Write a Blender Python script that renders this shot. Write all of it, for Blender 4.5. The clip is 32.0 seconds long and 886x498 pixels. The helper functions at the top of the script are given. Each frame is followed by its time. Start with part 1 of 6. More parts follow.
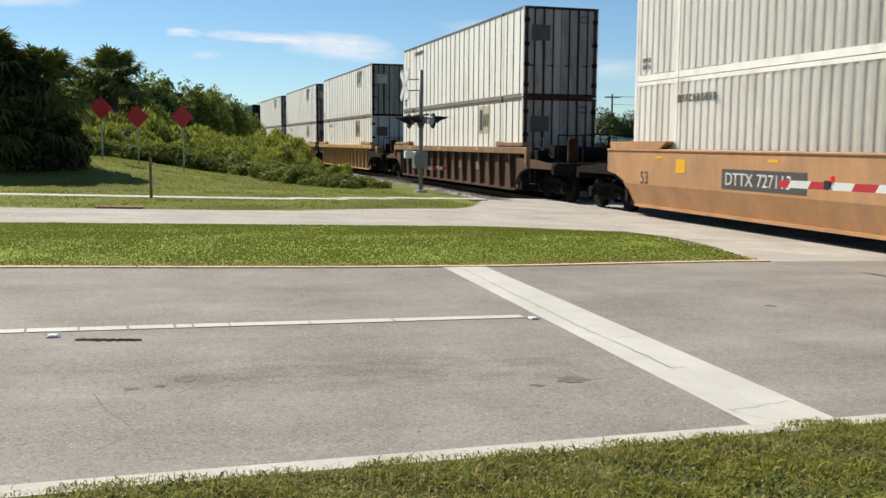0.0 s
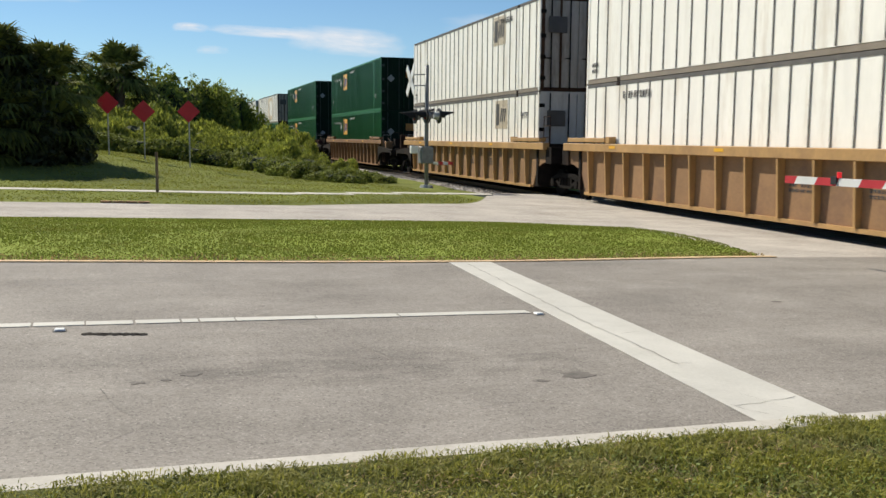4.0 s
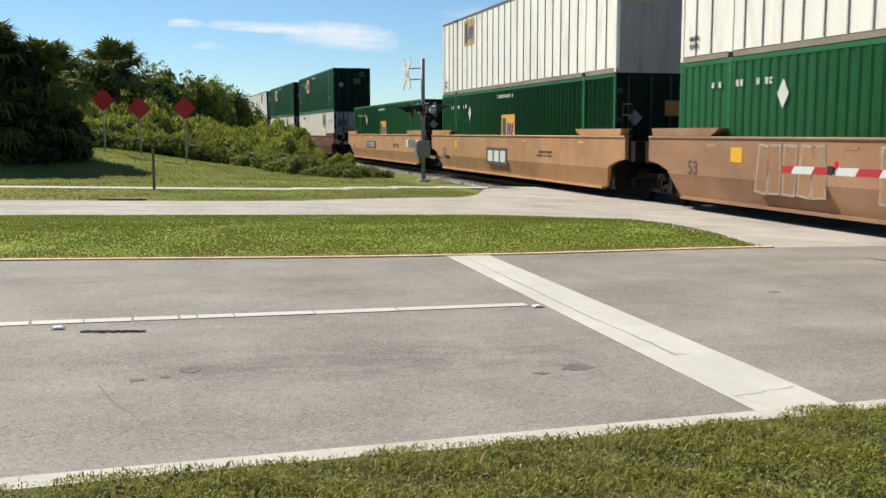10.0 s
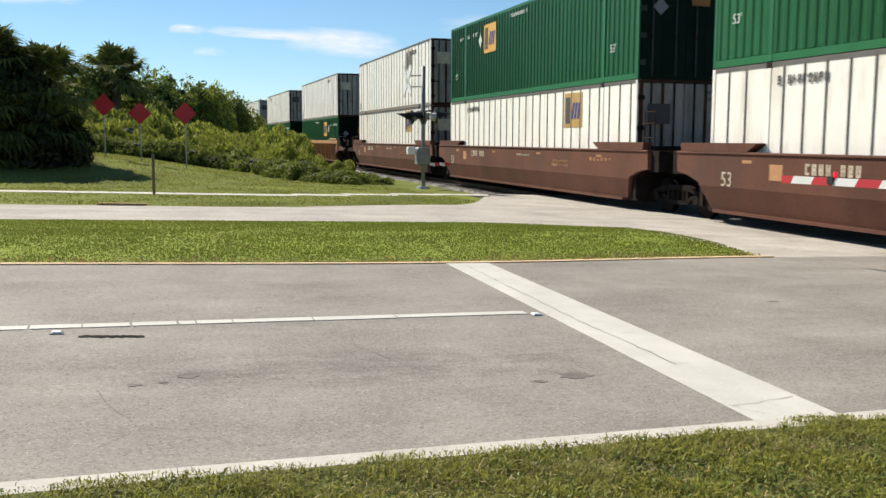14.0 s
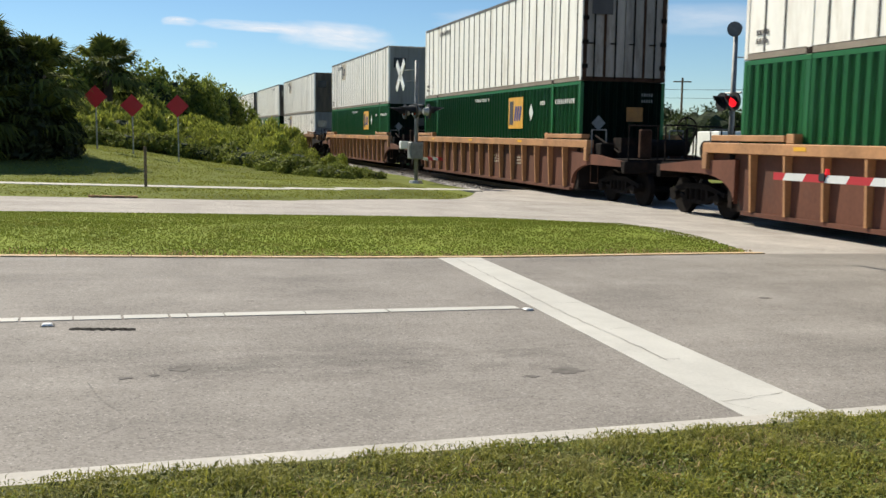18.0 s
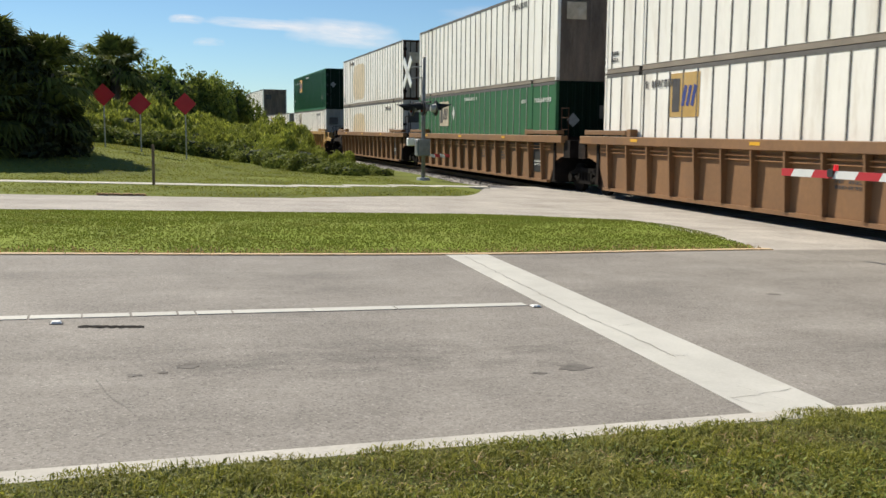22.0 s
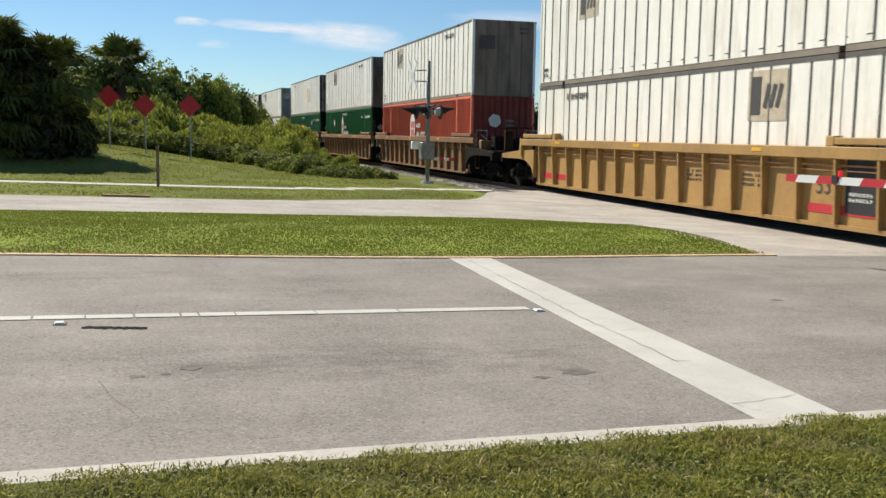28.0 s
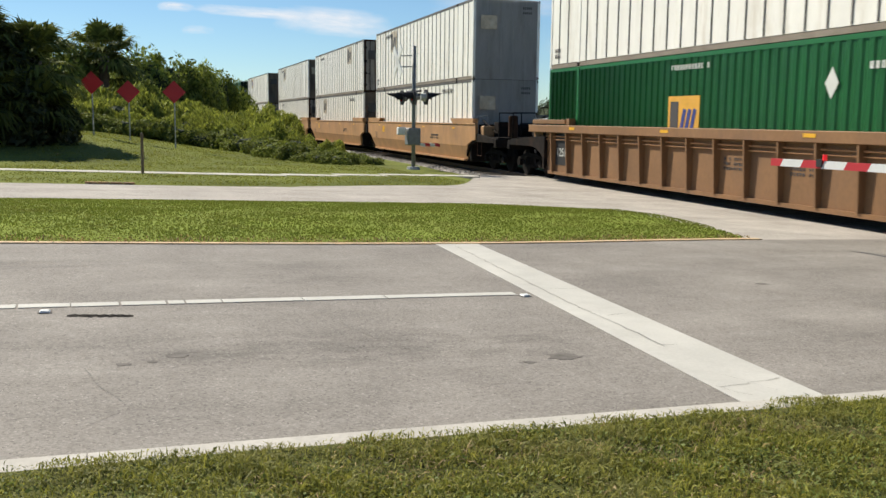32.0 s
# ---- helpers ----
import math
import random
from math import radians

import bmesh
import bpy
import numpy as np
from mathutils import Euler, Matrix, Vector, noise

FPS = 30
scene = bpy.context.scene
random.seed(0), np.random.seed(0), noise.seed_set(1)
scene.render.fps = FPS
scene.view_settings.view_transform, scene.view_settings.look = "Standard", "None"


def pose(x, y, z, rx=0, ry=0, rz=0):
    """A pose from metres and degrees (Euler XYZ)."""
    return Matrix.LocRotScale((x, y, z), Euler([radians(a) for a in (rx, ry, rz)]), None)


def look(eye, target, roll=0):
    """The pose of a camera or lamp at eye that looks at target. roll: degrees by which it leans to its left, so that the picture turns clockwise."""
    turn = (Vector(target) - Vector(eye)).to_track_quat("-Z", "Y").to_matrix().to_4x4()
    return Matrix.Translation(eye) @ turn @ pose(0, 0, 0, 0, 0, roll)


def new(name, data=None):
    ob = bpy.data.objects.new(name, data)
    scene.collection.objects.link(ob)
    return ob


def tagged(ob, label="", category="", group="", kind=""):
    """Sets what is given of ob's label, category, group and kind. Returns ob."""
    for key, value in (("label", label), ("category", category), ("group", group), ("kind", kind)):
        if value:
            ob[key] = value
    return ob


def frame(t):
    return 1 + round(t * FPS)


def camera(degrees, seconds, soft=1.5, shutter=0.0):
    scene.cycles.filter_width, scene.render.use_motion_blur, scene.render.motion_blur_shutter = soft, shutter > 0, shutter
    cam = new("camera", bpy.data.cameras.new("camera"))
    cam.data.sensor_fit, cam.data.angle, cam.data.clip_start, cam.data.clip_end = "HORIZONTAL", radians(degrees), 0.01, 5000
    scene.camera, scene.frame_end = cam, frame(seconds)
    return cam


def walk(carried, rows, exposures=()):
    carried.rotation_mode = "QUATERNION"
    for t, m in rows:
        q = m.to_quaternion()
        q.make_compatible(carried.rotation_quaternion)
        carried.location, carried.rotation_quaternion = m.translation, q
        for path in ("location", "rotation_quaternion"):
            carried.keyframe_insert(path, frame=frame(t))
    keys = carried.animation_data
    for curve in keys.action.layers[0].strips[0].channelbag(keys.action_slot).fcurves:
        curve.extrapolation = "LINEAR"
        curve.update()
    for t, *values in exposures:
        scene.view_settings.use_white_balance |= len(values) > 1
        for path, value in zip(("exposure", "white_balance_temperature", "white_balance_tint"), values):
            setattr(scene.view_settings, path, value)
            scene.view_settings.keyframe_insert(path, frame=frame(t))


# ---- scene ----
# ---------------------------------------------------------------- camera
EYE = 1.737
cam = camera(50.0, 32.0, 1.5, 0.1)
walk(cam, [
    (0, pose(0, 0, EYE, 83.655, -0.398, 0.044)), (0.5, pose(0, 0, EYE, 83.705, -0.606, -0.135)),
    (1, pose(0, 0, EYE, 83.628, -0.430, -0.229)), (1.5, pose(0, 0, EYE, 83.658, -0.482, -0.419)),
    (2, pose(0, 0, EYE, 83.887, -0.648, -0.492)), (2.5, pose(0, 0, EYE, 84.080, -0.679, -0.716)),
    (3, pose(0, 0, EYE, 83.980, -0.349, -0.559)), (3.5, pose(0, 0, EYE, 83.528, -0.212, 0.356)),
    (4, pose(0, 0, EYE, 83.363, -0.478, 0.392)), (4.5, pose(0, 0, EYE, 83.355, -0.787, -0.083)),
    (6.5, pose(0, 0, EYE, 83.219, -0.271, -0.337)), (7, pose(0, 0, EYE, 83.339, -0.229, -0.446)),
    (7.5, pose(0, 0, EYE, 83.445, -0.182, -0.399)), (8, pose(0, 0, EYE, 83.487, -0.163, -0.502)),
    (8.5, pose(0, 0, EYE, 83.764, -0.043, -0.430)), (9, pose(0, 0, EYE, 83.703, 0.141, 0.165)),
    (9.5, pose(0, 0, EYE, 83.258, 0.147, 0.399)), (10, pose(0, 0, EYE, 82.986, 0.128, 0.187)),
    (10.5, pose(0, 0, EYE, 82.910, 0.130, 0.002)), (11, pose(0, 0, EYE, 83.069, 0.024, 0.056)),
    (11.5, pose(0, 0, EYE, 83.276, -0.163, 0.135)), (12, pose(0, 0, EYE, 83.242, -0.230, 0.102)),
    (12.5, pose(0, 0, EYE, 83.330, -0.195, -0.116)), (13, pose(0, 0, EYE, 83.406, -0.169, 0.113)),
    (13.5, pose(0, 0, EYE, 83.428, -0.253, 0.182)), (15.5, pose(0, 0, EYE, 83.371, -0.375, 0.259)),
    (16, pose(0, 0, EYE, 83.223, -0.432, 0.476)), (16.5, pose(0, 0, EYE, 83.023, -0.473, 0.597)),
    (17, pose(0, 0, EYE, 82.952, -0.627, 0.366)), (17.5, pose(0, 0, EYE, 83.018, -0.599, 0.049)),
    (18, pose(0, 0, EYE, 83.102, -0.699, -0.224)), (18.5, pose(0, 0, EYE, 83.380, -0.761, -0.580)),
    (19, pose(0, 0, EYE, 83.559, -0.697, -0.660)), (19.5, pose(0, 0, EYE, 83.716, -0.624, -0.482)),
    (20, pose(0, 0, EYE, 83.627, -0.548, -0.284)), (20.5, pose(0, 0, EYE, 83.380, -0.427, 0.102)),
    (21, pose(0, 0, EYE, 82.954, -0.387, 0.165)), (21.5, pose(0, 0, EYE, 82.921, -0.544, 0.048)),
    (22, pose(0, 0, EYE, 82.913, -0.503, 0.205)), (22.5, pose(0, 0, EYE, 82.840, -0.410, 0.064)),
    (23, pose(0, 0, EYE, 82.820, -0.490, -0.053)), (23.5, pose(0, 0, EYE, 82.976, -0.572, -0.429)),
    (24, pose(0, 0, EYE, 83.197, -0.476, -0.284)), (24.5, pose(0, 0, EYE, 83.159, -0.533, -0.060)),
    (25, pose(0, 0, EYE, 83.105, -0.659, -0.090)), (25.5, pose(0, 0, EYE, 83.088, -0.645, -0.076)),
    (27.5, pose(0, 0, EYE, 82.983, -0.752, -0.140)), (28, pose(0, 0, EYE, 83.120, -0.869, 0.461)),
    (28.5, pose(0, 0, EYE, 82.998, -0.847, 0.755)), (29, pose(0, 0, EYE, 82.951, -0.837, 0.567)),
    (29.5, pose(0, 0, EYE, 82.802, -0.664, 0.144)), (30, pose(0, 0, EYE, 82.682, -0.612, -0.411)),
    (30.5, pose(0, 0, EYE, 82.279, -0.727, -0.620)), (31, pose(0, 0, EYE, 82.233, -0.756, -0.682)),
    (31.5, pose(0, 0, EYE, 82.329, -0.713, -0.470)), (32, pose(0, 0, EYE, 82.275, -0.658, -0.380)),
], exposures=[
    (0, 0.40), (2, 0.39), (3, 0.13), (4, 0.27), (5.5, 0.5), (7, 0.68), (8, 0.6), (9, 0.5), (10, 0.44), (11, 0.44), (12, 0.52), (13, 0.6),
    (14.5, 0.45), (16, 0.28), (17, 0.35), (18, 0.39), (20, 0.40), (21, 0.31), (23, 0.33), (25, 0.34), (29, 0.36), (32, 0.36),
])
# ---------------------------------------------------------------- world, sun
SUN_AZ, SUN_EL = 311.5, 43.0          # degrees clockwise from +y, above the horizon
world = bpy.data.worlds.new("sky")
scene.world = world
world.use_nodes = True
wn = world.node_tree.nodes
sky = wn.new("ShaderNodeTexSky")
sky.sky_type, sky.sun_disc = "NISHITA", False
sky.sun_elevation, sky.sun_rotation = radians(SUN_EL), radians(SUN_AZ)
sky.air_density, sky.dust_density, sky.ozone_density = 0.9, 0.0, 1.6
tint = wn.new("ShaderNodeMixRGB")
tint.blend_type = "MULTIPLY"
tint.inputs[0].default_value, tint.inputs[2].default_value = 1.0, (0.82, 1.02, 1.17, 1)
world.node_tree.links.new(sky.outputs[0], tint.inputs[1])
world.node_tree.links.new(tint.outputs[0], wn["Background"].inputs[0])
wn["Background"].inputs[1].default_value = 0.068
sun = new("sun", bpy.data.lights.new("sun", "SUN"))
sun.data.energy, sun.data.angle, sun.data.color = 5.1, radians(0.53), (1.0, 0.925, 0.77)
sa, se = radians(SUN_AZ), radians(SUN_EL)
sun.matrix_world = look((0, 0, 60), (-math.sin(sa) * math.cos(se) , -math.cos(sa) * math.cos(se), 60 - math.sin(se)))

# ---------------------------------------------------------------- materials
def mat(name, col, rough=0.7, metal=0.0, vary=0.15, scale=3.0, fine=40.0, bump=0.1, dirt=None, dirt_amount=0.0,
        stretch=(1, 1, 1), rnd=0.0, spec=0.5, dist=0.01):
    """Base colour with two scales of variation, stains, fine relief and a change from object to object."""
    m = bpy.data.materials.new(name)
    m.use_nodes = True
    nt = m.node_tree
    N, L = nt.nodes, nt.links.new
    b = N["Principled BSDF"]
    tc, mp = N.new("ShaderNodeTexCoord"), N.new("ShaderNodeMapping")
    mp.inputs["Scale"].default_value = stretch
    L(tc.outputs["Object"], mp.inputs[0])
    n1, n2 = N.new("ShaderNodeTexNoise"), N.new("ShaderNodeTexNoise")
    for n, s, d in ((n1, scale, 4), (n2, fine, 3)):
        n.inputs["Scale"].default_value, n.inputs["Detail"].default_value = s, d
        L(mp.outputs[0], n.inputs["Vector"])
    ramp = N.new("ShaderNodeValToRGB")
    lo = [c * (1 - vary) for c in col]
    hi = [min(c * (1 + vary), 0.95) for c in col]
    ramp.color_ramp.elements[0].position, ramp.color_ramp.elements[1].position = 0.3, 0.7
    ramp.color_ramp.elements[0].color, ramp.color_ramp.elements[1].color = (*lo, 1), (*hi, 1)
    mx = N.new("ShaderNodeMath")
    mx.operation = "MULTIPLY_ADD"
    mx.inputs[1].default_value, mx.inputs[2].default_value = 0.45, 0.28
    L(n2.outputs[0], mx.inputs[0])
    ad = N.new("ShaderNodeMath")
    ad.operation = "ADD"
    L(mx.outputs[0], ad.inputs[0])
    sb = N.new("ShaderNodeMath")
    sb.operation = "MULTIPLY_ADD"
    sb.inputs[1].default_value, sb.inputs[2].default_value = 0.9, -0.45
    L(n1.outputs[0], sb.inputs[0])
    L(sb.outputs[0], ad.inputs[1])
    L(ad.outputs[0], ramp.inputs[0])
    out = ramp.outputs[0]
    if dirt:
        n3 = N.new("ShaderNodeTexNoise")
        n3.inputs["Scale"].default_value, n3.inputs["Detail"].default_value = scale * 0.6, 6
        n3.inputs["Roughness"].default_value = 0.7
        L(mp.outputs[0], n3.inputs["Vector"])
        r3 = N.new("ShaderNodeValToRGB")
        r3.color_ramp.elements[0].position, r3.color_ramp.elements[1].position = 0.52, 0.78
        r3.color_ramp.elements[1].color = (dirt_amount,) * 3 + (1,)
        L(n3.outputs[0], r3.inputs[0])
        mix = N.new("ShaderNodeMixRGB")
        L(r3.outputs[0], mix.inputs[0])
        L(out, mix.inputs[1])
        mix.inputs[2].default_value = (*dirt, 1)
        out = mix.outputs[0]
    if rnd:
        oi, hs = N.new("ShaderNodeObjectInfo"), N.new("ShaderNodeHueSaturation")
        mr = N.new("ShaderNodeMapRange")
        mr.inputs["To Min"].default_value, mr.inputs["To Max"].default_value = 1 - rnd, 1 + rnd
        L(oi.outputs["Random"], mr.inputs[0])
        L(mr.outputs[0], hs.inputs["Value"])
        L(out, hs.inputs["Color"])
        out = hs.outputs[0]
    L(out, b.inputs["Base Color"])
    b.inputs["Roughness"].default_value, b.inputs["Metallic"].default_value = rough, metal
    b.inputs["Specular IOR Level"].default_value = spec
    if bump:
        bp = N.new("ShaderNodeBump")
        bp.inputs["Strength"].default_value, bp.inputs["Distance"].default_value = bump, dist
        L(n2.outputs[0], bp.inputs["Height"])
        L(bp.outputs[0], b.inputs["Normal"])
    return m


def leafy(name, col, vary=0.35, trans=0.25, rough=0.55, patch=None):
    """Foliage: each leaf its own tone, some light shining through; patch: a second tone in uneven patches."""
    m = bpy.data.materials.new(name)
    m.use_nodes = True
    nt = m.node_tree
    N, L = nt.nodes, nt.links.new
    b = N["Principled BSDF"]
    g, ramp = N.new("ShaderNodeNewGeometry"), N.new("ShaderNodeValToRGB")
    el = ramp.color_ramp.elements
    el[0].color = (*[c * (1 - vary) for c in col], 1)
    el[1].color = (col[0] * (1 + vary * 1.6), col[1] * (1 + vary), col[2] * (1 + vary * 0.5), 1)
    L(g.outputs["Random Per Island"], ramp.inputs[0])
    oi, hs, mr = N.new("ShaderNodeObjectInfo"), N.new("ShaderNodeHueSaturation"), N.new("ShaderNodeMapRange")
    mr.inputs["To Min"].default_value, mr.inputs["To Max"].default_value = 0.8, 1.2
    L(oi.outputs["Random"], mr.inputs[0])
    L(mr.outputs[0], hs.inputs["Value"])
    tone = ramp.outputs[0]
    if patch:
        tc, n1, mr2, mx = N.new("ShaderNodeTexCoord"), N.new("ShaderNodeTexNoise"), N.new("ShaderNodeMapRange"), N.new("ShaderNodeMixRGB")
        n1.inputs["Scale"].default_value, n1.inputs["Detail"].default_value = 2.2, 4
        L(tc.outputs["Object"], n1.inputs["Vector"])
        mr2.inputs["From Min"].default_value, mr2.inputs["From Max"].default_value, mr2.inputs["To Max"].default_value = 0.45, 0.68, 0.85
        L(n1.outputs[0], mr2.inputs[0])
        L(mr2.outputs[0], mx.inputs[0])
        L(tone, mx.inputs[1])
        mx.inputs[2].default_value = (*patch, 1)
        tone = mx.outputs[0]
    L(tone, hs.inputs["Color"])
    L(hs.outputs[0], b.inputs["Base Color"])
    b.inputs["Roughness"].default_value = rough
    b.inputs["Specular IOR Level"].default_value = 0.25
    t, mix = N.new("ShaderNodeBsdfTranslucent"), N.new("ShaderNodeMixShader")
    L(hs.outputs[0], t.inputs[0])
    mix.inputs[0].default_value = trans
    L(b.outputs[0], mix.inputs[1])
    L(t.outputs[0], mix.inputs[2])
    L(mix.outputs[0], N["Material Output"].inputs[0])
    return m


def glow(name, col, power):
    m = mat(name, col, 0.3, bump=0)
    b = m.node_tree.nodes["Principled BSDF"]
    b.inputs["Emission Color"].default_value = (*col, 1)
    b.inputs["Emission Strength"].default_value = power
    return m


def asphalt_mat(name="old_asphalt", k=1.0):
    """Worn asphalt: pale stones in a grey binder, streaks along the lanes, darker oily blotches."""
    m = bpy.data.materials.new(name)
    m.use_nodes = True
    N, L = m.node_tree.nodes, m.node_tree.links.new
    b = N["Principled BSDF"]
    tc, mp = N.new("ShaderNodeTexCoord"), N.new("ShaderNodeMapping")
    mp.inputs["Rotation"].default_value = (0, 0, radians(-20.65))
    L(tc.outputs["Object"], mp.inputs[0])
    st = N.new("ShaderNodeMapping")
    st.inputs["Scale"].default_value = (0.2, 1.1, 1.0)
    L(mp.outputs[0], st.inputs[0])
    vo, band, blot, grit = N.new("ShaderNodeTexVoronoi"), N.new("ShaderNodeTexNoise"), N.new("ShaderNodeTexNoise"), N.new("ShaderNodeTexNoise")
    vo.inputs["Scale"].default_value = 95.0
    L(mp.outputs[0], vo.inputs["Vector"])
    for n, v, s, d in ((band, st, 1.1, 4), (blot, mp, 0.9, 6), (grit, mp, 22.0, 5)):
        n.inputs["Scale"].default_value, n.inputs["Detail"].default_value = s, d
        n.inputs["Roughness"].default_value = 0.65
        L(v.outputs[0], n.inputs["Vector"])
    hsv = N.new("ShaderNodeSeparateColor")
    L(vo.outputs["Color"], hsv.inputs[0])
    def mul(a, k, c, add=None):
        q = N.new("ShaderNodeMath")
        q.operation = "MULTIPLY_ADD"
        L(a, q.inputs[0])
        q.inputs[1].default_value = k
        if add is None:
            q.inputs[2].default_value = c
        else:
            L(add, q.inputs[2])
        return q.outputs[0]
    v = mul(hsv.outputs[0], 0.2, 0.64)
    v = mul(grit.outputs[0], 0.26, 0, v)
    v = mul(band.outputs[0], 0.40, 0.0, v)
    v = mul(v, 1.0, 0.14)
    v = mul(blot.outputs[0], 0.55, 0, v)
    # small pits where stones have gone, and bright stones
    pit, chip = N.new("ShaderNodeMath"), N.new("ShaderNodeMath")
    pit.operation, chip.operation = "GREATER_THAN", "GREATER_THAN"
    pit.inputs[1].default_value, chip.inputs[1].default_value = 0.91, 0.96
    L(hsv.outputs[1], pit.inputs[0])
    L(hsv.outputs[2], chip.inputs[0])
    v = mul(pit.outputs[0], -0.18, 0, v)
    v = mul(chip.outputs[0], 0.2, 0, v)
    # oil dropped along the middle of the near lane, broken up along the road
    ax = N.new("ShaderNodeSeparateXYZ")
    L(mp.outputs[0], ax.inputs[0])
    def op(kind, a, c):
        q = N.new("ShaderNodeMath")
        q.operation = kind
        if isinstance(a, float):
            q.inputs[0].default_value = a
        else:
            L(a, q.inputs[0])
        if isinstance(c, float):
            q.inputs[1].default_value = c
        else:
            L(c, q.inputs[1])
        return q.outputs[0]
    off = op("ABSOLUTE", op("SUBTRACT", ax.outputs[1], 5.55), 0.0)
    lane = N.new("ShaderNodeMapRange")
    lane.interpolation_type = "SMOOTHSTEP"
    lane.inputs["From Min"].default_value, lane.inputs["From Max"].default_value = 0.75, 0.05
    L(off, lane.inputs[0])
    reach = N.new("ShaderNodeMapRange")
    reach.interpolation_type = "SMOOTHSTEP"
    reach.inputs["From Min"].default_value, reach.inputs["From Max"].default_value = 2.6, 0.6
    L(op("ABSOLUTE", op("SUBTRACT", ax.outputs[0], 1.6), 0.0), reach.inputs[0])
    oil = N.new("ShaderNodeTexNoise")
    oil.inputs["Scale"].default_value, oil.inputs["Detail"].default_value, oil.inputs["Roughness"].default_value = 1.3, 7, 0.7
    sm = N.new("ShaderNodeMapping")
    sm.inputs["Scale"].default_value, sm.inputs["Location"].default_value = (0.9, 2.6, 1.0), (0.35, 0, 0)
    L(mp.outputs[0], sm.inputs[0])
    L(sm.outputs[0], oil.inputs["Vector"])
    blob = N.new("ShaderNodeMapRange")
    blob.inputs["From Min"].default_value, blob.inputs["From Max"].default_value = 0.42, 0.66
    L(oil.outputs[0], blob.inputs[0])
    v = op("SUBTRACT", v, op("MULTIPLY", op("MULTIPLY", op("MULTIPLY", lane.outputs[0], reach.outputs[0]), blob.outputs[0]), 0.24))
    ramp = N.new("ShaderNodeValToRGB")
    e = ramp.color_ramp.elements
    e[0].position, e[0].color = 0.0, (0.073 * k, 0.064 * k, 0.058 * k, 1)
    e[1].position, e[1].color = 1.0, (0.408 * k, 0.376 * k, 0.34 * k, 1)
    e2 = e.new(0.5)
    e2.color = (0.229 * k, 0.209 * k, 0.187 * k, 1)
    mr = N.new("ShaderNodeMapRange")
    mr.inputs["From Min"].default_value, mr.inputs["From Max"].default_value = 1.05, 1.9
    L(v, mr.inputs[0])
    L(mr.outputs[0], ramp.inputs[0])
    L(ramp.outputs[0], b.inputs["Base Color"])
    b.inputs["Roughness"].default_value, b.inputs["Specular IOR Level"].default_value = 0.88, 0.3
    bp = N.new("ShaderNodeBump")
    bp.inputs["Strength"].default_value, bp.inputs["Distance"].default_value = 0.28, 0.005
    L(vo.outputs["Distance"], bp.inputs["Height"])
    L(bp.outputs[0], b.inputs["Normal"])
    return m


M_ASPHALT = asphalt_mat("old_asphalt", 1.07)
M_ASPHALT_PALE = asphalt_mat("bleached_asphalt", 1.66)
M_CRACK = mat("crack_shadow", (0.2, 0.19, 0.17), 0.95, vary=0.3, scale=9, bump=0)
M_TURF = mat("turf_soil", (0.135, 0.155, 0.034), 0.95, vary=0.4, scale=0.35, fine=14, bump=0.6, dirt=(0.16, 0.15, 0.055), dirt_amount=0.5, spec=0.1, dist=0.03)
M_MEDIAN = mat("mown_turf", (0.205, 0.25, 0.045), 0.95, vary=0.2, scale=0.8, fine=16, bump=0.15, dirt=(0.19, 0.17, 0.06), dirt_amount=0.6, spec=0.1, dist=0.02)
M_SOIL = mat("shaded_soil", (0.105, 0.11, 0.034), 0.95, vary=0.4, scale=2.0, fine=40, bump=0.6, dirt=(0.15, 0.11, 0.06), dirt_amount=0.6, spec=0.1, dist=0.02)
M_WHITE_LINE = mat("road_paint_white", (0.52, 0.505, 0.46), 0.75, vary=0.1, scale=2, fine=45, bump=0.3, dirt=(0.33, 0.31, 0.28), dirt_amount=0.5, dist=0.004)
M_YELLOW_LINE = mat("kerb_paint_yellow", (0.58, 0.41, 0.235), 0.85, vary=0.2, scale=3, fine=30, dirt=(0.5, 0.43, 0.33), dirt_amount=0.9)
M_CONCRETE = mat("concrete", (0.5, 0.47, 0.42), 0.85, vary=0.15, scale=2, fine=40, bump=0.3, dirt=(0.28, 0.26, 0.22), dirt_amount=0.5)
M_TAR = mat("tar_patch", (0.03, 0.027, 0.024), 0.95, vary=0.3, scale=9, fine=60, bump=0.3, spec=0.05)
M_STAIN = mat("oil_stain", (0.165, 0.152, 0.138), 0.85, vary=0.25, scale=9, fine=60, bump=0.3, spec=0.1)
M_BALLAST = mat("ballast_stone", (0.27, 0.25, 0.23), 0.95, vary=0.5, scale=6, fine=18, bump=1.0, dist=0.05)
M_RAIL = mat("rail_steel", (0.13, 0.09, 0.07), 0.55, 0.6, vary=0.2, scale=4)
M_TIE = mat("creosoted_tie", (0.07, 0.055, 0.045), 0.9, vary=0.3, scale=5, rnd=0.25)
M_WHITE = mat("white_container_paint", (0.88, 0.85, 0.785), 0.5, vary=0.06, scale=1.2, fine=20, bump=0.05, dirt=(0.47, 0.37, 0.25), dirt_amount=0.7, stretch=(2.0, 2.0, 0.35), rnd=0.05)
# White ends: rust streaks, over bases darkened to hold the walls' shade.
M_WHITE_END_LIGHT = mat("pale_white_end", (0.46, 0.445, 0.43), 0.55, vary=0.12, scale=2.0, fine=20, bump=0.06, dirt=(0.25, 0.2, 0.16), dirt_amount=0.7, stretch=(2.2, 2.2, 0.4))
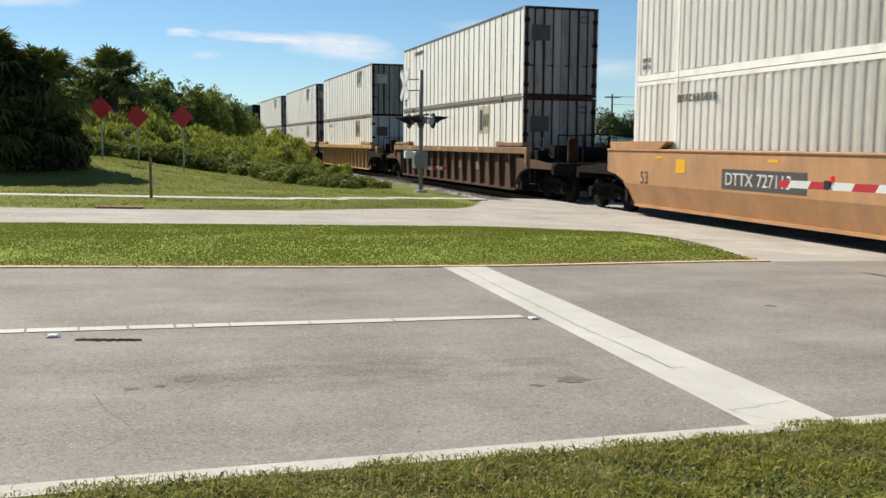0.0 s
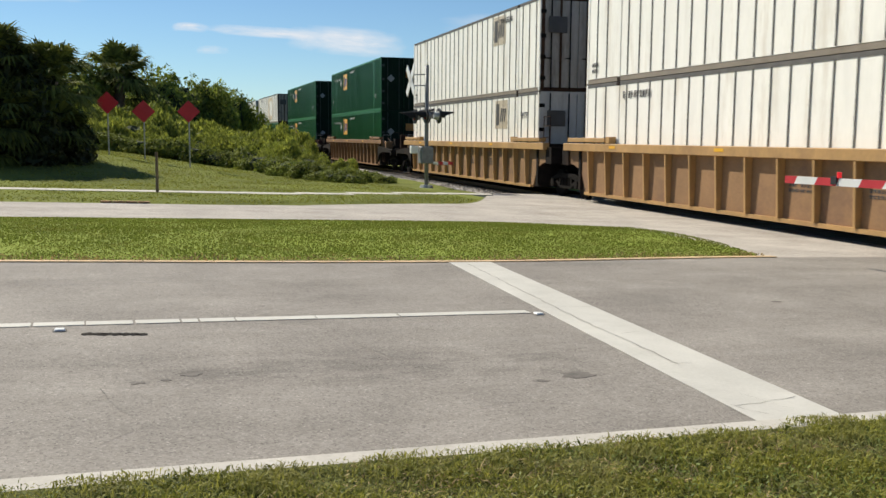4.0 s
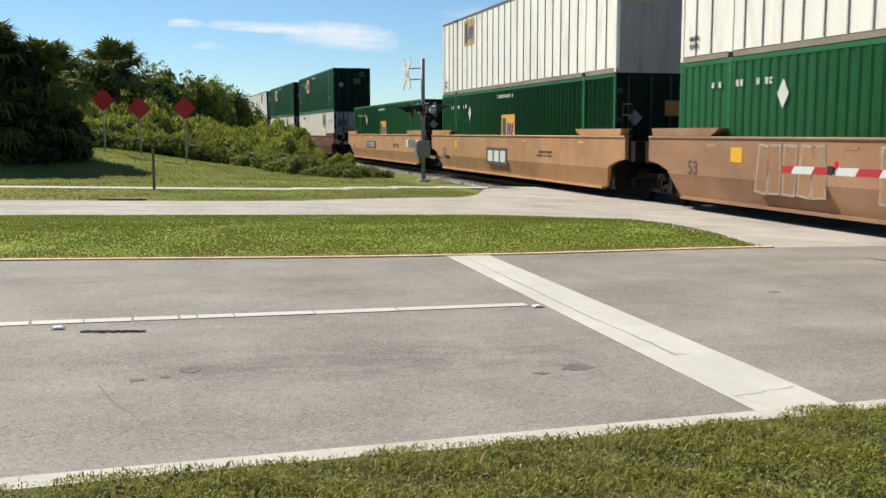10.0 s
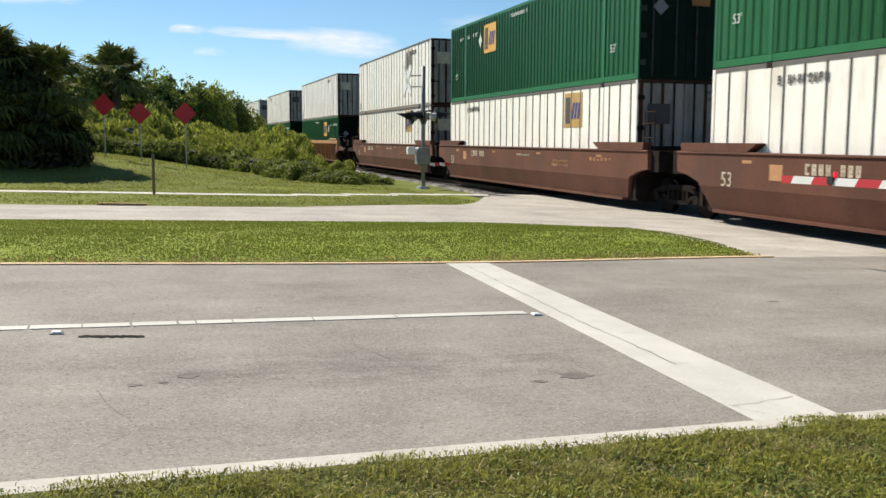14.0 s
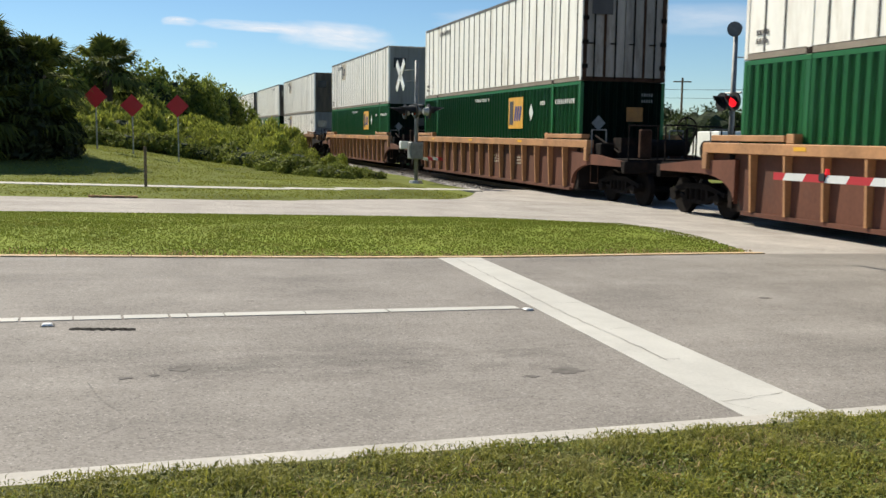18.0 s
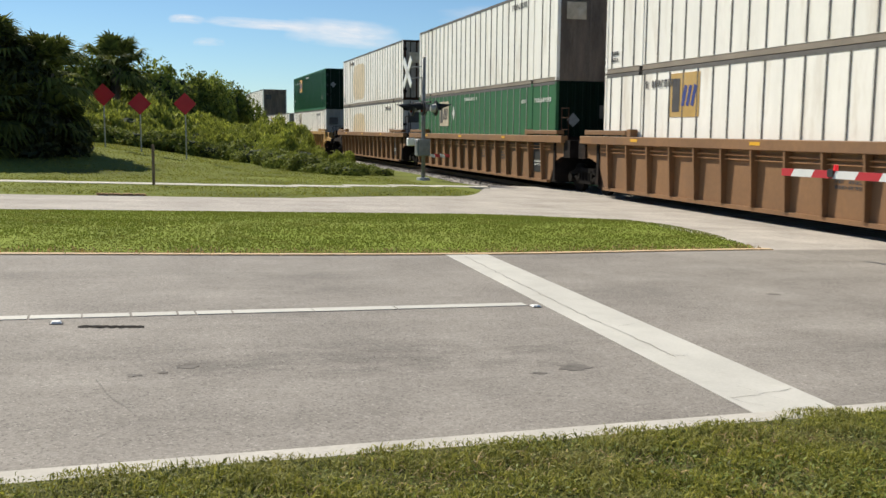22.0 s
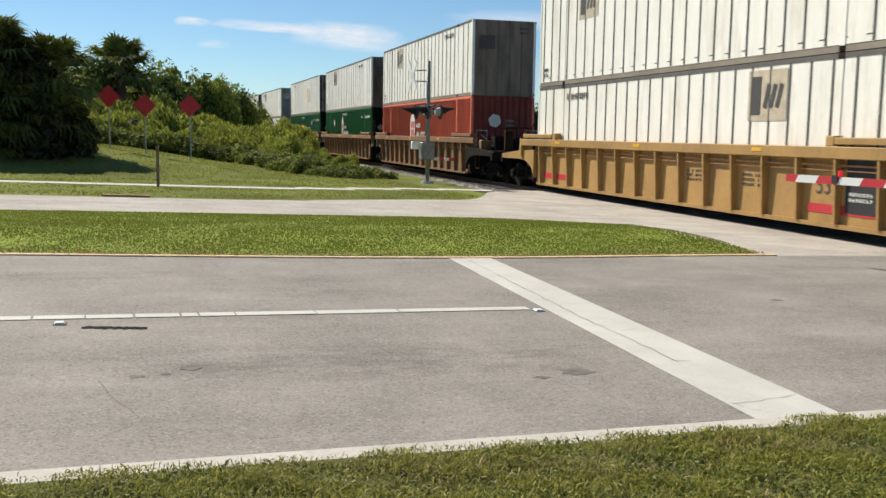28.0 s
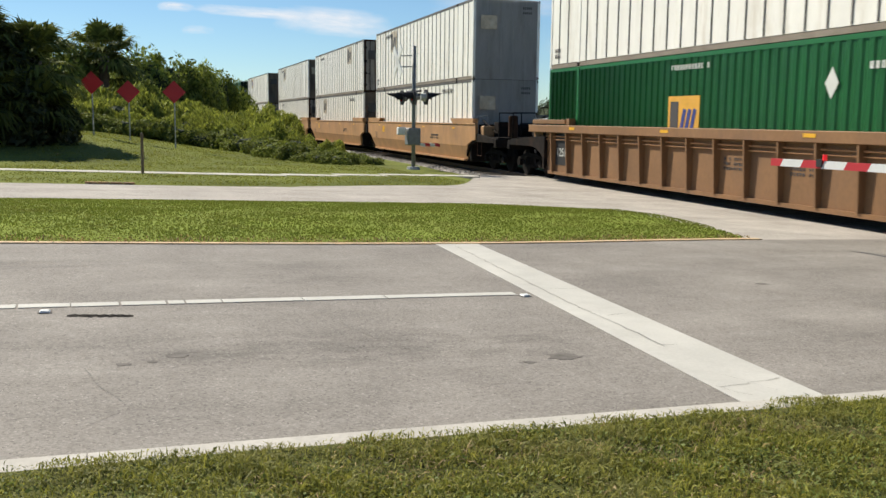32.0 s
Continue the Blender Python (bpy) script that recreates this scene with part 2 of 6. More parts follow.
M_WHITE_END_DARK = mat("grimy_shaded_white_end", (0.2, 0.155, 0.122), 0.65, vary=0.3, scale=1.6, fine=20, bump=0.08, dirt=(0.055, 0.03, 0.018), dirt_amount=0.9, stretch=(2.2, 2.2, 0.4), rnd=0.15)
M_WHITE_END = mat("weathered_shaded_white_end", (0.29, 0.262, 0.235), 0.6, vary=0.25, scale=1.6, fine=20, bump=0.08, dirt=(0.06, 0.03, 0.018), dirt_amount=1.0, stretch=(2.2, 2.2, 0.4), rnd=0.12)
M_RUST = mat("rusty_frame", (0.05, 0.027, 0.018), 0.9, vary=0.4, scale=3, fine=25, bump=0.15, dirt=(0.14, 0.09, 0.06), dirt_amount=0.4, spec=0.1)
M_RAIL_WHITE = mat("grimy_white_rail", (0.24, 0.2, 0.155), 0.6, vary=0.2, scale=1.2, fine=20, bump=0.06, dirt=(0.13, 0.09, 0.06), dirt_amount=0.9, stretch=(0.8, 1, 1))
M_SEAM = mat("grey_post_seam", (0.12, 0.11, 0.1), 0.6, 0.2, vary=0.2, scale=5)
# Green ends face away from the sun: their shade is put into the paint.
M_GREEN_END = mat("grimy_shaded_green_end", (0.003, 0.014, 0.008), 0.7, vary=0.25, scale=2.0, fine=20, bump=0.05, dirt=(0.009, 0.014, 0.011), dirt_amount=0.6, spec=0.12)
M_ROD = mat("dull_lock_rod", (0.035, 0.045, 0.04), 0.6, 0.2, vary=0.2, spec=0.3)
M_GREEN = mat("green_container_paint", (0.011, 0.13, 0.032), 0.42, spec=0.45, vary=0.1, scale=1.2, fine=20, bump=0.04, dirt=(0.035, 0.12, 0.07), dirt_amount=0.5, stretch=(1.5, 1.5, 0.4), rnd=0.1)
M_SEAM_PALE = mat("pale_post_seam", (0.27, 0.29, 0.25), 0.6, vary=0.15, scale=5)
M_GREEN_PALE = mat("faded_green_paint", (0.028, 0.125, 0.048), 0.6, vary=0.1, spec=0.3, scale=1.2, fine=20, bump=0.04, dirt=(0.05, 0.13, 0.07), dirt_amount=0.4, stretch=(1.5, 1.5, 0.4))
M_RED = mat("red_container_paint", (0.82, 0.19, 0.1), 0.5, vary=0.1, scale=1.2, fine=20, bump=0.04, dirt=(0.36, 0.12, 0.09), dirt_amount=0.4, stretch=(1.5, 1.5, 0.4))
# The side's red made darker, with the shade of the ends in it.
M_RED_END = mat("grimy_shaded_red_end", (0.2, 0.028, 0.018), 0.6, vary=0.2, scale=2, fine=20, bump=0.05, dirt=(0.12, 0.04, 0.03), dirt_amount=0.6)
M_CAR_TAN = mat("tan_car_paint", (0.42, 0.225, 0.098), 0.65, vary=0.16, scale=1.6, fine=18, bump=0.1, dirt=(0.23, 0.135, 0.085), dirt_amount=0.8, stretch=(1, 1, 0.6), rnd=0.06)
M_CAR_YELLOW = mat("yellow_car_paint", (0.37, 0.215, 0.065), 0.65, vary=0.2, scale=1.0, fine=18, bump=0.08, dirt=(0.24, 0.13, 0.06), dirt_amount=0.7, stretch=(1, 1, 0.6), rnd=0.05)
M_CAR_BROWN = mat("brown_car_paint", (0.115, 0.046, 0.028), 0.75, vary=0.25, spec=0.25, scale=1.0, fine=18, bump=0.1, dirt=(0.07, 0.045, 0.036), dirt_amount=0.7, stretch=(1, 1, 0.6), rnd=0.08)
M_CAR_MAROON = mat("maroon_car_paint", (0.082, 0.032, 0.021), 0.75, vary=0.25, scale=1.0, fine=18, bump=0.1, dirt=(0.14, 0.075, 0.05), dirt_amount=0.5, stretch=(0.4, 1, 2.0), spec=0.2)
M_CAR_BRONZE = mat("weathered_tan_car_paint", (0.21, 0.106, 0.042), 0.7, vary=0.18, scale=1.0, fine=18, bump=0.1, dirt=(0.15, 0.085, 0.05), dirt_amount=0.7, stretch=(1, 1, 0.6), rnd=0.08)
M_CAR_OCHRE = mat("ochre_car_paint", (0.41, 0.24, 0.088), 0.65, vary=0.18, scale=1.2, fine=18, bump=0.1, dirt=(0.22, 0.12, 0.06), dirt_amount=0.8, stretch=(1, 1, 0.6), rnd=0.06)
M_CAR_UMBER = mat("dark_umber_car_paint", (0.085, 0.045, 0.03), 0.75, vary=0.3, spec=0.25, scale=1.0, fine=18, bump=0.1, dirt=(0.15, 0.085, 0.05), dirt_amount=0.6, stretch=(1, 1, 0.6))
M_CHORD_DULL = mat("dull_brown_chord", (0.24, 0.135, 0.065), 0.7, vary=0.3, scale=1.2, fine=18, dirt=(0.09, 0.05, 0.035), dirt_amount=0.8)
M_CAR_RUSSET = mat("stained_russet_car_paint", (0.29, 0.15, 0.075), 0.7, vary=0.25, scale=1.0, fine=18, bump=0.1, dirt=(0.36, 0.26, 0.19), dirt_amount=0.7, stretch=(0.6, 1, 1.2))
M_GHOST = mat("faded_spray_paint", (0.36, 0.29, 0.23), 0.7, vary=0.25, scale=4, dirt=(0.3, 0.17, 0.1), dirt_amount=0.8)
M_PANEL_BROWN = mat("stained_brown_panel", (0.27, 0.15, 0.066), 0.7, vary=0.2, scale=0.9, fine=18, bump=0.1, dirt=(0.12, 0.06, 0.045), dirt_amount=0.8, rnd=0.08)
M_CHORD_RUST = mat("worn_tan_chord", (0.4, 0.2, 0.085), 0.7, vary=0.25, scale=1.2, fine=18, dirt=(0.16, 0.08, 0.05), dirt_amount=0.7, stretch=(1, 1, 1))
# Both steels are near black: the shade under the cars is in their colour.
M_DARK_STEEL = mat("grimy_shaded_steel", (0.012, 0.0095, 0.0085), 0.9, 0.0, vary=0.5, scale=3, fine=30, bump=0.2, dirt=(0.06, 0.032, 0.02), dirt_amount=0.7, spec=0.12)
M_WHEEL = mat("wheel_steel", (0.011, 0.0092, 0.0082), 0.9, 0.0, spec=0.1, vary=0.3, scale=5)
M_GALV = mat("galvanised_steel", (0.4, 0.41, 0.41), 0.5, 0.4, vary=0.15, scale=5, fine=30)
M_GALV_DARK = mat("dull_grey_steel", (0.2, 0.21, 0.215), 0.6, 0.3, vary=0.2, scale=5, fine=30)
M_BLACK = mat("black_paint", (0.02, 0.02, 0.022), 0.55, vary=0.2)
M_SIGN_RED = mat("red_sign_face", (0.55, 0.012, 0.02), 0.45, vary=0.08, bump=0)
M_RED_BAND = mat("red_band", (0.5, 0.03, 0.04), 0.5, vary=0.06, bump=0)
M_WHITE_BAND = mat("white_band", (0.75, 0.75, 0.73), 0.5, vary=0.06, bump=0)
M_MUSTARD = mat("mustard_decal", (0.47, 0.3, 0.09), 0.5, vary=0.15, scale=3, dirt=(0.6, 0.5, 0.34), dirt_amount=0.5)
M_ORANGE = mat("orange_decal", (0.68, 0.36, 0.045), 0.5, vary=0.12, scale=3, dirt=(0.55, 0.4, 0.2), dirt_amount=0.4)
# Plates for the ends, darkened so their colour carries the ends' shade.
M_DULL_ORANGE = mat("grimy_shaded_orange_decal", (0.3, 0.13, 0.025), 0.6, vary=0.2, scale=4, dirt=(0.1, 0.08, 0.05), dirt_amount=0.6)
M_PLATE_DIM = mat("shaded_end_plate", (0.06, 0.058, 0.05), 0.7, vary=0.3, scale=4)
M_ARM_LAMP = glow("red_arm_lens", (0.6, 0.015, 0.02), 0.6)
M_BLUE = mat("blue_decal", (0.03, 0.05, 0.22), 0.5, vary=0.1)
M_INK = mat("dark_lettering", (0.06, 0.055, 0.055), 0.6, vary=0.15)
M_PALE = mat("pale_lettering", (0.62, 0.63, 0.59), 0.6, vary=0.1)
M_FADED = mat("faded_logo_patch", (0.5, 0.42, 0.31), 0.6, vary=0.2, scale=5, dirt=(0.66, 0.62, 0.54), dirt_amount=0.8)
M_BARE = mat("tan_repair_patch", (0.7, 0.57, 0.38), 0.6, vary=0.12, scale=2, dirt=(0.78, 0.72, 0.6), dirt_amount=0.8)
M_END_MARK = mat("dim_end_lettering", (0.2, 0.21, 0.2), 0.7, vary=0.2, scale=5)
M_REFLECT = mat("yellow_reflector", (0.75, 0.4, 0.03), 0.4, vary=0.05, bump=0)
M_WOOD = mat("weathered_wood", (0.2, 0.14, 0.09), 0.85, vary=0.25, scale=4, stretch=(3, 3, 0.4))
M_BARK = mat("palm_bark", (0.14, 0.11, 0.085), 0.95, vary=0.3, scale=6, bump=0.5)
M_LAMP_RED = glow("lit_red_lens", (0.8, 0.012, 0.02), 1.1)
M_LENS = mat("dark_red_lens", (0.25, 0.01, 0.012), 0.2, vary=0.05, bump=0)
M_BUILDING = mat("grey_sheet_wall", (0.42, 0.43, 0.43), 0.7, vary=0.08, scale=1)
M_ROOF = mat("pale_sheet_roof", (0.6, 0.6, 0.58), 0.6, vary=0.08, scale=1)
M_BLADE = leafy("grass_blade", (0.22, 0.25, 0.052), 0.45, 0.42, patch=(0.265, 0.25, 0.08))
M_CLOVER = leafy("clover_leaf", (0.2, 0.28, 0.062), 0.3, 0.35, patch=(0.25, 0.27, 0.085))
M_WEED = leafy("weed_leaf", (0.16, 0.195, 0.046), 0.4, 0.35)
M_STRAW = leafy("dry_straw", (0.36, 0.3, 0.15), 0.4, 0.2)
M_BLADE_FAR = leafy("mown_grass", (0.2, 0.245, 0.042), 0.06, 0.42, 0.8, patch=(0.236, 0.245, 0.055))
M_BANK = leafy("bank_grass_blade", (0.19, 0.215, 0.04), 0.16, 0.45, patch=(0.235, 0.225, 0.06))
M_BUSH = leafy("shrub_leaf", (0.215, 0.275, 0.054), 0.5, 0.42)
M_BUSH_DARK = leafy("low_shrub_leaf", (0.155, 0.205, 0.04), 0.45, 0.32, 0.75)
M_TREE = leafy("tree_leaf", (0.165, 0.23, 0.048), 0.45, 0.4, 0.7)
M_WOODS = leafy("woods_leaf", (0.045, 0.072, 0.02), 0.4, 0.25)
# Leaf colour lowered to near black to carry the mass's backlit shade.
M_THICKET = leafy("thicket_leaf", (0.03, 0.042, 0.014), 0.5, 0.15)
M_PALM = leafy("palm_frond", (0.09, 0.12, 0.03), 0.5, 0.28, 0.85)
# Dark fill for plant cores: stands in for shade inside the foliage.
M_CORE = mat("shaded_core", (0.03, 0.042, 0.014), 0.95, vary=0.4, scale=3)

# ---------------------------------------------------------------- mesh helpers
def box(bm, x0, x1, y0, y1, z0, z1, m=None):
    v = [bm.verts.new((x, y, z)) for z in (z0, z1) for y in (y0, y1) for x in (x0, x1)]
    if m is not None:
        for q in v:
            q.co = m @ q.co
    for f in ((0, 2, 3, 1), (4, 5, 7, 6), (0, 1, 5, 4), (2, 6, 7, 3), (0, 4, 6, 2), (1, 3, 7, 5)):
        bm.faces.new([v[i] for i in f])
    return v


def rod(bm, a, b, r, n=8, r2=None):
    a, b = Vector(a), Vector(b)
    w = (b - a).normalized()
    u = w.orthogonal().normalized()
    k = w.cross(u)
    r2 = r if r2 is None else r2
    rings = [[bm.verts.new(p + (u * math.cos(t) + k * math.sin(t)) * q) for t in [2 * math.pi * i / n for i in range(n)]]
             for p, q in ((a, r), (b, r2))]
    for i in range(n):
        bm.faces.new((rings[0][i], rings[0][(i + 1) % n], rings[1][(i + 1) % n], rings[1][i]))
    bm.faces.new(rings[0][::-1])
    bm.faces.new(rings[1])


def prism(bm, pts, y0, y1):
    """An outline in x, z carried from y0 to y1."""
    a = [bm.verts.new((x, y0, z)) for x, z in pts]
    b = [bm.verts.new((x, y1, z)) for x, z in pts]
    n = len(pts)
    bm.faces.new(a)
    bm.faces.new(b[::-1])
    for i in range(n):
        bm.faces.new((a[i], b[i], b[(i + 1) % n], a[(i + 1) % n]))


def bevel(bm, w=0.01):
    bmesh.ops.bevel(bm, geom=list(bm.edges), offset=w, segments=1, affect="EDGES", clamp_overlap=True)


def mesh_of(bm, name, material, smooth=False):
    bmesh.ops.recalc_face_normals(bm, faces=list(bm.faces))
    me = bpy.data.meshes.new(name)
    bm.to_mesh(me)
    bm.free()
    me.materials.append(material)
    if smooth:
        me.polygons.foreach_set("use_smooth", [True] * len(me.polygons))
    return me


def part(name, bm, material, parent, label="", smooth=False):
    ob = new(name, bm if isinstance(bm, bpy.types.Mesh) else mesh_of(bm, name, material, smooth))
    ob.parent = parent
    return tagged(ob, label) if label else ob


def from_arrays(name, verts, faces, material):
    me = bpy.data.meshes.new(name)
    me.from_pydata(verts, [], faces)
    me.materials.append(material)
    return me


# ---------------------------------------------------------------- the plan
# road: "along" runs with the road, "across" away from the verge; track: s runs up the line, lat across it
RX, RY = 0.93575, 0.35266
HEAD = radians(-16.212)
UX, UY = math.sin(HEAD), math.cos(HEAD)
LAT_TRACK = 11.106 + 1.295
CURVE_S, CURVE_R = 45.0, 2100.0
SPEED = 15.95


def grade(x, y):
    lat = x * UY - y * UX
    return 0.0315 * max(-0.0, min(11.65 - lat, 34.0))


def on_road(along, across, dz=0.0):
    x, y = along * RX - across * RY, along * RY + across * RX
    return Vector((x, y, grade(x, y) + dz))


def track_pose(s, lat=LAT_TRACK, z=0.0):
    """The pose of a thing that heads down the line towards the crossing."""
    d = max(0.0, s - CURVE_S)
    a = d / CURVE_R
    off = lat - CURVE_R * (1 - math.cos(a))
    run = min(s, CURVE_S) + CURVE_R * math.sin(a)
    x, y = UX * run + UY * off, UY * run - UX * off
    return pose(x, y, z, 0, 0, math.degrees(math.atan2(-UY, -UX) + a))


def smooth01(a, b, x):
    t = max(0.0, min(1.0, (x - a) / (b - a)))
    return t * t * (3 - 2 * t)


def far_edge(along):
    """The far carriageway's outer edge, widening into the apron at the crossing."""
    return 19.95 + (1.6 * smooth01(2.5, 8.5, along) + 5.5 * smooth01(8.2, 12.2, along)) * smooth01(30, 24, along)


def median_edge(along):
    """The median's near edge, bowing slightly towards the verge by the stop line."""
    return 10.80 - 0.30 * smooth01(-2.5, 3.6, along) + 0.32 * smooth01(4.2, 9.0, along)


def height_at(x, y):
    return ground_z(x * RX + y * RY, -x * RY + y * RX)


def ground_z(along, across):
    p = on_road(along, across)
    lat = p.x * UY - p.y * UX
    s = p.x * UX + p.y * UY
    z = p.z
    if across < 3.8:
        z += 0.025
    elif across < far_edge(along) - 0.05:
        z -= 0.10
    else:
        z += 0.02
    z += 0.65 * smooth01(26.0, 37.0, across) * smooth01(3.5, -3.5, lat) * smooth01(-60, -20, along)
    bed = smooth01(9.0, 10.3, lat) * smooth01(16.0, 14.6, lat)
    if across > 22 or across < 2.5:
        z = z * (1 - bed) - 0.46 * bed
    return z


# ---------------------------------------------------------------- ground, roads
def build_ground():
    def steps(lo, hi, dense_lo, dense_hi, d):
        out, x, w = [], dense_lo, d
        while x > lo:
            x -= w
            w *= 1.35
            out.append(max(x, lo))
        out = out[::-1] + list(np.arange(dense_lo, dense_hi + 1e-6, d))
        x, w = dense_hi, d
        while x < hi:
            x += w
            w *= 1.35
            out.append(min(x, hi))
        return out
    A = steps(-2500, 2500, -22, 24, 0.75)
    B = sorted(steps(-1500, 3500, 0, 62, 0.75) + [3.78, 3.82, 3.95])
    verts = []
    for b in B:
        for a in A:
            p = on_road(a, b)
            verts.append((p.x, p.y, ground_z(a, b) + 0.02 * noise.noise((a * 0.8, b * 0.8, 0))))
    n = len(A)
    faces = [(j * n + i, j * n + i + 1, (j + 1) * n + i + 1, (j + 1) * n + i) for j in range(len(B) - 1) for i in range(n - 1)]
    ob = new("ground", from_arrays("ground", verts, faces, M_TURF))
    ob.data.polygons.foreach_set("use_smooth", [True] * len(ob.data.polygons))
    ob.data.materials.append(M_SOIL)
    row = n - 1
    for j in range(len(B) - 1):
        if B[j + 1] < 3.9:
            for i in range(row):
                ob.data.polygons[j * row + i].material_index = 1
    tagged(ob, "sunlit grassy ground with worn sandy spots", "ground", kind="structure")


def slab(name, outline, thick, material, dz, label, category, step=1.5, kind="structure", parent=None):
    """A sheet with thickness over an outline in road space, following the grade."""
    bm = bmesh.new()
    top = [bm.verts.new(on_road(a, c, dz)) for a, c in outline]
    low = [bm.verts.new(on_road(a, c, dz - thick)) for a, c in outline]
    n = len(outline)
    bm.faces.new(top)
    bm.faces.new(low[::-1])
    for i in range(n):
        bm.faces.new((top[i], low[i], low[(i + 1) % n], top[(i + 1) % n]))
    ob = part(name, bm, material, parent)
    return tagged(ob, label, category, kind=kind) if not parent else ob


def strip(name, a0, a1, c0, c1, thick, material, dz, label, category, step=1.0, parent=None):
    bm = bmesh.new()
    n = max(1, int(round((a1 - a0) / step)))
    ring = []
    for i in range(n + 1):
        a = a0 + (a1 - a0) * i / n
        e0, e1 = (c0(a), c1(a)) if callable(c0) else (c0, c1)
        ring.append([bm.verts.new(on_road(a, c, dz + d)) for c, d in ((e0, 0), (e1, 0), (e1, -thick), (e0, -thick))])
    for i in range(n):
        for k in range(4):
            bm.faces.new((ring[i][k], ring[i][(k + 1) % 4], ring[i + 1][(k + 1) % 4], ring[i + 1][k]))
    bm.faces.new(ring[0])
    bm.faces.new(ring[-1][::-1])
    ob = part(name, bm, material, parent)
    return tagged(ob, label, category, kind="structure") if not parent else ob


def build_roads():
    # carriageways with the crossing between them
    bm = bmesh.new()
    A = list(np.arange(-80, 2, 1.0)) + list(np.arange(2, 14, 0.4)) + list(np.arange(14, 81, 1.0))
    C = [3.93, 7.2, 10.85, 13.5, 16.3, 19.95]
    grid = []
    for a in A:
        row = []
        for i, c in enumerate(C):
            if i == 5:
                c = far_edge(a)
            row.append(bm.verts.new(on_road(a, c)))
        grid.append(row)
    for i in range(len(A) - 1):
        for j in range(len(C) - 1):
            bm.faces.new((grid[i][j], grid[i + 1][j], grid[i + 1][j + 1], grid[i][j + 1]))
    r = bmesh.ops.extrude_face_region(bm, geom=list(bm.faces))
    for v in r["geom"]:
        if isinstance(v, bmesh.types.BMVert):
            v.co.z -= 0.14
    bm.faces.ensure_lookup_table()
    for f in bm.faces:
        q = f.calc_center_median()
        if -q.x * RY + q.y * RX > 10.85:
            f.material_index = 1
    ob = part("road", bm, M_ASPHALT, None)
    ob.data.materials.append(M_ASPHALT_PALE)
    tagged(ob, "light grey sun-bleached asphalt road with fine cracks", "road", kind="structure")
    # grass median with a rounded nose by the crossing
    bm = bmesh.new()
    A = list(np.arange(-80, 8.01, 1.0)) + [8.75]
    rows = []
    for a in A:
        end = 16.25 + 0.02 * max(0.0, 6 - a) - 1.6 * smooth01(6.6, 9.0, a)
        lo = median_edge(a) + 0.125
        rows.append([bm.verts.new(on_road(a, c, 0.016 + 0.072 * math.sin(math.pi * (c - lo) / (16.25 - lo)) + 0.012 * noise.noise((a, c, 3))))
                     for c in np.linspace(lo, end, 9)])
    for a, b in zip(rows, rows[1:]):
        for j in range(8):
            bm.faces.new((a[j], b[j], b[j + 1], a[j + 1]))
    last = rows[-1]
    tip = [bm.verts.new(on_road(8.75 + 0.35 * math.sin(math.pi * (c - 10.9) / 4.2), c, 0.035)) for c in np.linspace(11.0, 14.7, 9)]
    for j in range(8):
        bm.faces.new((last[j], tip[j], tip[j + 1], last[j + 1]))
    r = bmesh.ops.extrude_face_region(bm, geom=list(bm.faces))
    for v in r["geom"]:
        if isinstance(v, bmesh.types.BMVert):
            v.co.z -= 0.2
    tagged(part("median", bm, M_MEDIAN, None), "grassy median strip with a rounded nose", "median", kind="structure")
    # kerbs in cast lengths
    kerb = tagged(new("kerb"), "flush white concrete kerb along the verge", "kerb", kind="structure")
    a = -24.0
    while a < 30:
        strip("kerb_stone", a, a + 2.994, 3.72, 3.955, 0.16, M_CONCRETE, 0.012, "", "", parent=kerb)
        a += 3.0
    kerb = tagged(new("median_kerb"), "low yellow-painted concrete kerb of the median", "kerb", kind="structure")
    a = -22.0
    while a < 9:
        strip("kerb_stone", a, min(a + 0.742, 9.02), median_edge, lambda q: median_edge(q) + 0.13, 0.15, M_YELLOW_LINE, 0.014, "", "", parent=kerb)
        a += 0.75
    # markings
    slab("stop_line", [(3.235, 3.96), (3.79, 3.96), (4.51, 10.51), (3.96, 10.51)], 0.004, M_WHITE_LINE, 0.006,
         "wide white stop line, worn and cracked", "road marking")
    line = tagged(new("lane_line"), "solid white lane line with cross cracks", "road marking", kind="structure")
    rnd = random.Random(4)
    cuts = [-30.0]
    while cuts[-1] < -1.6:
        cuts.append(cuts[-1] + rnd.uniform(0.35, 1.3))
    cuts += [-0.80, -0.42, -0.07, 0.27, 0.60, 0.73, 1.0, 1.62, 2.3, 3.455]
    for a, b in zip(cuts, cuts[1:]):
        strip("paint_length", a, b - rnd.uniform(0.008, 0.02), 7.15 + rnd.uniform(-0.004, 0.004), 7.285 + rnd.uniform(-0.004, 0.004), 0.004, M_WHITE_LINE, 0.006, "", "", parent=line)
    walkway = tagged(new("sidewalk"), "narrow pale concrete sidewalk through the grass", "sidewalk", kind="structure")
    a = -40.0
    while a < 9.6:
        c = 23.75 + 1.75 * smooth01(3.0, 9.5, a)
        strip("slab", a, a + 1.49, c, c + 0.7, 0.1, M_CONCRETE, 0.03, "", "", parent=walkway)
        a += 1.5


def ragged(name, along, across, w, d, material, label, seed, n=18):
    rnd = random.Random(seed)
    pts = []
    for i in range(n):
        t = 2 * math.pi * i / n
        k = rnd.uniform(0.6, 1.1)
        pts.append((along + math.cos(t) * w / 2 * k, across + math.sin(t) * d / 2 * k))
    slab(name, pts, 0.001, material, 0.0022, label, "patch")


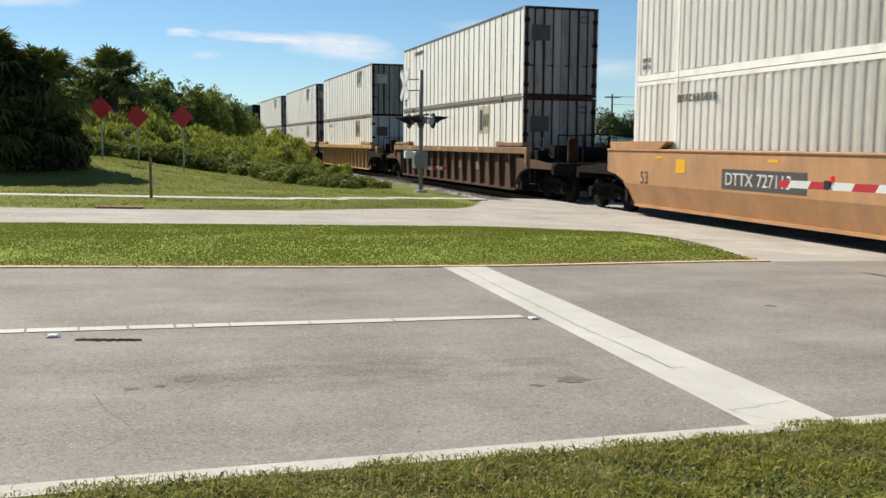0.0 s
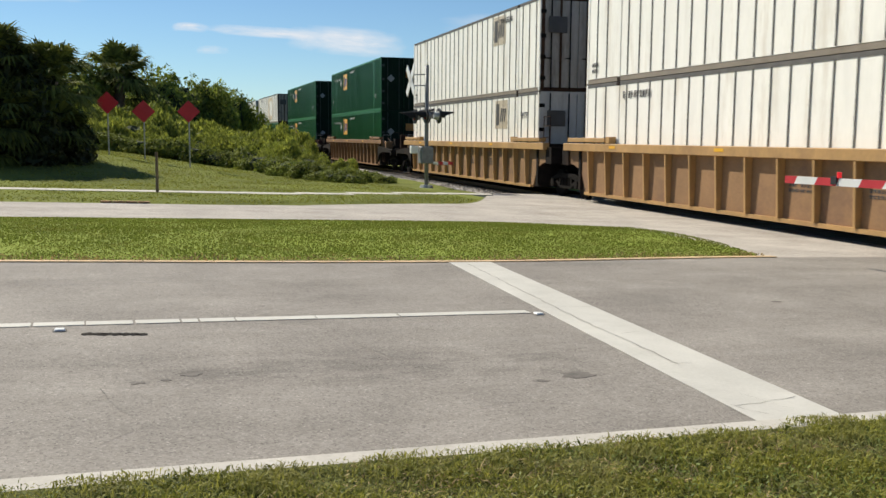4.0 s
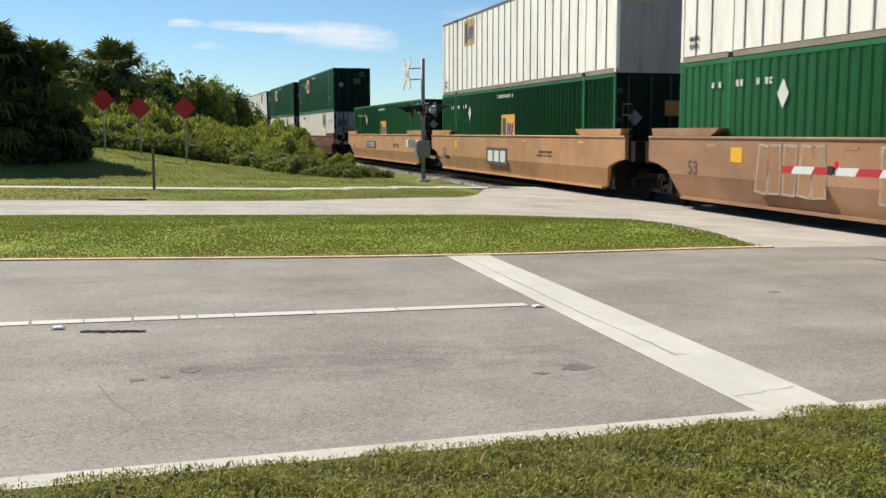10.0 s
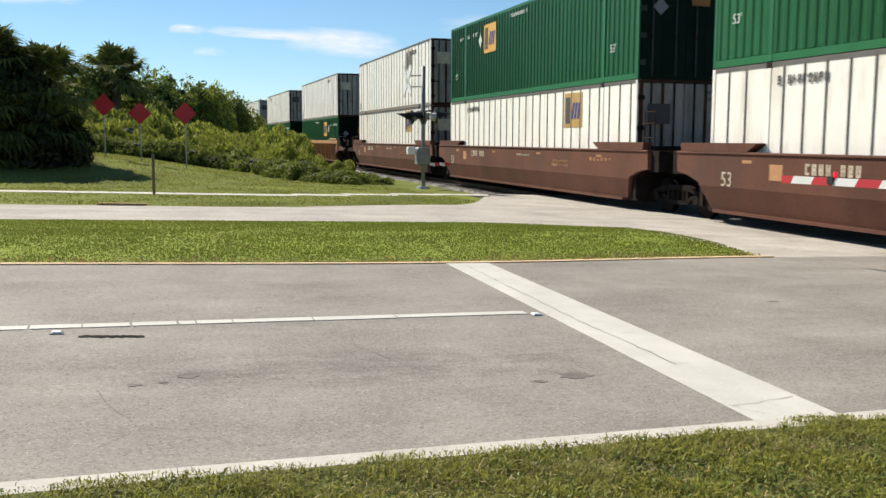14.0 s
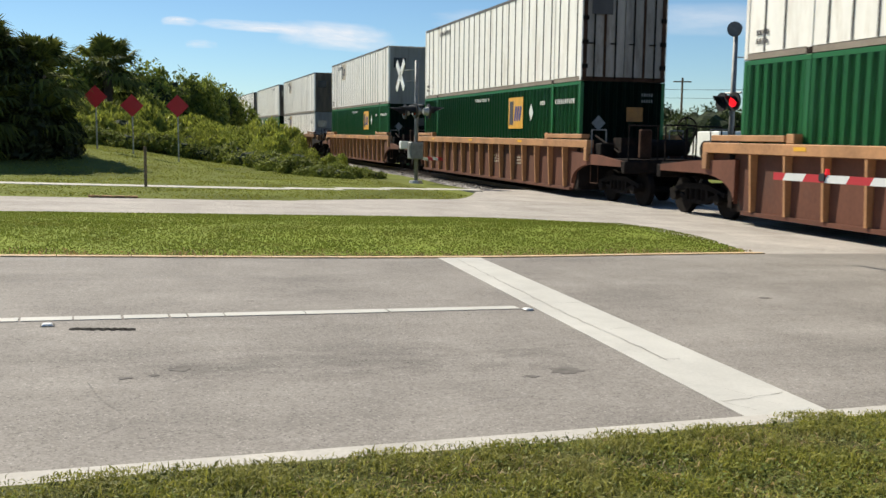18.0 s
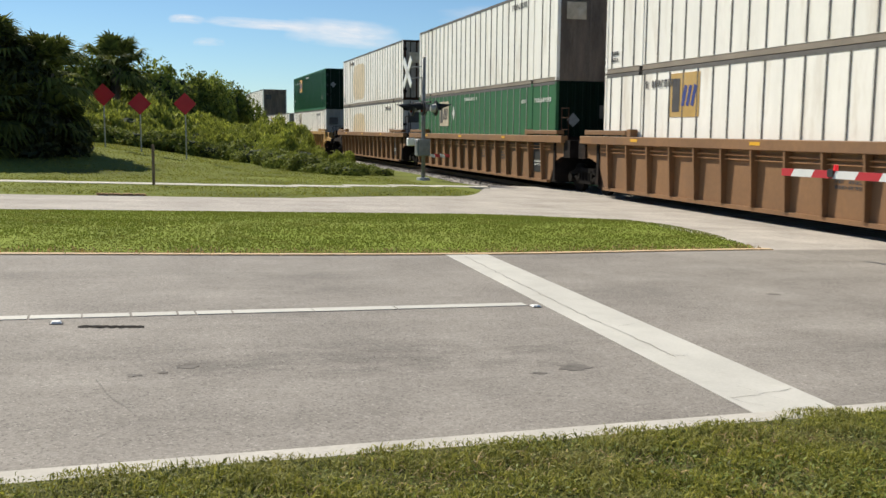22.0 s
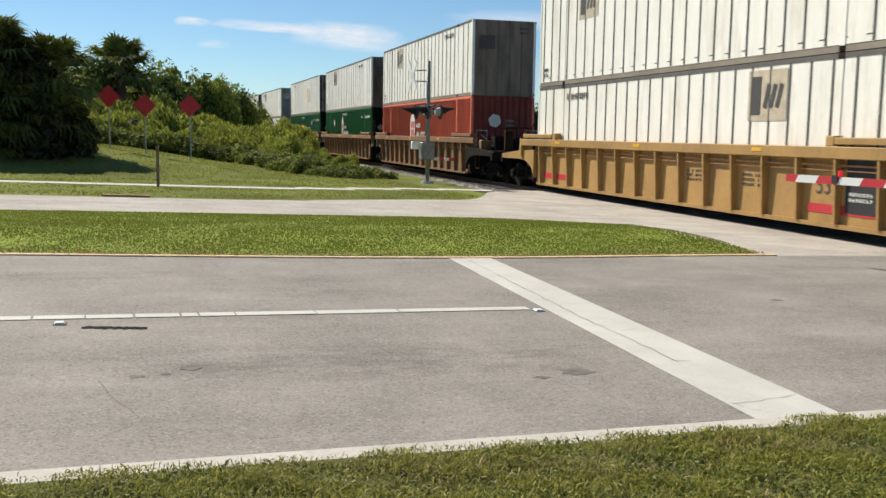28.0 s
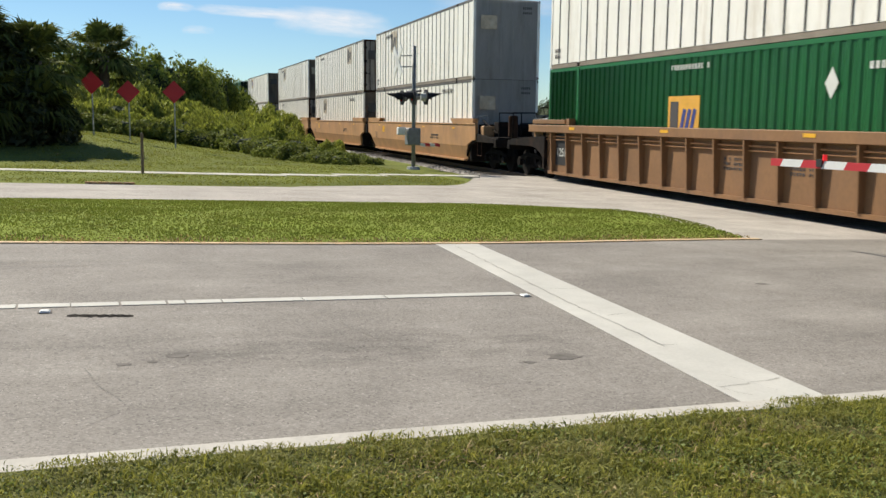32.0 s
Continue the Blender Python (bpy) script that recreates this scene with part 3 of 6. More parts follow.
def crack(pts, w, seed, parent=None):
    """A ragged hairline over points in road space."""
    rnd = random.Random(seed)
    bm = bmesh.new()
    q = []
    for (a0, c0), (a1, c1) in zip(pts, pts[1:]):
        n = max(2, int(math.hypot(a1 - a0, c1 - c0) / 0.12))
        q += [(a0 + (a1 - a0) * i / n + rnd.uniform(-0.012, 0.012), c0 + (c1 - c0) * i / n + rnd.uniform(-0.012, 0.012)) for i in range(n)]
    q.append(pts[-1])
    left, right = [], []
    for i, (a, c) in enumerate(q):
        b0, b1 = q[max(i - 1, 0)], q[min(i + 1, len(q) - 1)]
        d = math.hypot(b1[0] - b0[0], b1[1] - b0[1]) or 1
        nx, ny = -(b1[1] - b0[1]) / d, (b1[0] - b0[0]) / d
        k = w * rnd.uniform(0.25, 1.0) / 2
        left.append(bm.verts.new(on_road(a + nx * k, c + ny * k, 0.0085)))
        right.append(bm.verts.new(on_road(a - nx * k, c - ny * k, 0.0085)))
    for i in range(len(q) - 1):
        bm.faces.new((left[i], left[i + 1], right[i + 1], right[i]))
    ob = part("crack", bm, M_CRACK, None)
    tagged(ob, "fine dark crack in the road surface", "crack", "cracks in the road")


def build_drain():
    th = tagged(new("storm_drain"), "low brick-edged storm drain inlet at the road's edge", "storm drain")
    for i in range(4):
        strip("brick", 0.15 + 0.24 * i, 0.37 + 0.24 * i, 20.1, 20.22, 0.1, M_CHORD_RUST, 0.035, "", "", step=0.3, parent=th)
    strip("grate", 0.2, 1.05, 19.98, 20.08, 0.04, M_TAR, 0.008, "", "", step=0.4, parent=th)


def build_road_details():
    build_drain()
    crack([(4.14, 10.3), (4.06, 9.67), (3.88, 8.14), (3.77, 7.29), (3.69, 6.51), (3.65, 5.85), (3.58, 5.19)], 0.011, 1)
    crack([(3.55, 5.25), (3.7, 5.22)], 0.007, 2)
    crack([(3.31, 4.24), (3.49, 4.27), (3.69, 4.31), (3.8, 4.34)], 0.006, 3)
    crack([(3.29, 4.27), (3.33, 4.14), (3.38, 4.06)], 0.004, 6)
    crack([(3.5, 4.5), (3.56, 4.25), (3.6, 4.1)], 0.003, 7)
    crack([(1.55, 6.95), (1.72, 6.5), (1.68, 6.1), (1.80, 5.75)], 0.006, 11)
    crack([(0.0, 5.35), (0.08, 4.95), (0.16, 4.7)], 0.004, 12)
    crack([(0.0, 4.35), (0.12, 4.5), (0.24, 4.62)], 0.005, 13)
    crack([(1.9, 4.55), (2.2, 4.62), (2.35, 4.58)], 0.006, 14)
    crack([(-0.9, 9.3), (0.2, 9.5), (1.4, 9.42)], 0.012, 15)
    crack([(3.88, 7.4), (4.12, 7.35)], 0.006, 4)
    crack([(3.75, 6.2), (3.95, 6.25)], 0.006, 5)
    crack([(-1.2, 9.0), (0.6, 9.15), (2.4, 9.0)], 0.014, 9)
    crack([(9.3, 9.6), (9.9, 9.1), (10.4, 9.0)], 0.03, 10)
    for i in range(7):
        ragged("tar_patch", -0.05 + 0.058 * i, 6.835 - 0.011 * i, 0.10, 0.115, M_TAR, "crumbling lump of dark tar on the road", 60 + i, 14)
    ragged("oil_stain", 2.78, 5.1, 0.24, 0.2, M_STAIN, "dark oily stain on the asphalt", 3)
    ragged("oil_stain", 0.51, 5.57, 0.14, 0.15, M_STAIN, "faint dark stain on the asphalt", 5)
    for i, (a, c, w, d) in enumerate(((0.2, 5.42, 0.10, 0.07), (0.36, 5.45, 0.07, 0.05), (2.5, 5.0, 0.1, 0.08), (6.2, 7.4, 0.16, 0.1))):
        ragged("oil_spot", a, c, w, d, M_STAIN, "small dark oil spot on the asphalt", 40 + i, 12)
    for i, (a, c) in enumerate(((3.49, 7.10), (-0.24, 6.98))):
        bm = bmesh.new()
        box(bm, -0.038, 0.038, -0.04, 0.04, 0, 0.014)
        for v in bm.verts:
            if v.co.z > 0.01:
                v.co.x *= 0.7
                v.co.y *= 0.8
        m = tagged(new("road_stud"), "small white raised road stud on the lane line", "road stud", group="studs on the lane line")
        part("body", bm, M_WHITE_BAND, m)
        bm = bmesh.new()
        box(bm, -0.045, 0.045, -0.045, 0.045, 0, 0.003)
        part("adhesive", bm, M_STAIN, m)
        m.matrix_world = Matrix.Translation(on_road(a, c, 0.003)) @ pose(0, 0, 0, 0, 1.7, math.degrees(math.atan2(RY, RX)))


# ---------------------------------------------------------------- railway line
def build_track():
    tr = tagged(new("track"), "single railway line on grey ballast through the crossing", "railway track", kind="structure")
    S = [-260, -120, -60, -20, 0, 10, 20, 27, 32, 38, 45] + list(range(55, 420, 12))
    for side in (-0.755, 0.755):
        bm = bmesh.new()
        prof = [(-0.035, 0), (0.035, 0), (0.035, -0.04), (0.01, -0.05), (0.01, -0.14), (0.07, -0.16), (-0.07, -0.16), (-0.01, -0.14), (-0.01, -0.05), (-0.035, -0.04)]
        rings = []
        for s in S:
            m = track_pose(s)
            rings.append([bm.verts.new(m @ Vector((0, side + y, z + 0.005))) for y, z in prof])
        for a, b in zip(rings, rings[1:]):
            for k in range(len(prof)):
                bm.faces.new((a[k], a[(k + 1) % len(prof)], b[(k + 1) % len(prof)], b[k]))
        rail = part("rail", bm, M_RAIL, tr, "rusty steel rail")
        bm = bmesh.new()
        rings = [[bm.verts.new(track_pose(s) @ Vector((0, side + y, 0.009))) for y in (-0.03, 0.03)] for s in S]
        for a, b in zip(rings, rings[1:]):
            bm.faces.new((a[0], a[1], b[1], b[0]))
        part("rail_head", bm, M_GALV, rail, "bright worn rail head")
    bm = bmesh.new()
    rings = []
    for s in [28.0, 30, 34, 38, 42] + list(range(46, 420, 12)):
        m = track_pose(s)
        rings.append([bm.verts.new(m @ Vector((0, y, z))) for y, z in ((-2.9, -0.62), (-1.75, -0.16), (1.75, -0.16), (2.9, -0.62))])
    for a, b in zip(rings, rings[1:]):
        for k in range(3):
            bm.faces.new((a[k], a[k + 1], b[k + 1], b[k]))
    part("ballast_bed", bm, M_BALLAST, tr, "grey crushed stone ballast")
    # loose stones on the near shoulder of the bed
    rnd = np.random.RandomState(7)
    V, Fc = [], []
    for i in range(2600):
        s, q = 28.1 + 26 * rnd.rand() ** 1.3, -1.2 - 2.0 * rnd.rand()
        z = -0.16 if q > -1.75 else -0.16 - 0.40 * (-1.75 - q)
        c = track_pose(s) @ Vector((0, q, z))
        r = 0.025 + 0.03 * rnd.rand()
        b = len(V)
        for d in ((1, 0, 0), (-1, 0, 0), (0, 1, 0), (0, -1, 0), (0, 0, 1), (0, 0, -1)):
            V.append(tuple(c[k] + d[k] * r * (0.6 + 0.8 * rnd.rand()) for k in range(3)))
        Fc += [(b + i0, b + i1, b + i2) for i0, i1, i2 in ((0, 2, 4), (2, 1, 4), (1, 3, 4), (3, 0, 4), (2, 0, 5), (1, 2, 5), (3, 1, 5), (0, 3, 5))]
    ob = new("ballast_stones", from_arrays("ballast_stones", V, Fc, M_BALLAST))
    tagged(ob, "loose grey crushed stones beside the rails", "gravel", kind="stuff")
    bm = bmesh.new()
    box(bm, -0.11, 0.11, -1.3, 1.3, -0.19, -0.12)
    tie = mesh_of(bm, "tie", M_TIE)
    for i in range(110):
        t = part("tie", tie, None, tr)
        t.matrix_world = track_pose(27.0 + 0.52 * i)


def build_signal():
    """Crossing signal on the near side of the line: post, crossbuck, lamps, gate machine."""
    base = track_pose(30.2, 8.0)
    x, y = base.translation.x, base.translation.y
    z = grade(x, y)
    th = tagged(new("crossing_signal"), "grey steel crossing signal with crossbuck, lamps and gate machine", "crossing signal")
    bm = bmesh.new()
    rod(bm, (0, 0, 0), (0, 0, 4.0), 0.065, 12)
    part("post", bm, M_GALV_DARK, th, smooth=True)
    bm = bmesh.new()
    rod(bm, (0, 0, 0.0), (0, 0, 0.12), 0.24, 12, 0.2)
    part("base", bm, M_GALV, th)
    for s in (1, -1):
        bm = bmesh.new()
        box(bm, -0.012, 0.012, -0.61, 0.61, -0.115, 0.115, pose(-0.55, 0, 3.5, s * 45, 0, 0))
        part("crossbuck_board", bm, M_WHITE_BAND, th, "white crossbuck board")
    for k in (3.35, 3.7):
        bm = bmesh.new()
        rod(bm, (0, 0, k), (-0.55, 0, k - 0.03), 0.02, 6)
        part("bracket", bm, M_GALV, th)
    bm = bmesh.new()
    rod(bm, (0.0, -0.75, 2.55), (0.0, 0.75, 2.55), 0.035, 8)
    part("crossarm", bm, M_BLACK, th)
    for yy in (-0.6, 0.6):
        for xx in (0.12, -0.12):
            bm = bmesh.new()
            rod(bm, (xx * 1.6, yy, 2.36), (xx * 2.0, yy, 2.36), 0.24, 16)
            ob = part("lamp_backing", bm, M_BLACK, th, "black round lamp backing")
            bm = bmesh.new()
            rod(bm, (xx * 2.0, yy, 2.36), (xx * 2.1, yy, 2.36), 0.13, 12)
            part("lens", bm, M_LENS, ob, "dark red lens")
            bm = bmesh.new()
            arc = [radians(-20 + 220 * i / 10) for i in range(11)]
            near = [bm.verts.new((xx * 2.0, yy + 0.16 * math.cos(t), 2.36 + 0.16 * math.sin(t))) for t in arc]
            tip = [bm.verts.new((xx * (3.0 + 3.4 * max(0, math.sin(t))), yy + 0.15 * math.cos(t), 2.34 + 0.15 * math.sin(t))) for t in arc]
            for i in range(10):
                bm.faces.new((near[i], near[i + 1], tip[i + 1], tip[i]))
            bmesh.ops.solidify(bm, geom=list(bm.faces), thickness=0.006)
            part("hood", bm, M_BLACK, ob)
            bm = bmesh.new()
            rod(bm, (xx * 0.35, yy, 2.36), (xx * 1.6, yy, 2.36), 0.1, 12, 0.15)
            part("lamp_housing", bm, M_GALV if xx > 0 else M_GALV_DARK, ob, "grey lamp housing")
    bm = bmesh.new()
    box(bm, -0.24, 0.18, -0.22, 0.22, 0.82, 1.38)
    bevel(bm, 0.03)
    part("gate_machine", bm, M_GALV_DARK, th, "grey gate machine housing")
    bm = bmesh.new()
    box(bm, -0.55, -0.3, -0.1, 0.1, 1.15, 1.4)
    bevel(bm, 0.02)
    part("counterweight", bm, M_WHITE_BAND, th, "pale counterweight")
    for i in range(4):
        bm = bmesh.new()
        prism(bm, [(0.22 + 0.17 * i, 0.80), (0.39 + 0.17 * i, 0.765), (0.39 + 0.17 * i, 0.865), (0.22 + 0.17 * i, 0.90)], -0.05, 0.0)
        part("arm_band", bm, M_RED_BAND if i % 2 else M_WHITE_BAND, th, "red arm band" if i % 2 else "white arm band")
    th.matrix_world = pose(x, y, z - 0.02, 0, 0, math.degrees(math.atan2(RY, RX)) - 2)


def build_gate_arm():
    """The lowered arm over the near lanes, with its machine on the verge."""
    tip, far = Vector((4.62, 13.1, 1.22)), Vector((5.33, 11.2, 1.228))
    w = (far - tip).normalized()
    th = tagged(new("crossing_gate"), "lowered red and white striped crossing gate arm with red lamps", "crossing gate")
    m = Matrix.Translation(tip) @ w.to_track_quat("X", "Z").to_matrix().to_4x4()
    n = 22
    for i in range(n):
        bm = bmesh.new()
        x0, x1 = i * 0.385 - 0.2, (i + 1) * 0.385 - 0.2
        x0 = max(x0, 0)
        prism(bm, [(x0, -0.05), (x1, -0.05), (x1 + 0.06, 0.05), (x0 + (0.06 if i else 0), 0.05)], -0.012, 0.012)
        bm.transform(m)
        part("band", bm, M_WHITE_BAND if i % 2 else M_RED_BAND, th, "white band" if i % 2 else "red band")
    for x in (1.0, 3.6, 6.1):
        bm = bmesh.new()
        rod(bm, (x, 0, 0.055), (x, 0, 0.13), 0.032, 10, 0.028)
        bm.transform(m)
        ob = part("arm_lamp", bm, M_ARM_LAMP, th, "red arm lamp")
        bm = bmesh.new()
        box(bm, x - 0.12, x - 0.02, -0.03, 0.03, -0.03, 0.07)
        bm.transform(m)
        part("lamp_bracket", bm, M_BLACK, ob, "black lamp bracket")
    end = m @ Vector((n * 0.385 + 0.1, 0, 0))
    g = grade(end.x, end.y)
    bm = bmesh.new()
    rod(bm, (end.x, end.y, g), (end.x, end.y, 4.0), 0.065, 12)
    part("post", bm, M_GALV, th)
    bm = bmesh.new()
    box(bm, end.x - 0.25, end.x + 0.25, end.y - 0.25, end.y + 0.25, 0.75 + g, 1.45 + g)
    bevel(bm, 0.03)
    part("gate_machine", bm, M_GALV, th)


def build_cantilever():
    """Signal bridge beyond the line: two posts, ladder, and a walkway truss over the far carriageway."""
    p = track_pose(22.9, 16.87).translation
    th = tagged(new("cantilever_signal"), "grey steel cantilever signal with ladder and walkway truss", "crossing signal")
    g = 0.0
    dx = Vector((RY, -RX, 0))           # over the carriageway
    ax = Vector((RX, RY, 0))
    def P(a, b, z):
        return p + ax * a + dx * b + Vector((0, 0, z))
    for b in (0.0, 0.42):
        bm = bmesh.new()
        rod(bm, P(0, b, g - 0.1), P(0, b, 7.6), 0.13, 12, 0.12)
        part("post", bm, M_GALV, th, smooth=True)
    for z in (0.9, 2.2, 3.6, 5.0):
        bm = bmesh.new()
        rod(bm, P(0, 0, z), P(0, 0.42, z), 0.05, 6)
        part("cross_tie", bm, M_GALV, th)
    for b in (-0.62, -0.22):
        bm = bmesh.new()
        rod(bm, P(-0.1, b, 0.4), P(-0.1, b, 7.2), 0.025, 6)
        part("ladder_rail", bm, M_GALV, th)
    for i in range(22):
        bm = bmesh.new()
        rod(bm, P(-0.1, -0.62, 0.6 + 0.3 * i), P(-0.1, -0.22, 0.6 + 0.3 * i), 0.014, 5)
        part("rung", bm, M_GALV, th)
    for a in (-0.35, 0.35):
        for z in (5.05, 5.75):
            bm = bmesh.new()
            rod(bm, P(a, -1.2, z), P(a, 9.0, z + 0.35), 0.05, 6)
            part("truss_chord", bm, M_GALV, th)
        for i in range(13):
            b = -1.2 + i * 0.8
            bm = bmesh.new()
            rod(bm, P(a, b, 5.05 + 0.034 * (b + 1.2)), P(a, b + (0.8 if i % 2 else 0.0), 5.75 + 0.034 * (b + 1.2)), 0.022, 5)
            part("truss_brace", bm, M_GALV, th)
    for i in range(20):
        b = -1.1 + i * 0.5
        bm = bmesh.new()
        box(bm, -0.33, 0.33, -0.2, 0.2, -0.02, 0.02, Matrix.Translation(P(0, b, 5.08 + 0.034 * (b + 1.2))) @ pose(0, 0, 0, 0, 0, math.degrees(math.atan2(RY, RX))))
        part("grating", bm, M_DARK_STEEL, th)
    bm = bmesh.new()
    rod(bm, P(-0.35, -1.2, 6.1), P(-0.35, 9.0, 6.45), 0.025, 6)
    part("handrail", bm, M_GALV, th)
    for s in (1, -1):
        bm = bmesh.new()
        box(bm, -0.012, 0.012, -0.44, 0.44, -0.085, 0.085, Matrix.Translation(P(0.2, 0.45, 4.45)) @ pose(0, 0, 0, 0, 0, 42) @ pose(0, 0, 0, s * 45, 0, 0))
        part("crossbuck_board", bm, M_WHITE_BAND, th, "pale back of a crossbuck board")
    bm = bmesh.new()
    rod(bm, P(0.1, 0.72, 2.75), P(0.25, 0.72, 2.75), 0.3, 16)
    part("lamp_backing", bm, M_BLACK, th, "black round lamp backing")
    bm = bmesh.new()
    prism(bm, [(0, 0), (0.34, -0.02), (0.34, -0.06), (0, -0.12)], -0.14, 0.14)
    bm.transform(Matrix.Translation(P(0.25, 0.77, 2.95)))
    part("hood", bm, M_BLACK, th)
    # slim bell post with lit flashers
    q = track_pose(26.6, 17.4).translation
    th = tagged(new("bell_post"), "slim grey signal post with bell and lit red flasher", "crossing signal")
    bm = bmesh.new()
    rod(bm, q - Vector((0, 0, 0.1)), q + Vector((0, 0, 4.95)), 0.1, 10, 0.075)
    part("post", bm, M_GALV_DARK, th, smooth=True)
    bm = bmesh.new()
    rod(bm, q + Vector((-0.1, -0.16, 5.1)), q + Vector((0.12, 0.14, 5.18)), 0.24, 14, 0.13)
    part("bell", bm, M_GALV_DARK, th)
    bm = bmesh.new()
    rod(bm, q + Vector((0, 0, 4.25)), q + Vector((1.35, 0.3, 4.28)), 0.022, 6, 0.012)
    part("bracket_arm", bm, M_GALV, th)
    for d, lit in ((0.3, True), (-0.3, False)):
        c = q + dx * d + Vector((-0.12, 0, 2.86))
        bm = bmesh.new()
        rod(bm, c, c - ax * 0.06, 0.3, 18)
        ob = part("lamp_backing", bm, M_BLACK, th, "black round lamp backing")
        bm = bmesh.new()
        rod(bm, c - ax * 0.06, c - ax * (0.1 if lit else 0.07), 0.17, 16)
        part("lens", bm, M_LAMP_RED if lit else M_BLACK, ob, "lit red lens" if lit else "unlit dark lens")
        bm = bmesh.new()
        arc = [radians(-10 + 200 * i / 10) for i in range(11)]
        near = [bm.verts.new(c - ax * 0.06 + dx * (0.2 * math.cos(t)) + Vector((0, 0, 0.2 * math.sin(t)))) for t in arc]
        tip = [bm.verts.new(c - ax * (0.1 + 0.26 * max(0, math.sin(t))) + dx * (0.19 * math.cos(t)) + Vector((0, 0, 0.19 * math.sin(t)))) for t in arc]
        for i in range(10):
            bm.faces.new((near[i], near[i + 1], tip[i + 1], tip[i]))
        bmesh.ops.solidify(bm, geom=list(bm.faces), thickness=0.006)
        part("hood", bm, M_BLACK, ob)
    bm = bmesh.new()
    rod(bm, q + dx * -0.42 + Vector((0, 0, 3.14)), q + dx * 0.42 + Vector((0, 0, 3.14)), 0.035, 8)
    part("crossarm", bm, M_GALV, th)


def build_red_signs():
    """Three red diamond end-of-road markers on thin posts, and a short wooden post."""
    for px, d, top, bot in ((-12.45, 34.8, 2.93, 1.0), (-11.2, 35.0, 2.63, 0.83), (-9.6, 35.2, 2.64, 0.63)):
        th = tagged(new("diamond_marker"), "red diamond end-of-road marker on a thin grey post", "road sign", group="red diamond markers")
        bm = bmesh.new()
        prism(bm, [(0, -0.41), (0.41, 0), (0, 0.41), (-0.41, 0)], -0.004, 0.004)
        bm.transform(pose(px, d, top, 0, 0, 14))
        part("plate", bm, M_SIGN_RED, th, "red reflective diamond plate")
        bm = bmesh.new()
        rod(bm, (px, d + 0.04, bot - 0.3), (px, d + 0.04, top + 0.3), 0.03, 6)
        part("post", bm, M_GALV, th)
    q = Vector((-6.95, 22.6, 0))
    th = tagged(new("wooden_post"), "short weathered wooden post in the grass", "post")
    z = grade(q.x, q.y)
    bm = bmesh.new()
    box(bm, q.x - 0.03, q.x + 0.03, q.y - 0.03, q.y + 0.03, z - 0.1, z + 0.98)
    bevel(bm, 0.008)
    part("stake", bm, M_WOOD, th)


# ---------------------------------------------------------------- the train
HB = 8.075                                   # half a 53-foot container
KITS = {}


def kit(kind, build):
    """Meshes of one kind of thing, made once: rows of name, mesh, label, pose, parent row."""
    if kind not in KITS:
        KITS[kind] = build()
    return KITS[kind]


def assemble(name, rows, label, category, group=""):
    th = tagged(new(name), label, category, group)
    made = []
    for nm, me, lb, m, up in rows:
        ob = new(nm, me)
        ob.parent = th if up is None else made[up]
        ob.matrix_basis = m
        if lb:
            ob["label"] = lb
        if nm == "far_post_row":
            tagged(ob, kind="stuff")
        made.append(ob)
    return th


I4 = Matrix.Identity(4)
MIRROR = pose(0, 0, 0, 0, 0, 180)


def corrugated(material, name="side_panel"):
    bm = bmesh.new()
    pitch, d = 0.279, 0.023
    x, prof = -HB + 0.1, []
    while x < HB - 0.1 - pitch:
        prof += [(x, 0), (x + 0.115, 0), (x + 0.160, d), (x + 0.239, d)]
        x += pitch
    prof += [(HB - 0.1, 0)]
    lo = [bm.verts.new((x, -1.291 + q, 0.16)) for x, q in prof]
    hi = [bm.verts.new((x, -1.291 + q, 2.80)) for x, q in prof]
    for i in range(len(prof) - 1):
        bm.faces.new((lo[i], lo[i + 1], hi[i + 1], hi[i]))
    bmesh.ops.solidify(bm, geom=list(bm.faces), thickness=0.01)
    return mesh_of(bm, name, material)


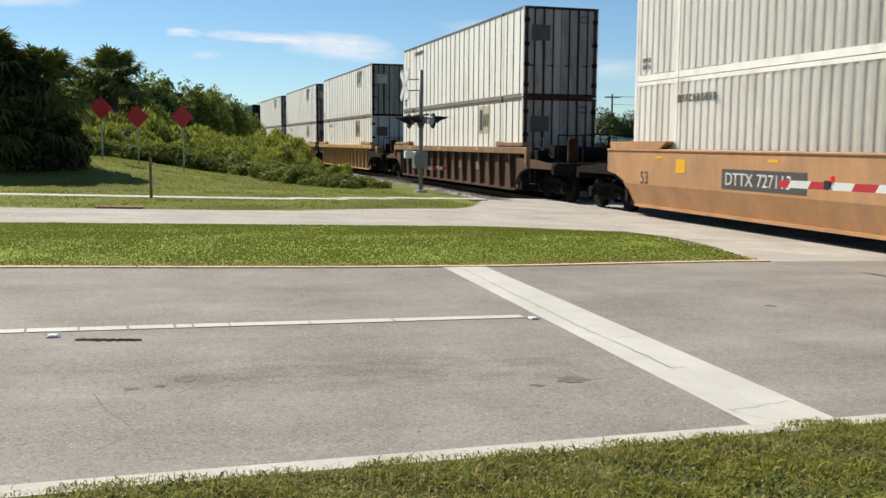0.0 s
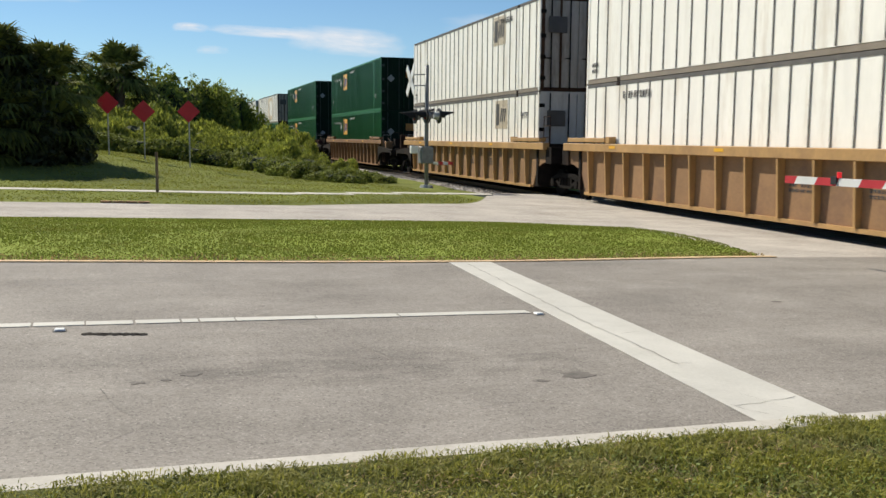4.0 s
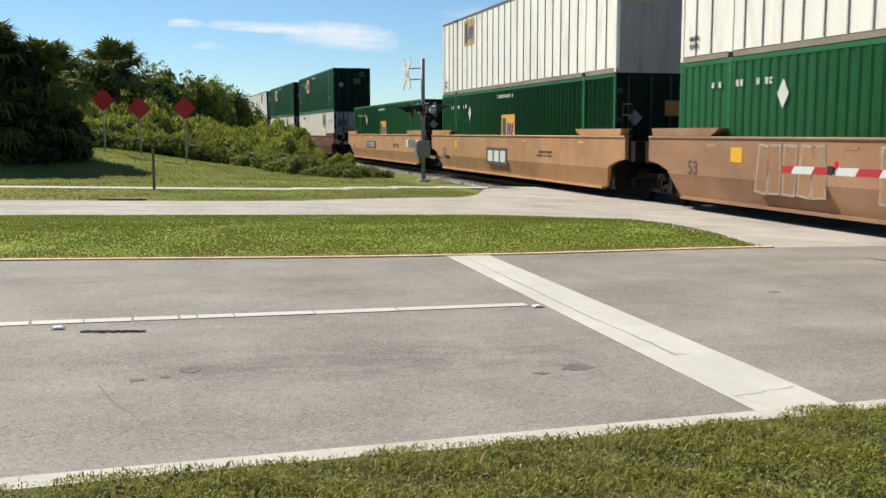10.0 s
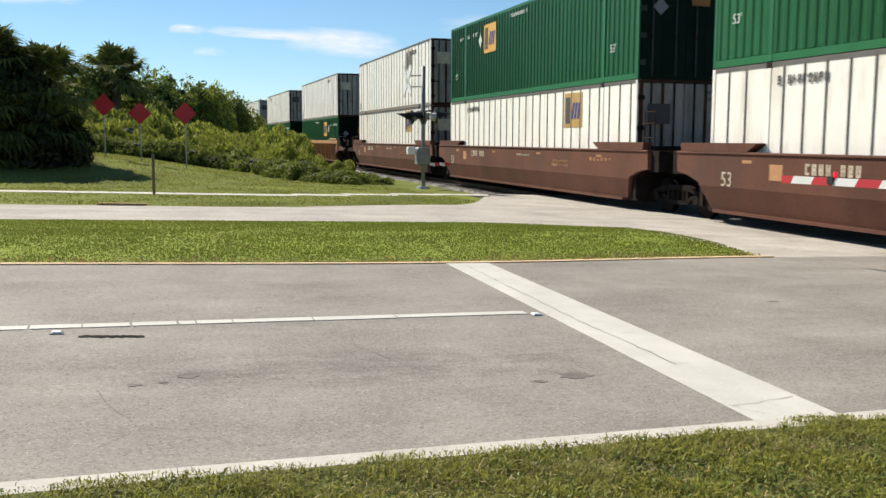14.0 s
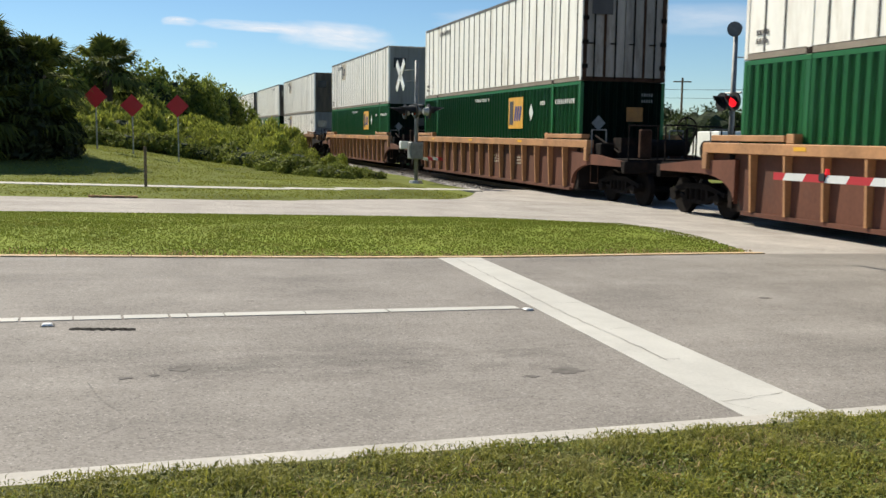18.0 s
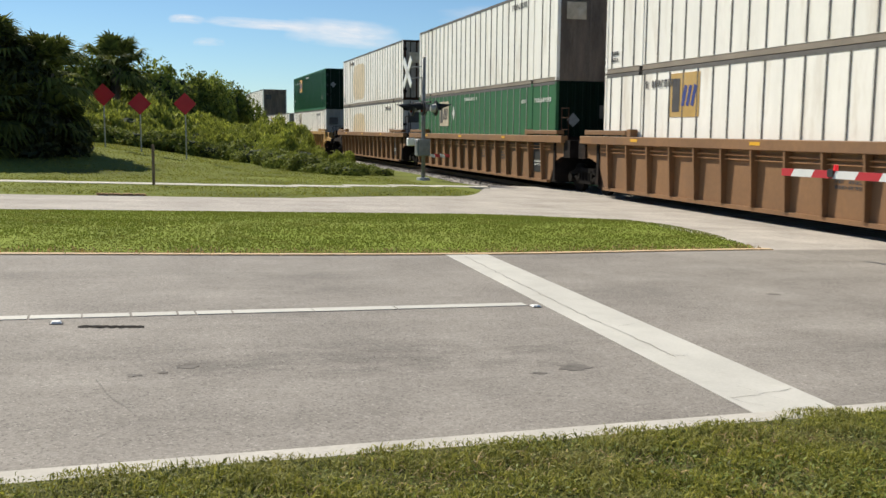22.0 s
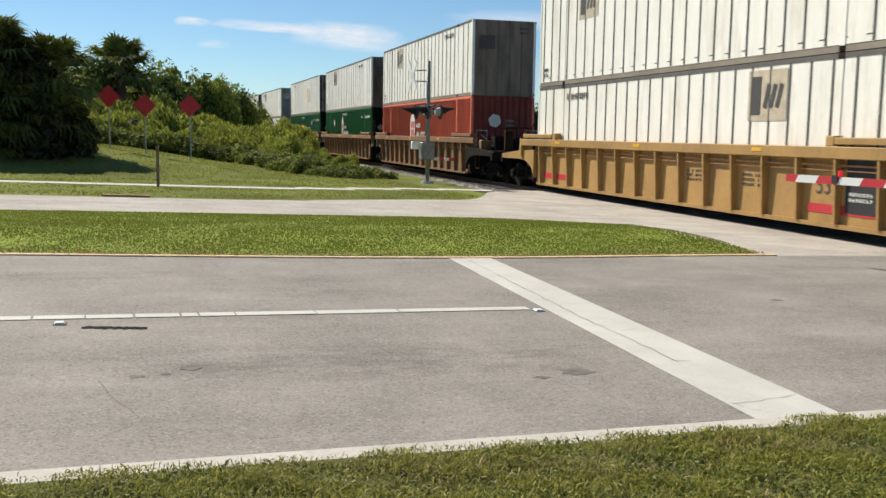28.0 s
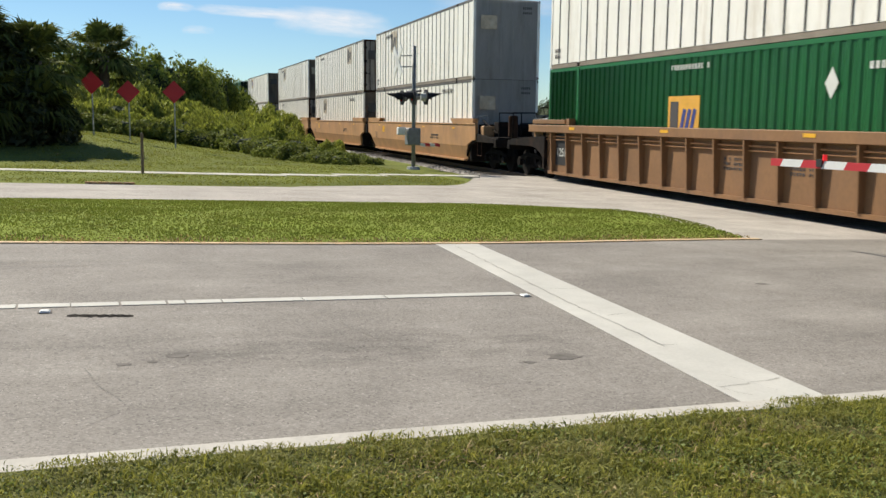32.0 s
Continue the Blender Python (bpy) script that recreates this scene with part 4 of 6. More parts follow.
def container_kit(style):
    """style: white, white_ribbed, green, green_flat, red; doors at the +x end, plain wall at the -x end."""
    # endm: darker copy of the body paint, holding the shade of the ends
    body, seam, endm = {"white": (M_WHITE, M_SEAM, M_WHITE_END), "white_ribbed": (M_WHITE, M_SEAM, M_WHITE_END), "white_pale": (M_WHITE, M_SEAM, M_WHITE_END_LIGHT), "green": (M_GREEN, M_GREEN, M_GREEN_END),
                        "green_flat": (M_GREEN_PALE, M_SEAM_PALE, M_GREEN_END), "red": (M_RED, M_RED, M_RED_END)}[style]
    rows = []
    style = "white" if style == "white_pale" else style
    def add(name, bm, material, label="", m=I4, up=None):
        rows.append((name, bm if isinstance(bm, bpy.types.Mesh) else mesh_of(bm, name, material), label, m, up))
        return len(rows) - 1
    if style in ("white", "green_flat"):
        bm = bmesh.new()
        box(bm, -HB + 0.08, HB - 0.08, -1.285, -1.255, 0.13, 2.82)
        me = mesh_of(bm, "side_panel", body)
        add("side_panel", me, None)
        add("side_panel", me, None, "", MIRROR)
        bm = bmesh.new()
        box(bm, -0.021, 0.021, -1.300, -1.283, 0.14, 2.80)
        post = mesh_of(bm, "side_post", seam)
        xs = [x for x in np.arange(-HB + 0.62, HB - 0.3, 0.607) if min(abs(x - 6.1), abs(x + 6.1)) > 0.16]
        for x in xs:
            add("side_post", post, None, "", pose(x, 0, 0))
        bm = bmesh.new()
        for x in xs:
            box(bm, x - 0.021, x + 0.021, 1.283, 1.300, 0.14, 2.80)
        add("far_post_row", bm, seam)
        frame_m = M_SEAM
    else:
        me = corrugated(body)
        add("side_panel", me, None)
        add("side_panel", me, None, "", MIRROR)
        frame_m = body
    for y in (-1, 1):
        bm = bmesh.new()
        box(bm, -HB, HB, y * 1.295 if y < 0 else 1.215, -1.215 if y < 0 else 1.295, 0.004, 0.15 if style != "white" else 0.115)
        add("bottom_rail", bm, frame_m if style != "white" else M_RAIL_WHITE)
        bm = bmesh.new()
        box(bm, -HB, HB, y * 1.295 if y < 0 else 1.235, -1.235 if y < 0 else 1.295, 2.80, 2.89)
        add("top_rail", bm, frame_m)
    bm = bmesh.new()
    box(bm, -HB + 0.05, HB - 0.05, -1.235, 1.235, 2.83, 2.87)
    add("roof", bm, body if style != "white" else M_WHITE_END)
    bm = bmesh.new()
    box(bm, -HB + 0.05, HB - 0.05, -1.22, 1.22, 0.04, 0.12)
    add("floor", bm, M_DARK_STEEL)
    for x in (-HB + 0.055, -6.1, 6.1, HB - 0.055):
        w = 0.055 if abs(x) > 7 else 0.07
        bm = bmesh.new()
        box(bm, x - w, x + w, -1.300, -1.20, 0.02, 2.88)
        bevel(bm, 0.008)
        me = mesh_of(bm, "corner_post", body if style != "white" else M_WHITE)
        add("corner_post", me, None)
        add("corner_post", me, None, "", Matrix.Scale(-1, 4, (0, 1, 0)))
    bm = bmesh.new()
    box(bm, -0.09, 0.09, -0.083, 0.083, -0.06, 0.06)
    bevel(bm, 0.015)
    cast = mesh_of(bm, "corner_casting", M_DARK_STEEL if style == "white" else body)
    for x in (-6.1, 6.1):
        for y in (-1.222, 1.222):
            for z in (0.06, 2.835):
                add("corner_casting", cast, None, "", pose(x, y, z))
    # door end
    for y0, y1 in ((-1.19, -0.012), (0.012, 1.19)):
        bm = bmesh.new()
        box(bm, HB - 0.05, HB - 0.012, y0, y1, 0.12, 2.8)
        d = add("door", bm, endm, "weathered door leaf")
        c = (y0 + y1) / 2
        for off in (-0.32, 0.32):
            bm = bmesh.new()
            rod(bm, (HB + 0.008, c + off, 0.06), (HB + 0.008, c + off, 2.84), 0.022, 6)
            add("lock_rod", bm, M_DARK_STEEL if style in ("white", "white_ribbed") else M_ROD, "", I4, d)
        for z in (0.4, 1.05, 1.7, 2.45):
            yy = y0 if y0 < -0.5 else y1
            bm = bmesh.new()
            box(bm, HB - 0.012, HB + 0.014, yy - 0.09, yy + 0.09, z - 0.06, z + 0.06)
            add("hinge", bm, M_DARK_STEEL if style != "green" else M_ROD, "", I4, d)
        bm = bmesh.new()
        box(bm, HB - 0.012, HB - 0.002, c - 0.04, c + 0.04, 0.12, 2.8)
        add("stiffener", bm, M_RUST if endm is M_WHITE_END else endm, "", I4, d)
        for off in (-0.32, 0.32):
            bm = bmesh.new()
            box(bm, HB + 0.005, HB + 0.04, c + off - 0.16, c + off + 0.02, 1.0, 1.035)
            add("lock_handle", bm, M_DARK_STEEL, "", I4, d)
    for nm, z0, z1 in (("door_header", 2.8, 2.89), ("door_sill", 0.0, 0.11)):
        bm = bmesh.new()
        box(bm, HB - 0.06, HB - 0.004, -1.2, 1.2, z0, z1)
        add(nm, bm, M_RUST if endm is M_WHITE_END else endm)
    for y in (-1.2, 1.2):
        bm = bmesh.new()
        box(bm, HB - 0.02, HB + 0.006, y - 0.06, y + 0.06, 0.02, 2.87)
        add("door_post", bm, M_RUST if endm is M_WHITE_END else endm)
    # plain end: one sheet with upright folds
    bm = bmesh.new()
    prof = [(-1.2, 0.012)]
    if style == "white":
        folds, w, dp = np.linspace(-0.72, 0.72, 4), 0.025, 0.004
    else:
        folds, w, dp = np.linspace(-1.0, 1.0, 9), 0.06, -0.02
    for y in folds:
        prof += [(y - w - 0.015, 0.012), (y - w + 0.01, dp), (y + w - 0.01, dp), (y + w + 0.015, 0.012)]
    prof.append((1.2, 0.012))
    lo = [bm.verts.new((-HB + q, y, 0.0)) for y, q in prof]
    hi = [bm.verts.new((-HB + q, y, 2.89)) for y, q in prof]
    for i in range(len(prof) - 1):
        bm.faces.new((lo[i], lo[i + 1], hi[i + 1], hi[i]))
    bmesh.ops.solidify(bm, geom=list(bm.faces), thickness=0.012)
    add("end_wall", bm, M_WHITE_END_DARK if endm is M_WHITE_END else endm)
    return rows


LABELS = {"white": "white sheet-and-post container with weathered, streaked panels", "white_ribbed": "white corrugated steel container, lightly weathered",
          "green": "dark green corrugated container with pale lettering", "green_flat": "faded green sheet-and-post container with grey posts",
          "red": "orange-red corrugated container with a white logo"}


def bars(name, parent, x0, z0, w, h, n, material, y=-1.303, label="illegible lettering", rows_n=1):
    """Lettering that cannot be read: a row of plain bars."""
    bm = bmesh.new()
    rnd = random.Random(int(abs(x0 * 97 + z0 * 31) * 10))
    p, th = w / n, min(h * 0.26, w / n * 0.24)
    for r in range(rows_n):
        for i in range(n):
            a, z = x0 + p * i, z0 - r * h * 1.6
            if rnd.random() < 0.12:
                continue
            q = a + p * 0.62
            box(bm, a, a + th, y, y + 0.004, z, z + h)
            if rnd.random() < 0.7:
                box(bm, q - th, q, y, y + 0.004, z, z + h)
            for e in rnd.sample((z, z + (h - th) / 2, z + h - th), rnd.choice((1, 2, 2, 3))):
                box(bm, a, q, y - 0.001, y + 0.004, e, e + th)
    return tagged(part(name, bm, material, parent, label), kind="stuff")


def logo(parent, x, z, w=1.15, h=1.35, pale=False, y=-1.303, plate_m=None):
    """The carrier's square: an orange plate with plain dark and blue shapes."""
    bm = bmesh.new()
    box(bm, x - w / 2, x + w / 2, y, y + 0.012, z - h / 2, z + h / 2)
    plate = part("logo_plate", bm, M_FADED if pale else plate_m or M_ORANGE, parent, "faded tan logo square" if pale else "orange logo square")
    bm = bmesh.new()
    box(bm, x - w * 0.42, x - w * 0.16, y - 0.006, y, z - h * 0.38, z + h * 0.38)
    part("logo_block", bm, M_INK, plate, "dark upright block")
    for k in range(3):
        bm = bmesh.new()
        m = Matrix.Translation((x + w * (0.0 + 0.16 * k), y - 0.003, z - h * 0.02)) @ pose(0, 0, 0, 0, 16, 0)
        box(bm, -w * 0.05, w * 0.05, -0.003, 0.003, -h * 0.24, h * 0.24, m)
        part("logo_stroke", bm, M_INK if pale else M_BLUE, plate, "slanting stroke")


def diamond(parent, x, z, r=0.3, y=-1.303, end=False):
    bm = bmesh.new()
    prism(bm, [(x, z - r * 1.25), (x + r * 0.8, z), (x, z + r * 1.25), (x - r * 0.8, z)], y, y + 0.006)
    part("placard", bm, M_PALE, parent, "pale diamond placard")


def end_square(parent, y, z, w, h, material, label, x=None):
    bm = bmesh.new()
    x = HB + 0.045 if x is None else x
    box(bm, x, x + 0.005, y - w / 2, y + w / 2, z - h / 2, z + h / 2)
    part("end_plate", bm, material, parent, label)


def end_diamond(parent, y, z):
    bm = bmesh.new()
    m = Matrix.Translation((HB + 0.046, y, z)) @ pose(0, 0, 0, 45, 0, 0)
    box(bm, 0, 0.004, -0.15, 0.15, -0.15, 0.15, m)
    part("placard", bm, M_GALV_DARK, parent, "grey diamond placard")


def text(name, body, parent, x, z, size, material, y=-1.305, label="lettering"):
    cu = bpy.data.curves.new(name, "FONT")
    cu.body, cu.size, cu.extrude = body, size, 0.002
    ob = bpy.data.objects.new(name, cu)
    scene.collection.objects.link(ob)
    dg = bpy.context.evaluated_depsgraph_get()
    me = bpy.data.meshes.new_from_object(ob.evaluated_get(dg))
    bpy.data.objects.remove(ob)
    me.transform(pose(x, y, z, 90, 0, 0))
    me.materials.clear()
    me.materials.append(material)
    return part(name, me, None, parent, label)


def k_dim(seed):
    return seed % 3 == 0


def container(style, logo_at=None, flip=1, pale=False, marks=True, patch=None, seed=0, light=False):
    """flip=-1 turns the door end to the rear of the train."""
    kind = "white_pale" if style == "white" and light else style
    rows = kit(kind, lambda: container_kit(kind))
    if flip < 0:
        rows = [(n, me, lb, (MIRROR @ m if up is None else m), up) for n, me, lb, m, up in rows]
    th = assemble("container", rows, LABELS[style], "container", "stacked containers of the train")
    rnd = random.Random(seed)
    if style == "white_ribbed":
        bars("lettering", th, -6.0, 2.35, 1.6, 0.16, 10, M_SEAM)
    if style in ("white", "white_ribbed"):
        if logo_at is not None:
            logo(th, logo_at, 2.24, 1.25, 0.98, pale, -1.296, M_MUSTARD)
        if marks:
            bars("lettering", th, rnd.choice((-5.8, 4.2)), 2.45, 1.5, 0.17, 10, M_INK, -1.306)
            bars("lettering", th, -7.7, 0.45, 0.4, 0.1, 4, M_INK, -1.306, rows_n=2)
        end_square(th, -0.72, 2.05, 0.62, 0.5, M_INK if rnd.random() < 0.7 else M_FADED, "dark logo square")
        bars_end(th, 0.6, 2.55, M_INK)
    elif style in ("green", "green_flat"):
        if logo_at is not None:
            logo(th, logo_at, 1.48 if abs(logo_at) < 0.6 else 2.1, 1.3, 1.0, pale, -1.306)
        if marks:
            bars("lettering", th, -5.85 if flip > 0 else 6.35, 2.3, 1.4, 0.13, 10, M_PALE)
            bars("lettering", th, -6.75 if flip > 0 else 5.2, 2.3, 0.4, 0.12, 3, M_PALE)
            bars("lettering", th, -1.2, 2.55, 1.7, 0.11, 14, M_PALE)
            text("size_mark", "53'", th, 6.5, 0.75, 0.3, M_PALE, label="white size mark")
            text("size_mark", "53'", th, -7.4, 0.85, 0.28, M_PALE, label="white size mark")
            diamond(th, -4.3 if flip > 0 or not logo_at else 4.3 if abs(logo_at) < 0.6 else logo_at + 1.35, 2.1, 0.22)
        end_square(th, 0.35, 2.0, 0.5, 0.4, M_PLATE_DIM if pale or k_dim(seed) else M_DULL_ORANGE, "dull orange logo square")
        end_diamond(th, -0.75, 1.75)
        bars_end(th, 0.55, 2.5, M_END_MARK)
    else:
        house_logo(th, -1.0, 1.35)
        bars("lettering", th, 3.2, 2.35, 1.6, 0.16, 10, M_PALE)
        bars("lettering", th, -1.5, 2.5, 1.7, 0.11, 14, M_PALE)
        bm = bmesh.new()
        rod(bm, (HB + 0.045, -0.35, 1.95), (HB + 0.05, -0.35, 1.95), 0.27, 6)
        part("end_badge", bm, M_PALE, th, "pale hexagonal badge")
        bars_end(th, 0.1, 1.9, M_END_MARK)
    if patch:
        x, z, w, h, material, lb = patch
        bm = bmesh.new()
        rim = []
        for i in range(40):
            t = 2 * math.pi * i / 40
            c, q = math.cos(t), math.sin(t)
            g = 1 / (abs(c) ** 5 + abs(q) ** 5) ** 0.2 * rnd.uniform(0.95, 1.02)
            rim.append((x + w / 2 * c * g, z + h / 2 * q * g))
        prism(bm, rim, -1.2895, -1.2845)
        part("paint_patch", bm, material, th, lb)
    return th


def bars_end(th, y, z, material):
    bm = bmesh.new()
    for r in range(2):
        for i in range(5):
            box(bm, HB + 0.045, HB + 0.05, y + 0.075 * i, y + 0.075 * i + 0.04, z - 0.17 * r, z - 0.17 * r + 0.09)
    tagged(part("end_lettering", bm, material, th, "illegible lettering"), kind="stuff")


def house_logo(th, x, k=1.0):
    bm = bmesh.new()
    prism(bm, [(x - 0.55 * k, 1.2), (x + 0.1 * k, 1.2), (x + 0.1 * k, 2.05), (x - 0.22 * k, 2.5), (x - 0.55 * k, 2.05)], -1.306, -1.303)
    ob = part("logo_plate", bm, M_PALE, th, "white house-shaped logo")
    for a in (-0.42, -0.17):
        for z in (1.3, 1.68):
            bm = bmesh.new()
            box(bm, x + a * k, x + (a + 0.19) * k, -1.311, -1.306, z, z + 0.32)
            part("logo_pane", bm, M_RED_BAND, ob, "red square")
    bars("lettering", th, x + 0.35 * k, 1.3, 1.6, 0.2, 8, M_PALE, -1.306)
    bars("lettering", th, x + 0.35 * k, 1.68, 0.8, 0.2, 4, M_PALE, -1.306)


def wheelset_rows(add, up, cx):
    for ax in (-0.89, 0.89):
        bm = bmesh.new()
        for y in (-0.76, 0.76):
            rod(bm, (cx + ax, y - 0.065, 0.42), (cx + ax, y + 0.065, 0.42), 0.42, 24)
            rod(bm, (cx + ax, y - 0.075, 0.42), (cx + ax, y - 0.065, 0.42), 0.40, 24)
            rod(bm, (cx + ax, y - 0.09, 0.42), (cx + ax, y + 0.09, 0.42), 0.11, 10)
        rod(bm, (cx + ax, -1.0, 0.42), (cx + ax, 1.0, 0.42), 0.075, 8)
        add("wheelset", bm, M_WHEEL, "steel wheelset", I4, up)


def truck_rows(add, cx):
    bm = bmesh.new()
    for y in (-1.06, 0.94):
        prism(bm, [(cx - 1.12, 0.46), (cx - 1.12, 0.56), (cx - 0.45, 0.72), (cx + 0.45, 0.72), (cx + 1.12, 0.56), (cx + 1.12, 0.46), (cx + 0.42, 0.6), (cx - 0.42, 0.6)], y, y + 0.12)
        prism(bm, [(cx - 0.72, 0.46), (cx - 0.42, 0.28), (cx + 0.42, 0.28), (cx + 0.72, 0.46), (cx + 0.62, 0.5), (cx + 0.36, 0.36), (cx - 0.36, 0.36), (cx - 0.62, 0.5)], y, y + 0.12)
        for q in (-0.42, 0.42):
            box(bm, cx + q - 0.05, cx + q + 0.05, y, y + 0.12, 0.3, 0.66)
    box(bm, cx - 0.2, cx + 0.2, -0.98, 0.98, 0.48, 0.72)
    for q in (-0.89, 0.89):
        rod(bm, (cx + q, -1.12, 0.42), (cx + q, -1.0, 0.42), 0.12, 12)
    # truck colour includes the darkness beneath the car
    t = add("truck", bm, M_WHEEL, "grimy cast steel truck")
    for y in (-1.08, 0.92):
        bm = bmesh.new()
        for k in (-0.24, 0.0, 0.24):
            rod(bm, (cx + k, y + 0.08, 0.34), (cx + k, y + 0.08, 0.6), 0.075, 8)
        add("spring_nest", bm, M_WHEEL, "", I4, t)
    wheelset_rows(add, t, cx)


PANEL_PAINT = {"ochre": M_PANEL_BROWN}
CAR_PAINT = {"bronze": M_CAR_BRONZE, "tan": M_CAR_TAN, "yellow": M_CAR_YELLOW, "brown": M_CAR_BROWN, "maroon": M_CAR_MAROON, "ochre": M_CAR_OCHRE, "umber": M_CAR_UMBER, "russet": M_CAR_RUSSET}


def car_kit(shape, paint, front, rear):
    """One well of a car. front and rear: C, a coupled end with platform and truck; A, joined to the next well over a shared truck."""
    body = CAR_PAINT[paint]
    chord = M_CHORD_DULL if paint == "umber" else M_CHORD_RUST if paint == "brown" and shape == "ribbed" else body
    rows = []
    def add(name, bm, material, label="", m=I4, up=None):
        rows.append((name, bm if isinstance(bm, bpy.types.Mesh) else mesh_of(bm, name, material), label, m, up))
        return len(rows) - 1
    E = HB + 1.0
    def flank(y0, y1, top, low):
        bm = bmesh.new()
        prism(bm, [(-E, top), (E, top), (E, 1.06), (HB + 0.55, 1.0), (HB + 0.1, 0.86), (HB - 0.25, low), (-HB + 0.25, low), (-HB - 0.1, 0.86), (-HB - 0.55, 1.0), (-E, 1.06)], y0, y1)
        return bm
    top = {"brown": 1.5, "maroon": 1.35}.get(paint, 1.62) if shape == "smooth" else 1.62
    if shape == "smooth":
        for s in (1, -1):
            bm = flank(-1.5, -1.40, top, 0.31)
            bmesh.ops.bisect_plane(bm, geom=list(bm.verts) + list(bm.edges) + list(bm.faces), plane_co=(0, 0, 0.8), plane_no=(0, 0, 1))
            for v in bm.verts:
                if v.co.z < 0.8:
                    v.co.y += 0.13 * (0.8 - v.co.z) / 0.44
            if s < 0:
                bm.transform(MIRROR)
            add("side_panel", bm, body)
            bm = bmesh.new()
            box(bm, -E, E, -1.53, -1.36, top - 0.035, top + 0.015)
            bevel(bm, 0.012)
            if s < 0:
                bm.transform(MIRROR)
            add("top_chord", bm, body)
            bm = bmesh.new()
            box(bm, -HB + 0.4, HB - 0.4, -1.44, -1.30, 0.25, 0.31)
            if s < 0:
                bm.transform(MIRROR)
            add("bottom_chord", bm, body)
        bm = bmesh.new()
        box(bm, -5.65, -5.25, -1.507, -1.50, top - 0.5, top - 0.2)
        add("paint_square", bm, M_REFLECT if paint in ("tan", "russet") else M_CHORD_RUST, "faded yellow painted square")
        for x in (-6.4, -2.1, 2.1, 6.4):
            bm = bmesh.new()
            box(bm, x - 0.16, x + 0.16, -1.506, -1.50, top - 0.2, top - 0.14)
            add("reflector", bm, M_REFLECT if paint == "tan" else M_CHORD_RUST, "yellow reflector strip" if paint == "tan" else "dull brown reflector strip")
    else:
        for s in (1, -1):
            mm = I4 if s > 0 else MIRROR
            add("side_panel", flank(-1.345, -1.315, 1.50, 0.25), PANEL_PAINT.get(paint, body), "", mm)
            bm = bmesh.new()
            box(bm, -E, E, -1.53, -1.32, 1.42, 1.63)
            bevel(bm, 0.012)
            c = add("top_chord", bm, chord, "worn tan top chord" if paint in ("brown", "umber") else "", mm)
            bm = bmesh.new()
            box(bm, -HB + 0.3, HB - 0.3, -1.42, -1.31, 0.22, 0.30)
            add("bottom_chord", bm, body, "", mm)
            bm = bmesh.new()
            v = [(-1.345, 0.30), (-1.455, 0.30), (-1.515, 1.42), (-1.345, 1.42)]
            a = [bm.verts.new((-0.028, y, z)) for y, z in v]
            b = [bm.verts.new((0.028, y, z)) for y, z in v]
            bm.faces.new(a)
            bm.faces.new(b[::-1])
            for i in range(4):
                bm.faces.new((a[i], b[i], b[(i + 1) % 4], a[(i + 1) % 4]))
            rib = mesh_of(bm, "rib", chord if paint == "brown" else body)
            for i in range(15):
                add("rib", rib, None, "", mm @ pose(-7.42 + 1.06 * i, 0, 0))
        if paint not in ("brown", "umber", "ochre"):
            for z, r in ((1.31, 0.02), (1.22, 0.014)):
                bm = bmesh.new()
                rod(bm, (-HB + 0.1, -1.40, z), (HB - 0.1, -1.40, z), r, 6)
                add("air_pipe", bm, M_CHORD_RUST, "dull brown air pipe")
        for x in (-5.9, -0.9, 4.1):
            bm = bmesh.new()
            box(bm, x - 0.17, x + 0.17, -1.536, -1.53, 1.51, 1.58)
            add("reflector", bm, M_REFLECT, "yellow reflector strip")
    bm = bmesh.new()
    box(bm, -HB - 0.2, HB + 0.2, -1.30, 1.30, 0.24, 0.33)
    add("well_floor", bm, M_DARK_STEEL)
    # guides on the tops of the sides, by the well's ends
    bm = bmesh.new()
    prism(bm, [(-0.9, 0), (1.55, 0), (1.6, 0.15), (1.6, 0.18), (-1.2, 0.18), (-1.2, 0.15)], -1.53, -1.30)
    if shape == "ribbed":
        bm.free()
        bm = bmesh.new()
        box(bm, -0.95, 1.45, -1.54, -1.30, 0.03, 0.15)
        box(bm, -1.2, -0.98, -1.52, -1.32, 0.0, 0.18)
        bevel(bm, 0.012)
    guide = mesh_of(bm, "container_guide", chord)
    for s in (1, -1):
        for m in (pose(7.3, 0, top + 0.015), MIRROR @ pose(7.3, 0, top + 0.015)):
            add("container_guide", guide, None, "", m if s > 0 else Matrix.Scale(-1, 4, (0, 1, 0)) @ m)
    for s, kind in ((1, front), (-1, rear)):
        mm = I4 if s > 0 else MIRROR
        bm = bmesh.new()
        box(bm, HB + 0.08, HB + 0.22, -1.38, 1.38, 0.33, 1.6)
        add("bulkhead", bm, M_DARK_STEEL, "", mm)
        # added dark plates cover the load's corner below the slanted side
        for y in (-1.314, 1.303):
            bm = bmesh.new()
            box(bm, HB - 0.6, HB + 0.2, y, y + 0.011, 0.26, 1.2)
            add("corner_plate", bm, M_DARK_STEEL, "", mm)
        bm = bmesh.new()
        rods = [] if kind == "C" else [((HB + 0.35, -1.25, 1.2), (HB + 0.35, -1.25, 2.45)), ((HB + 0.75, -1.2, 1.2), (HB + 0.75, -1.2, 2.45))]
        for z in (1.45, 1.8, 2.15, 2.43) if kind == "A" else ():
            rods.append(((HB + 0.35, -1.25, z), (HB + 0.75, -1.2, z)))
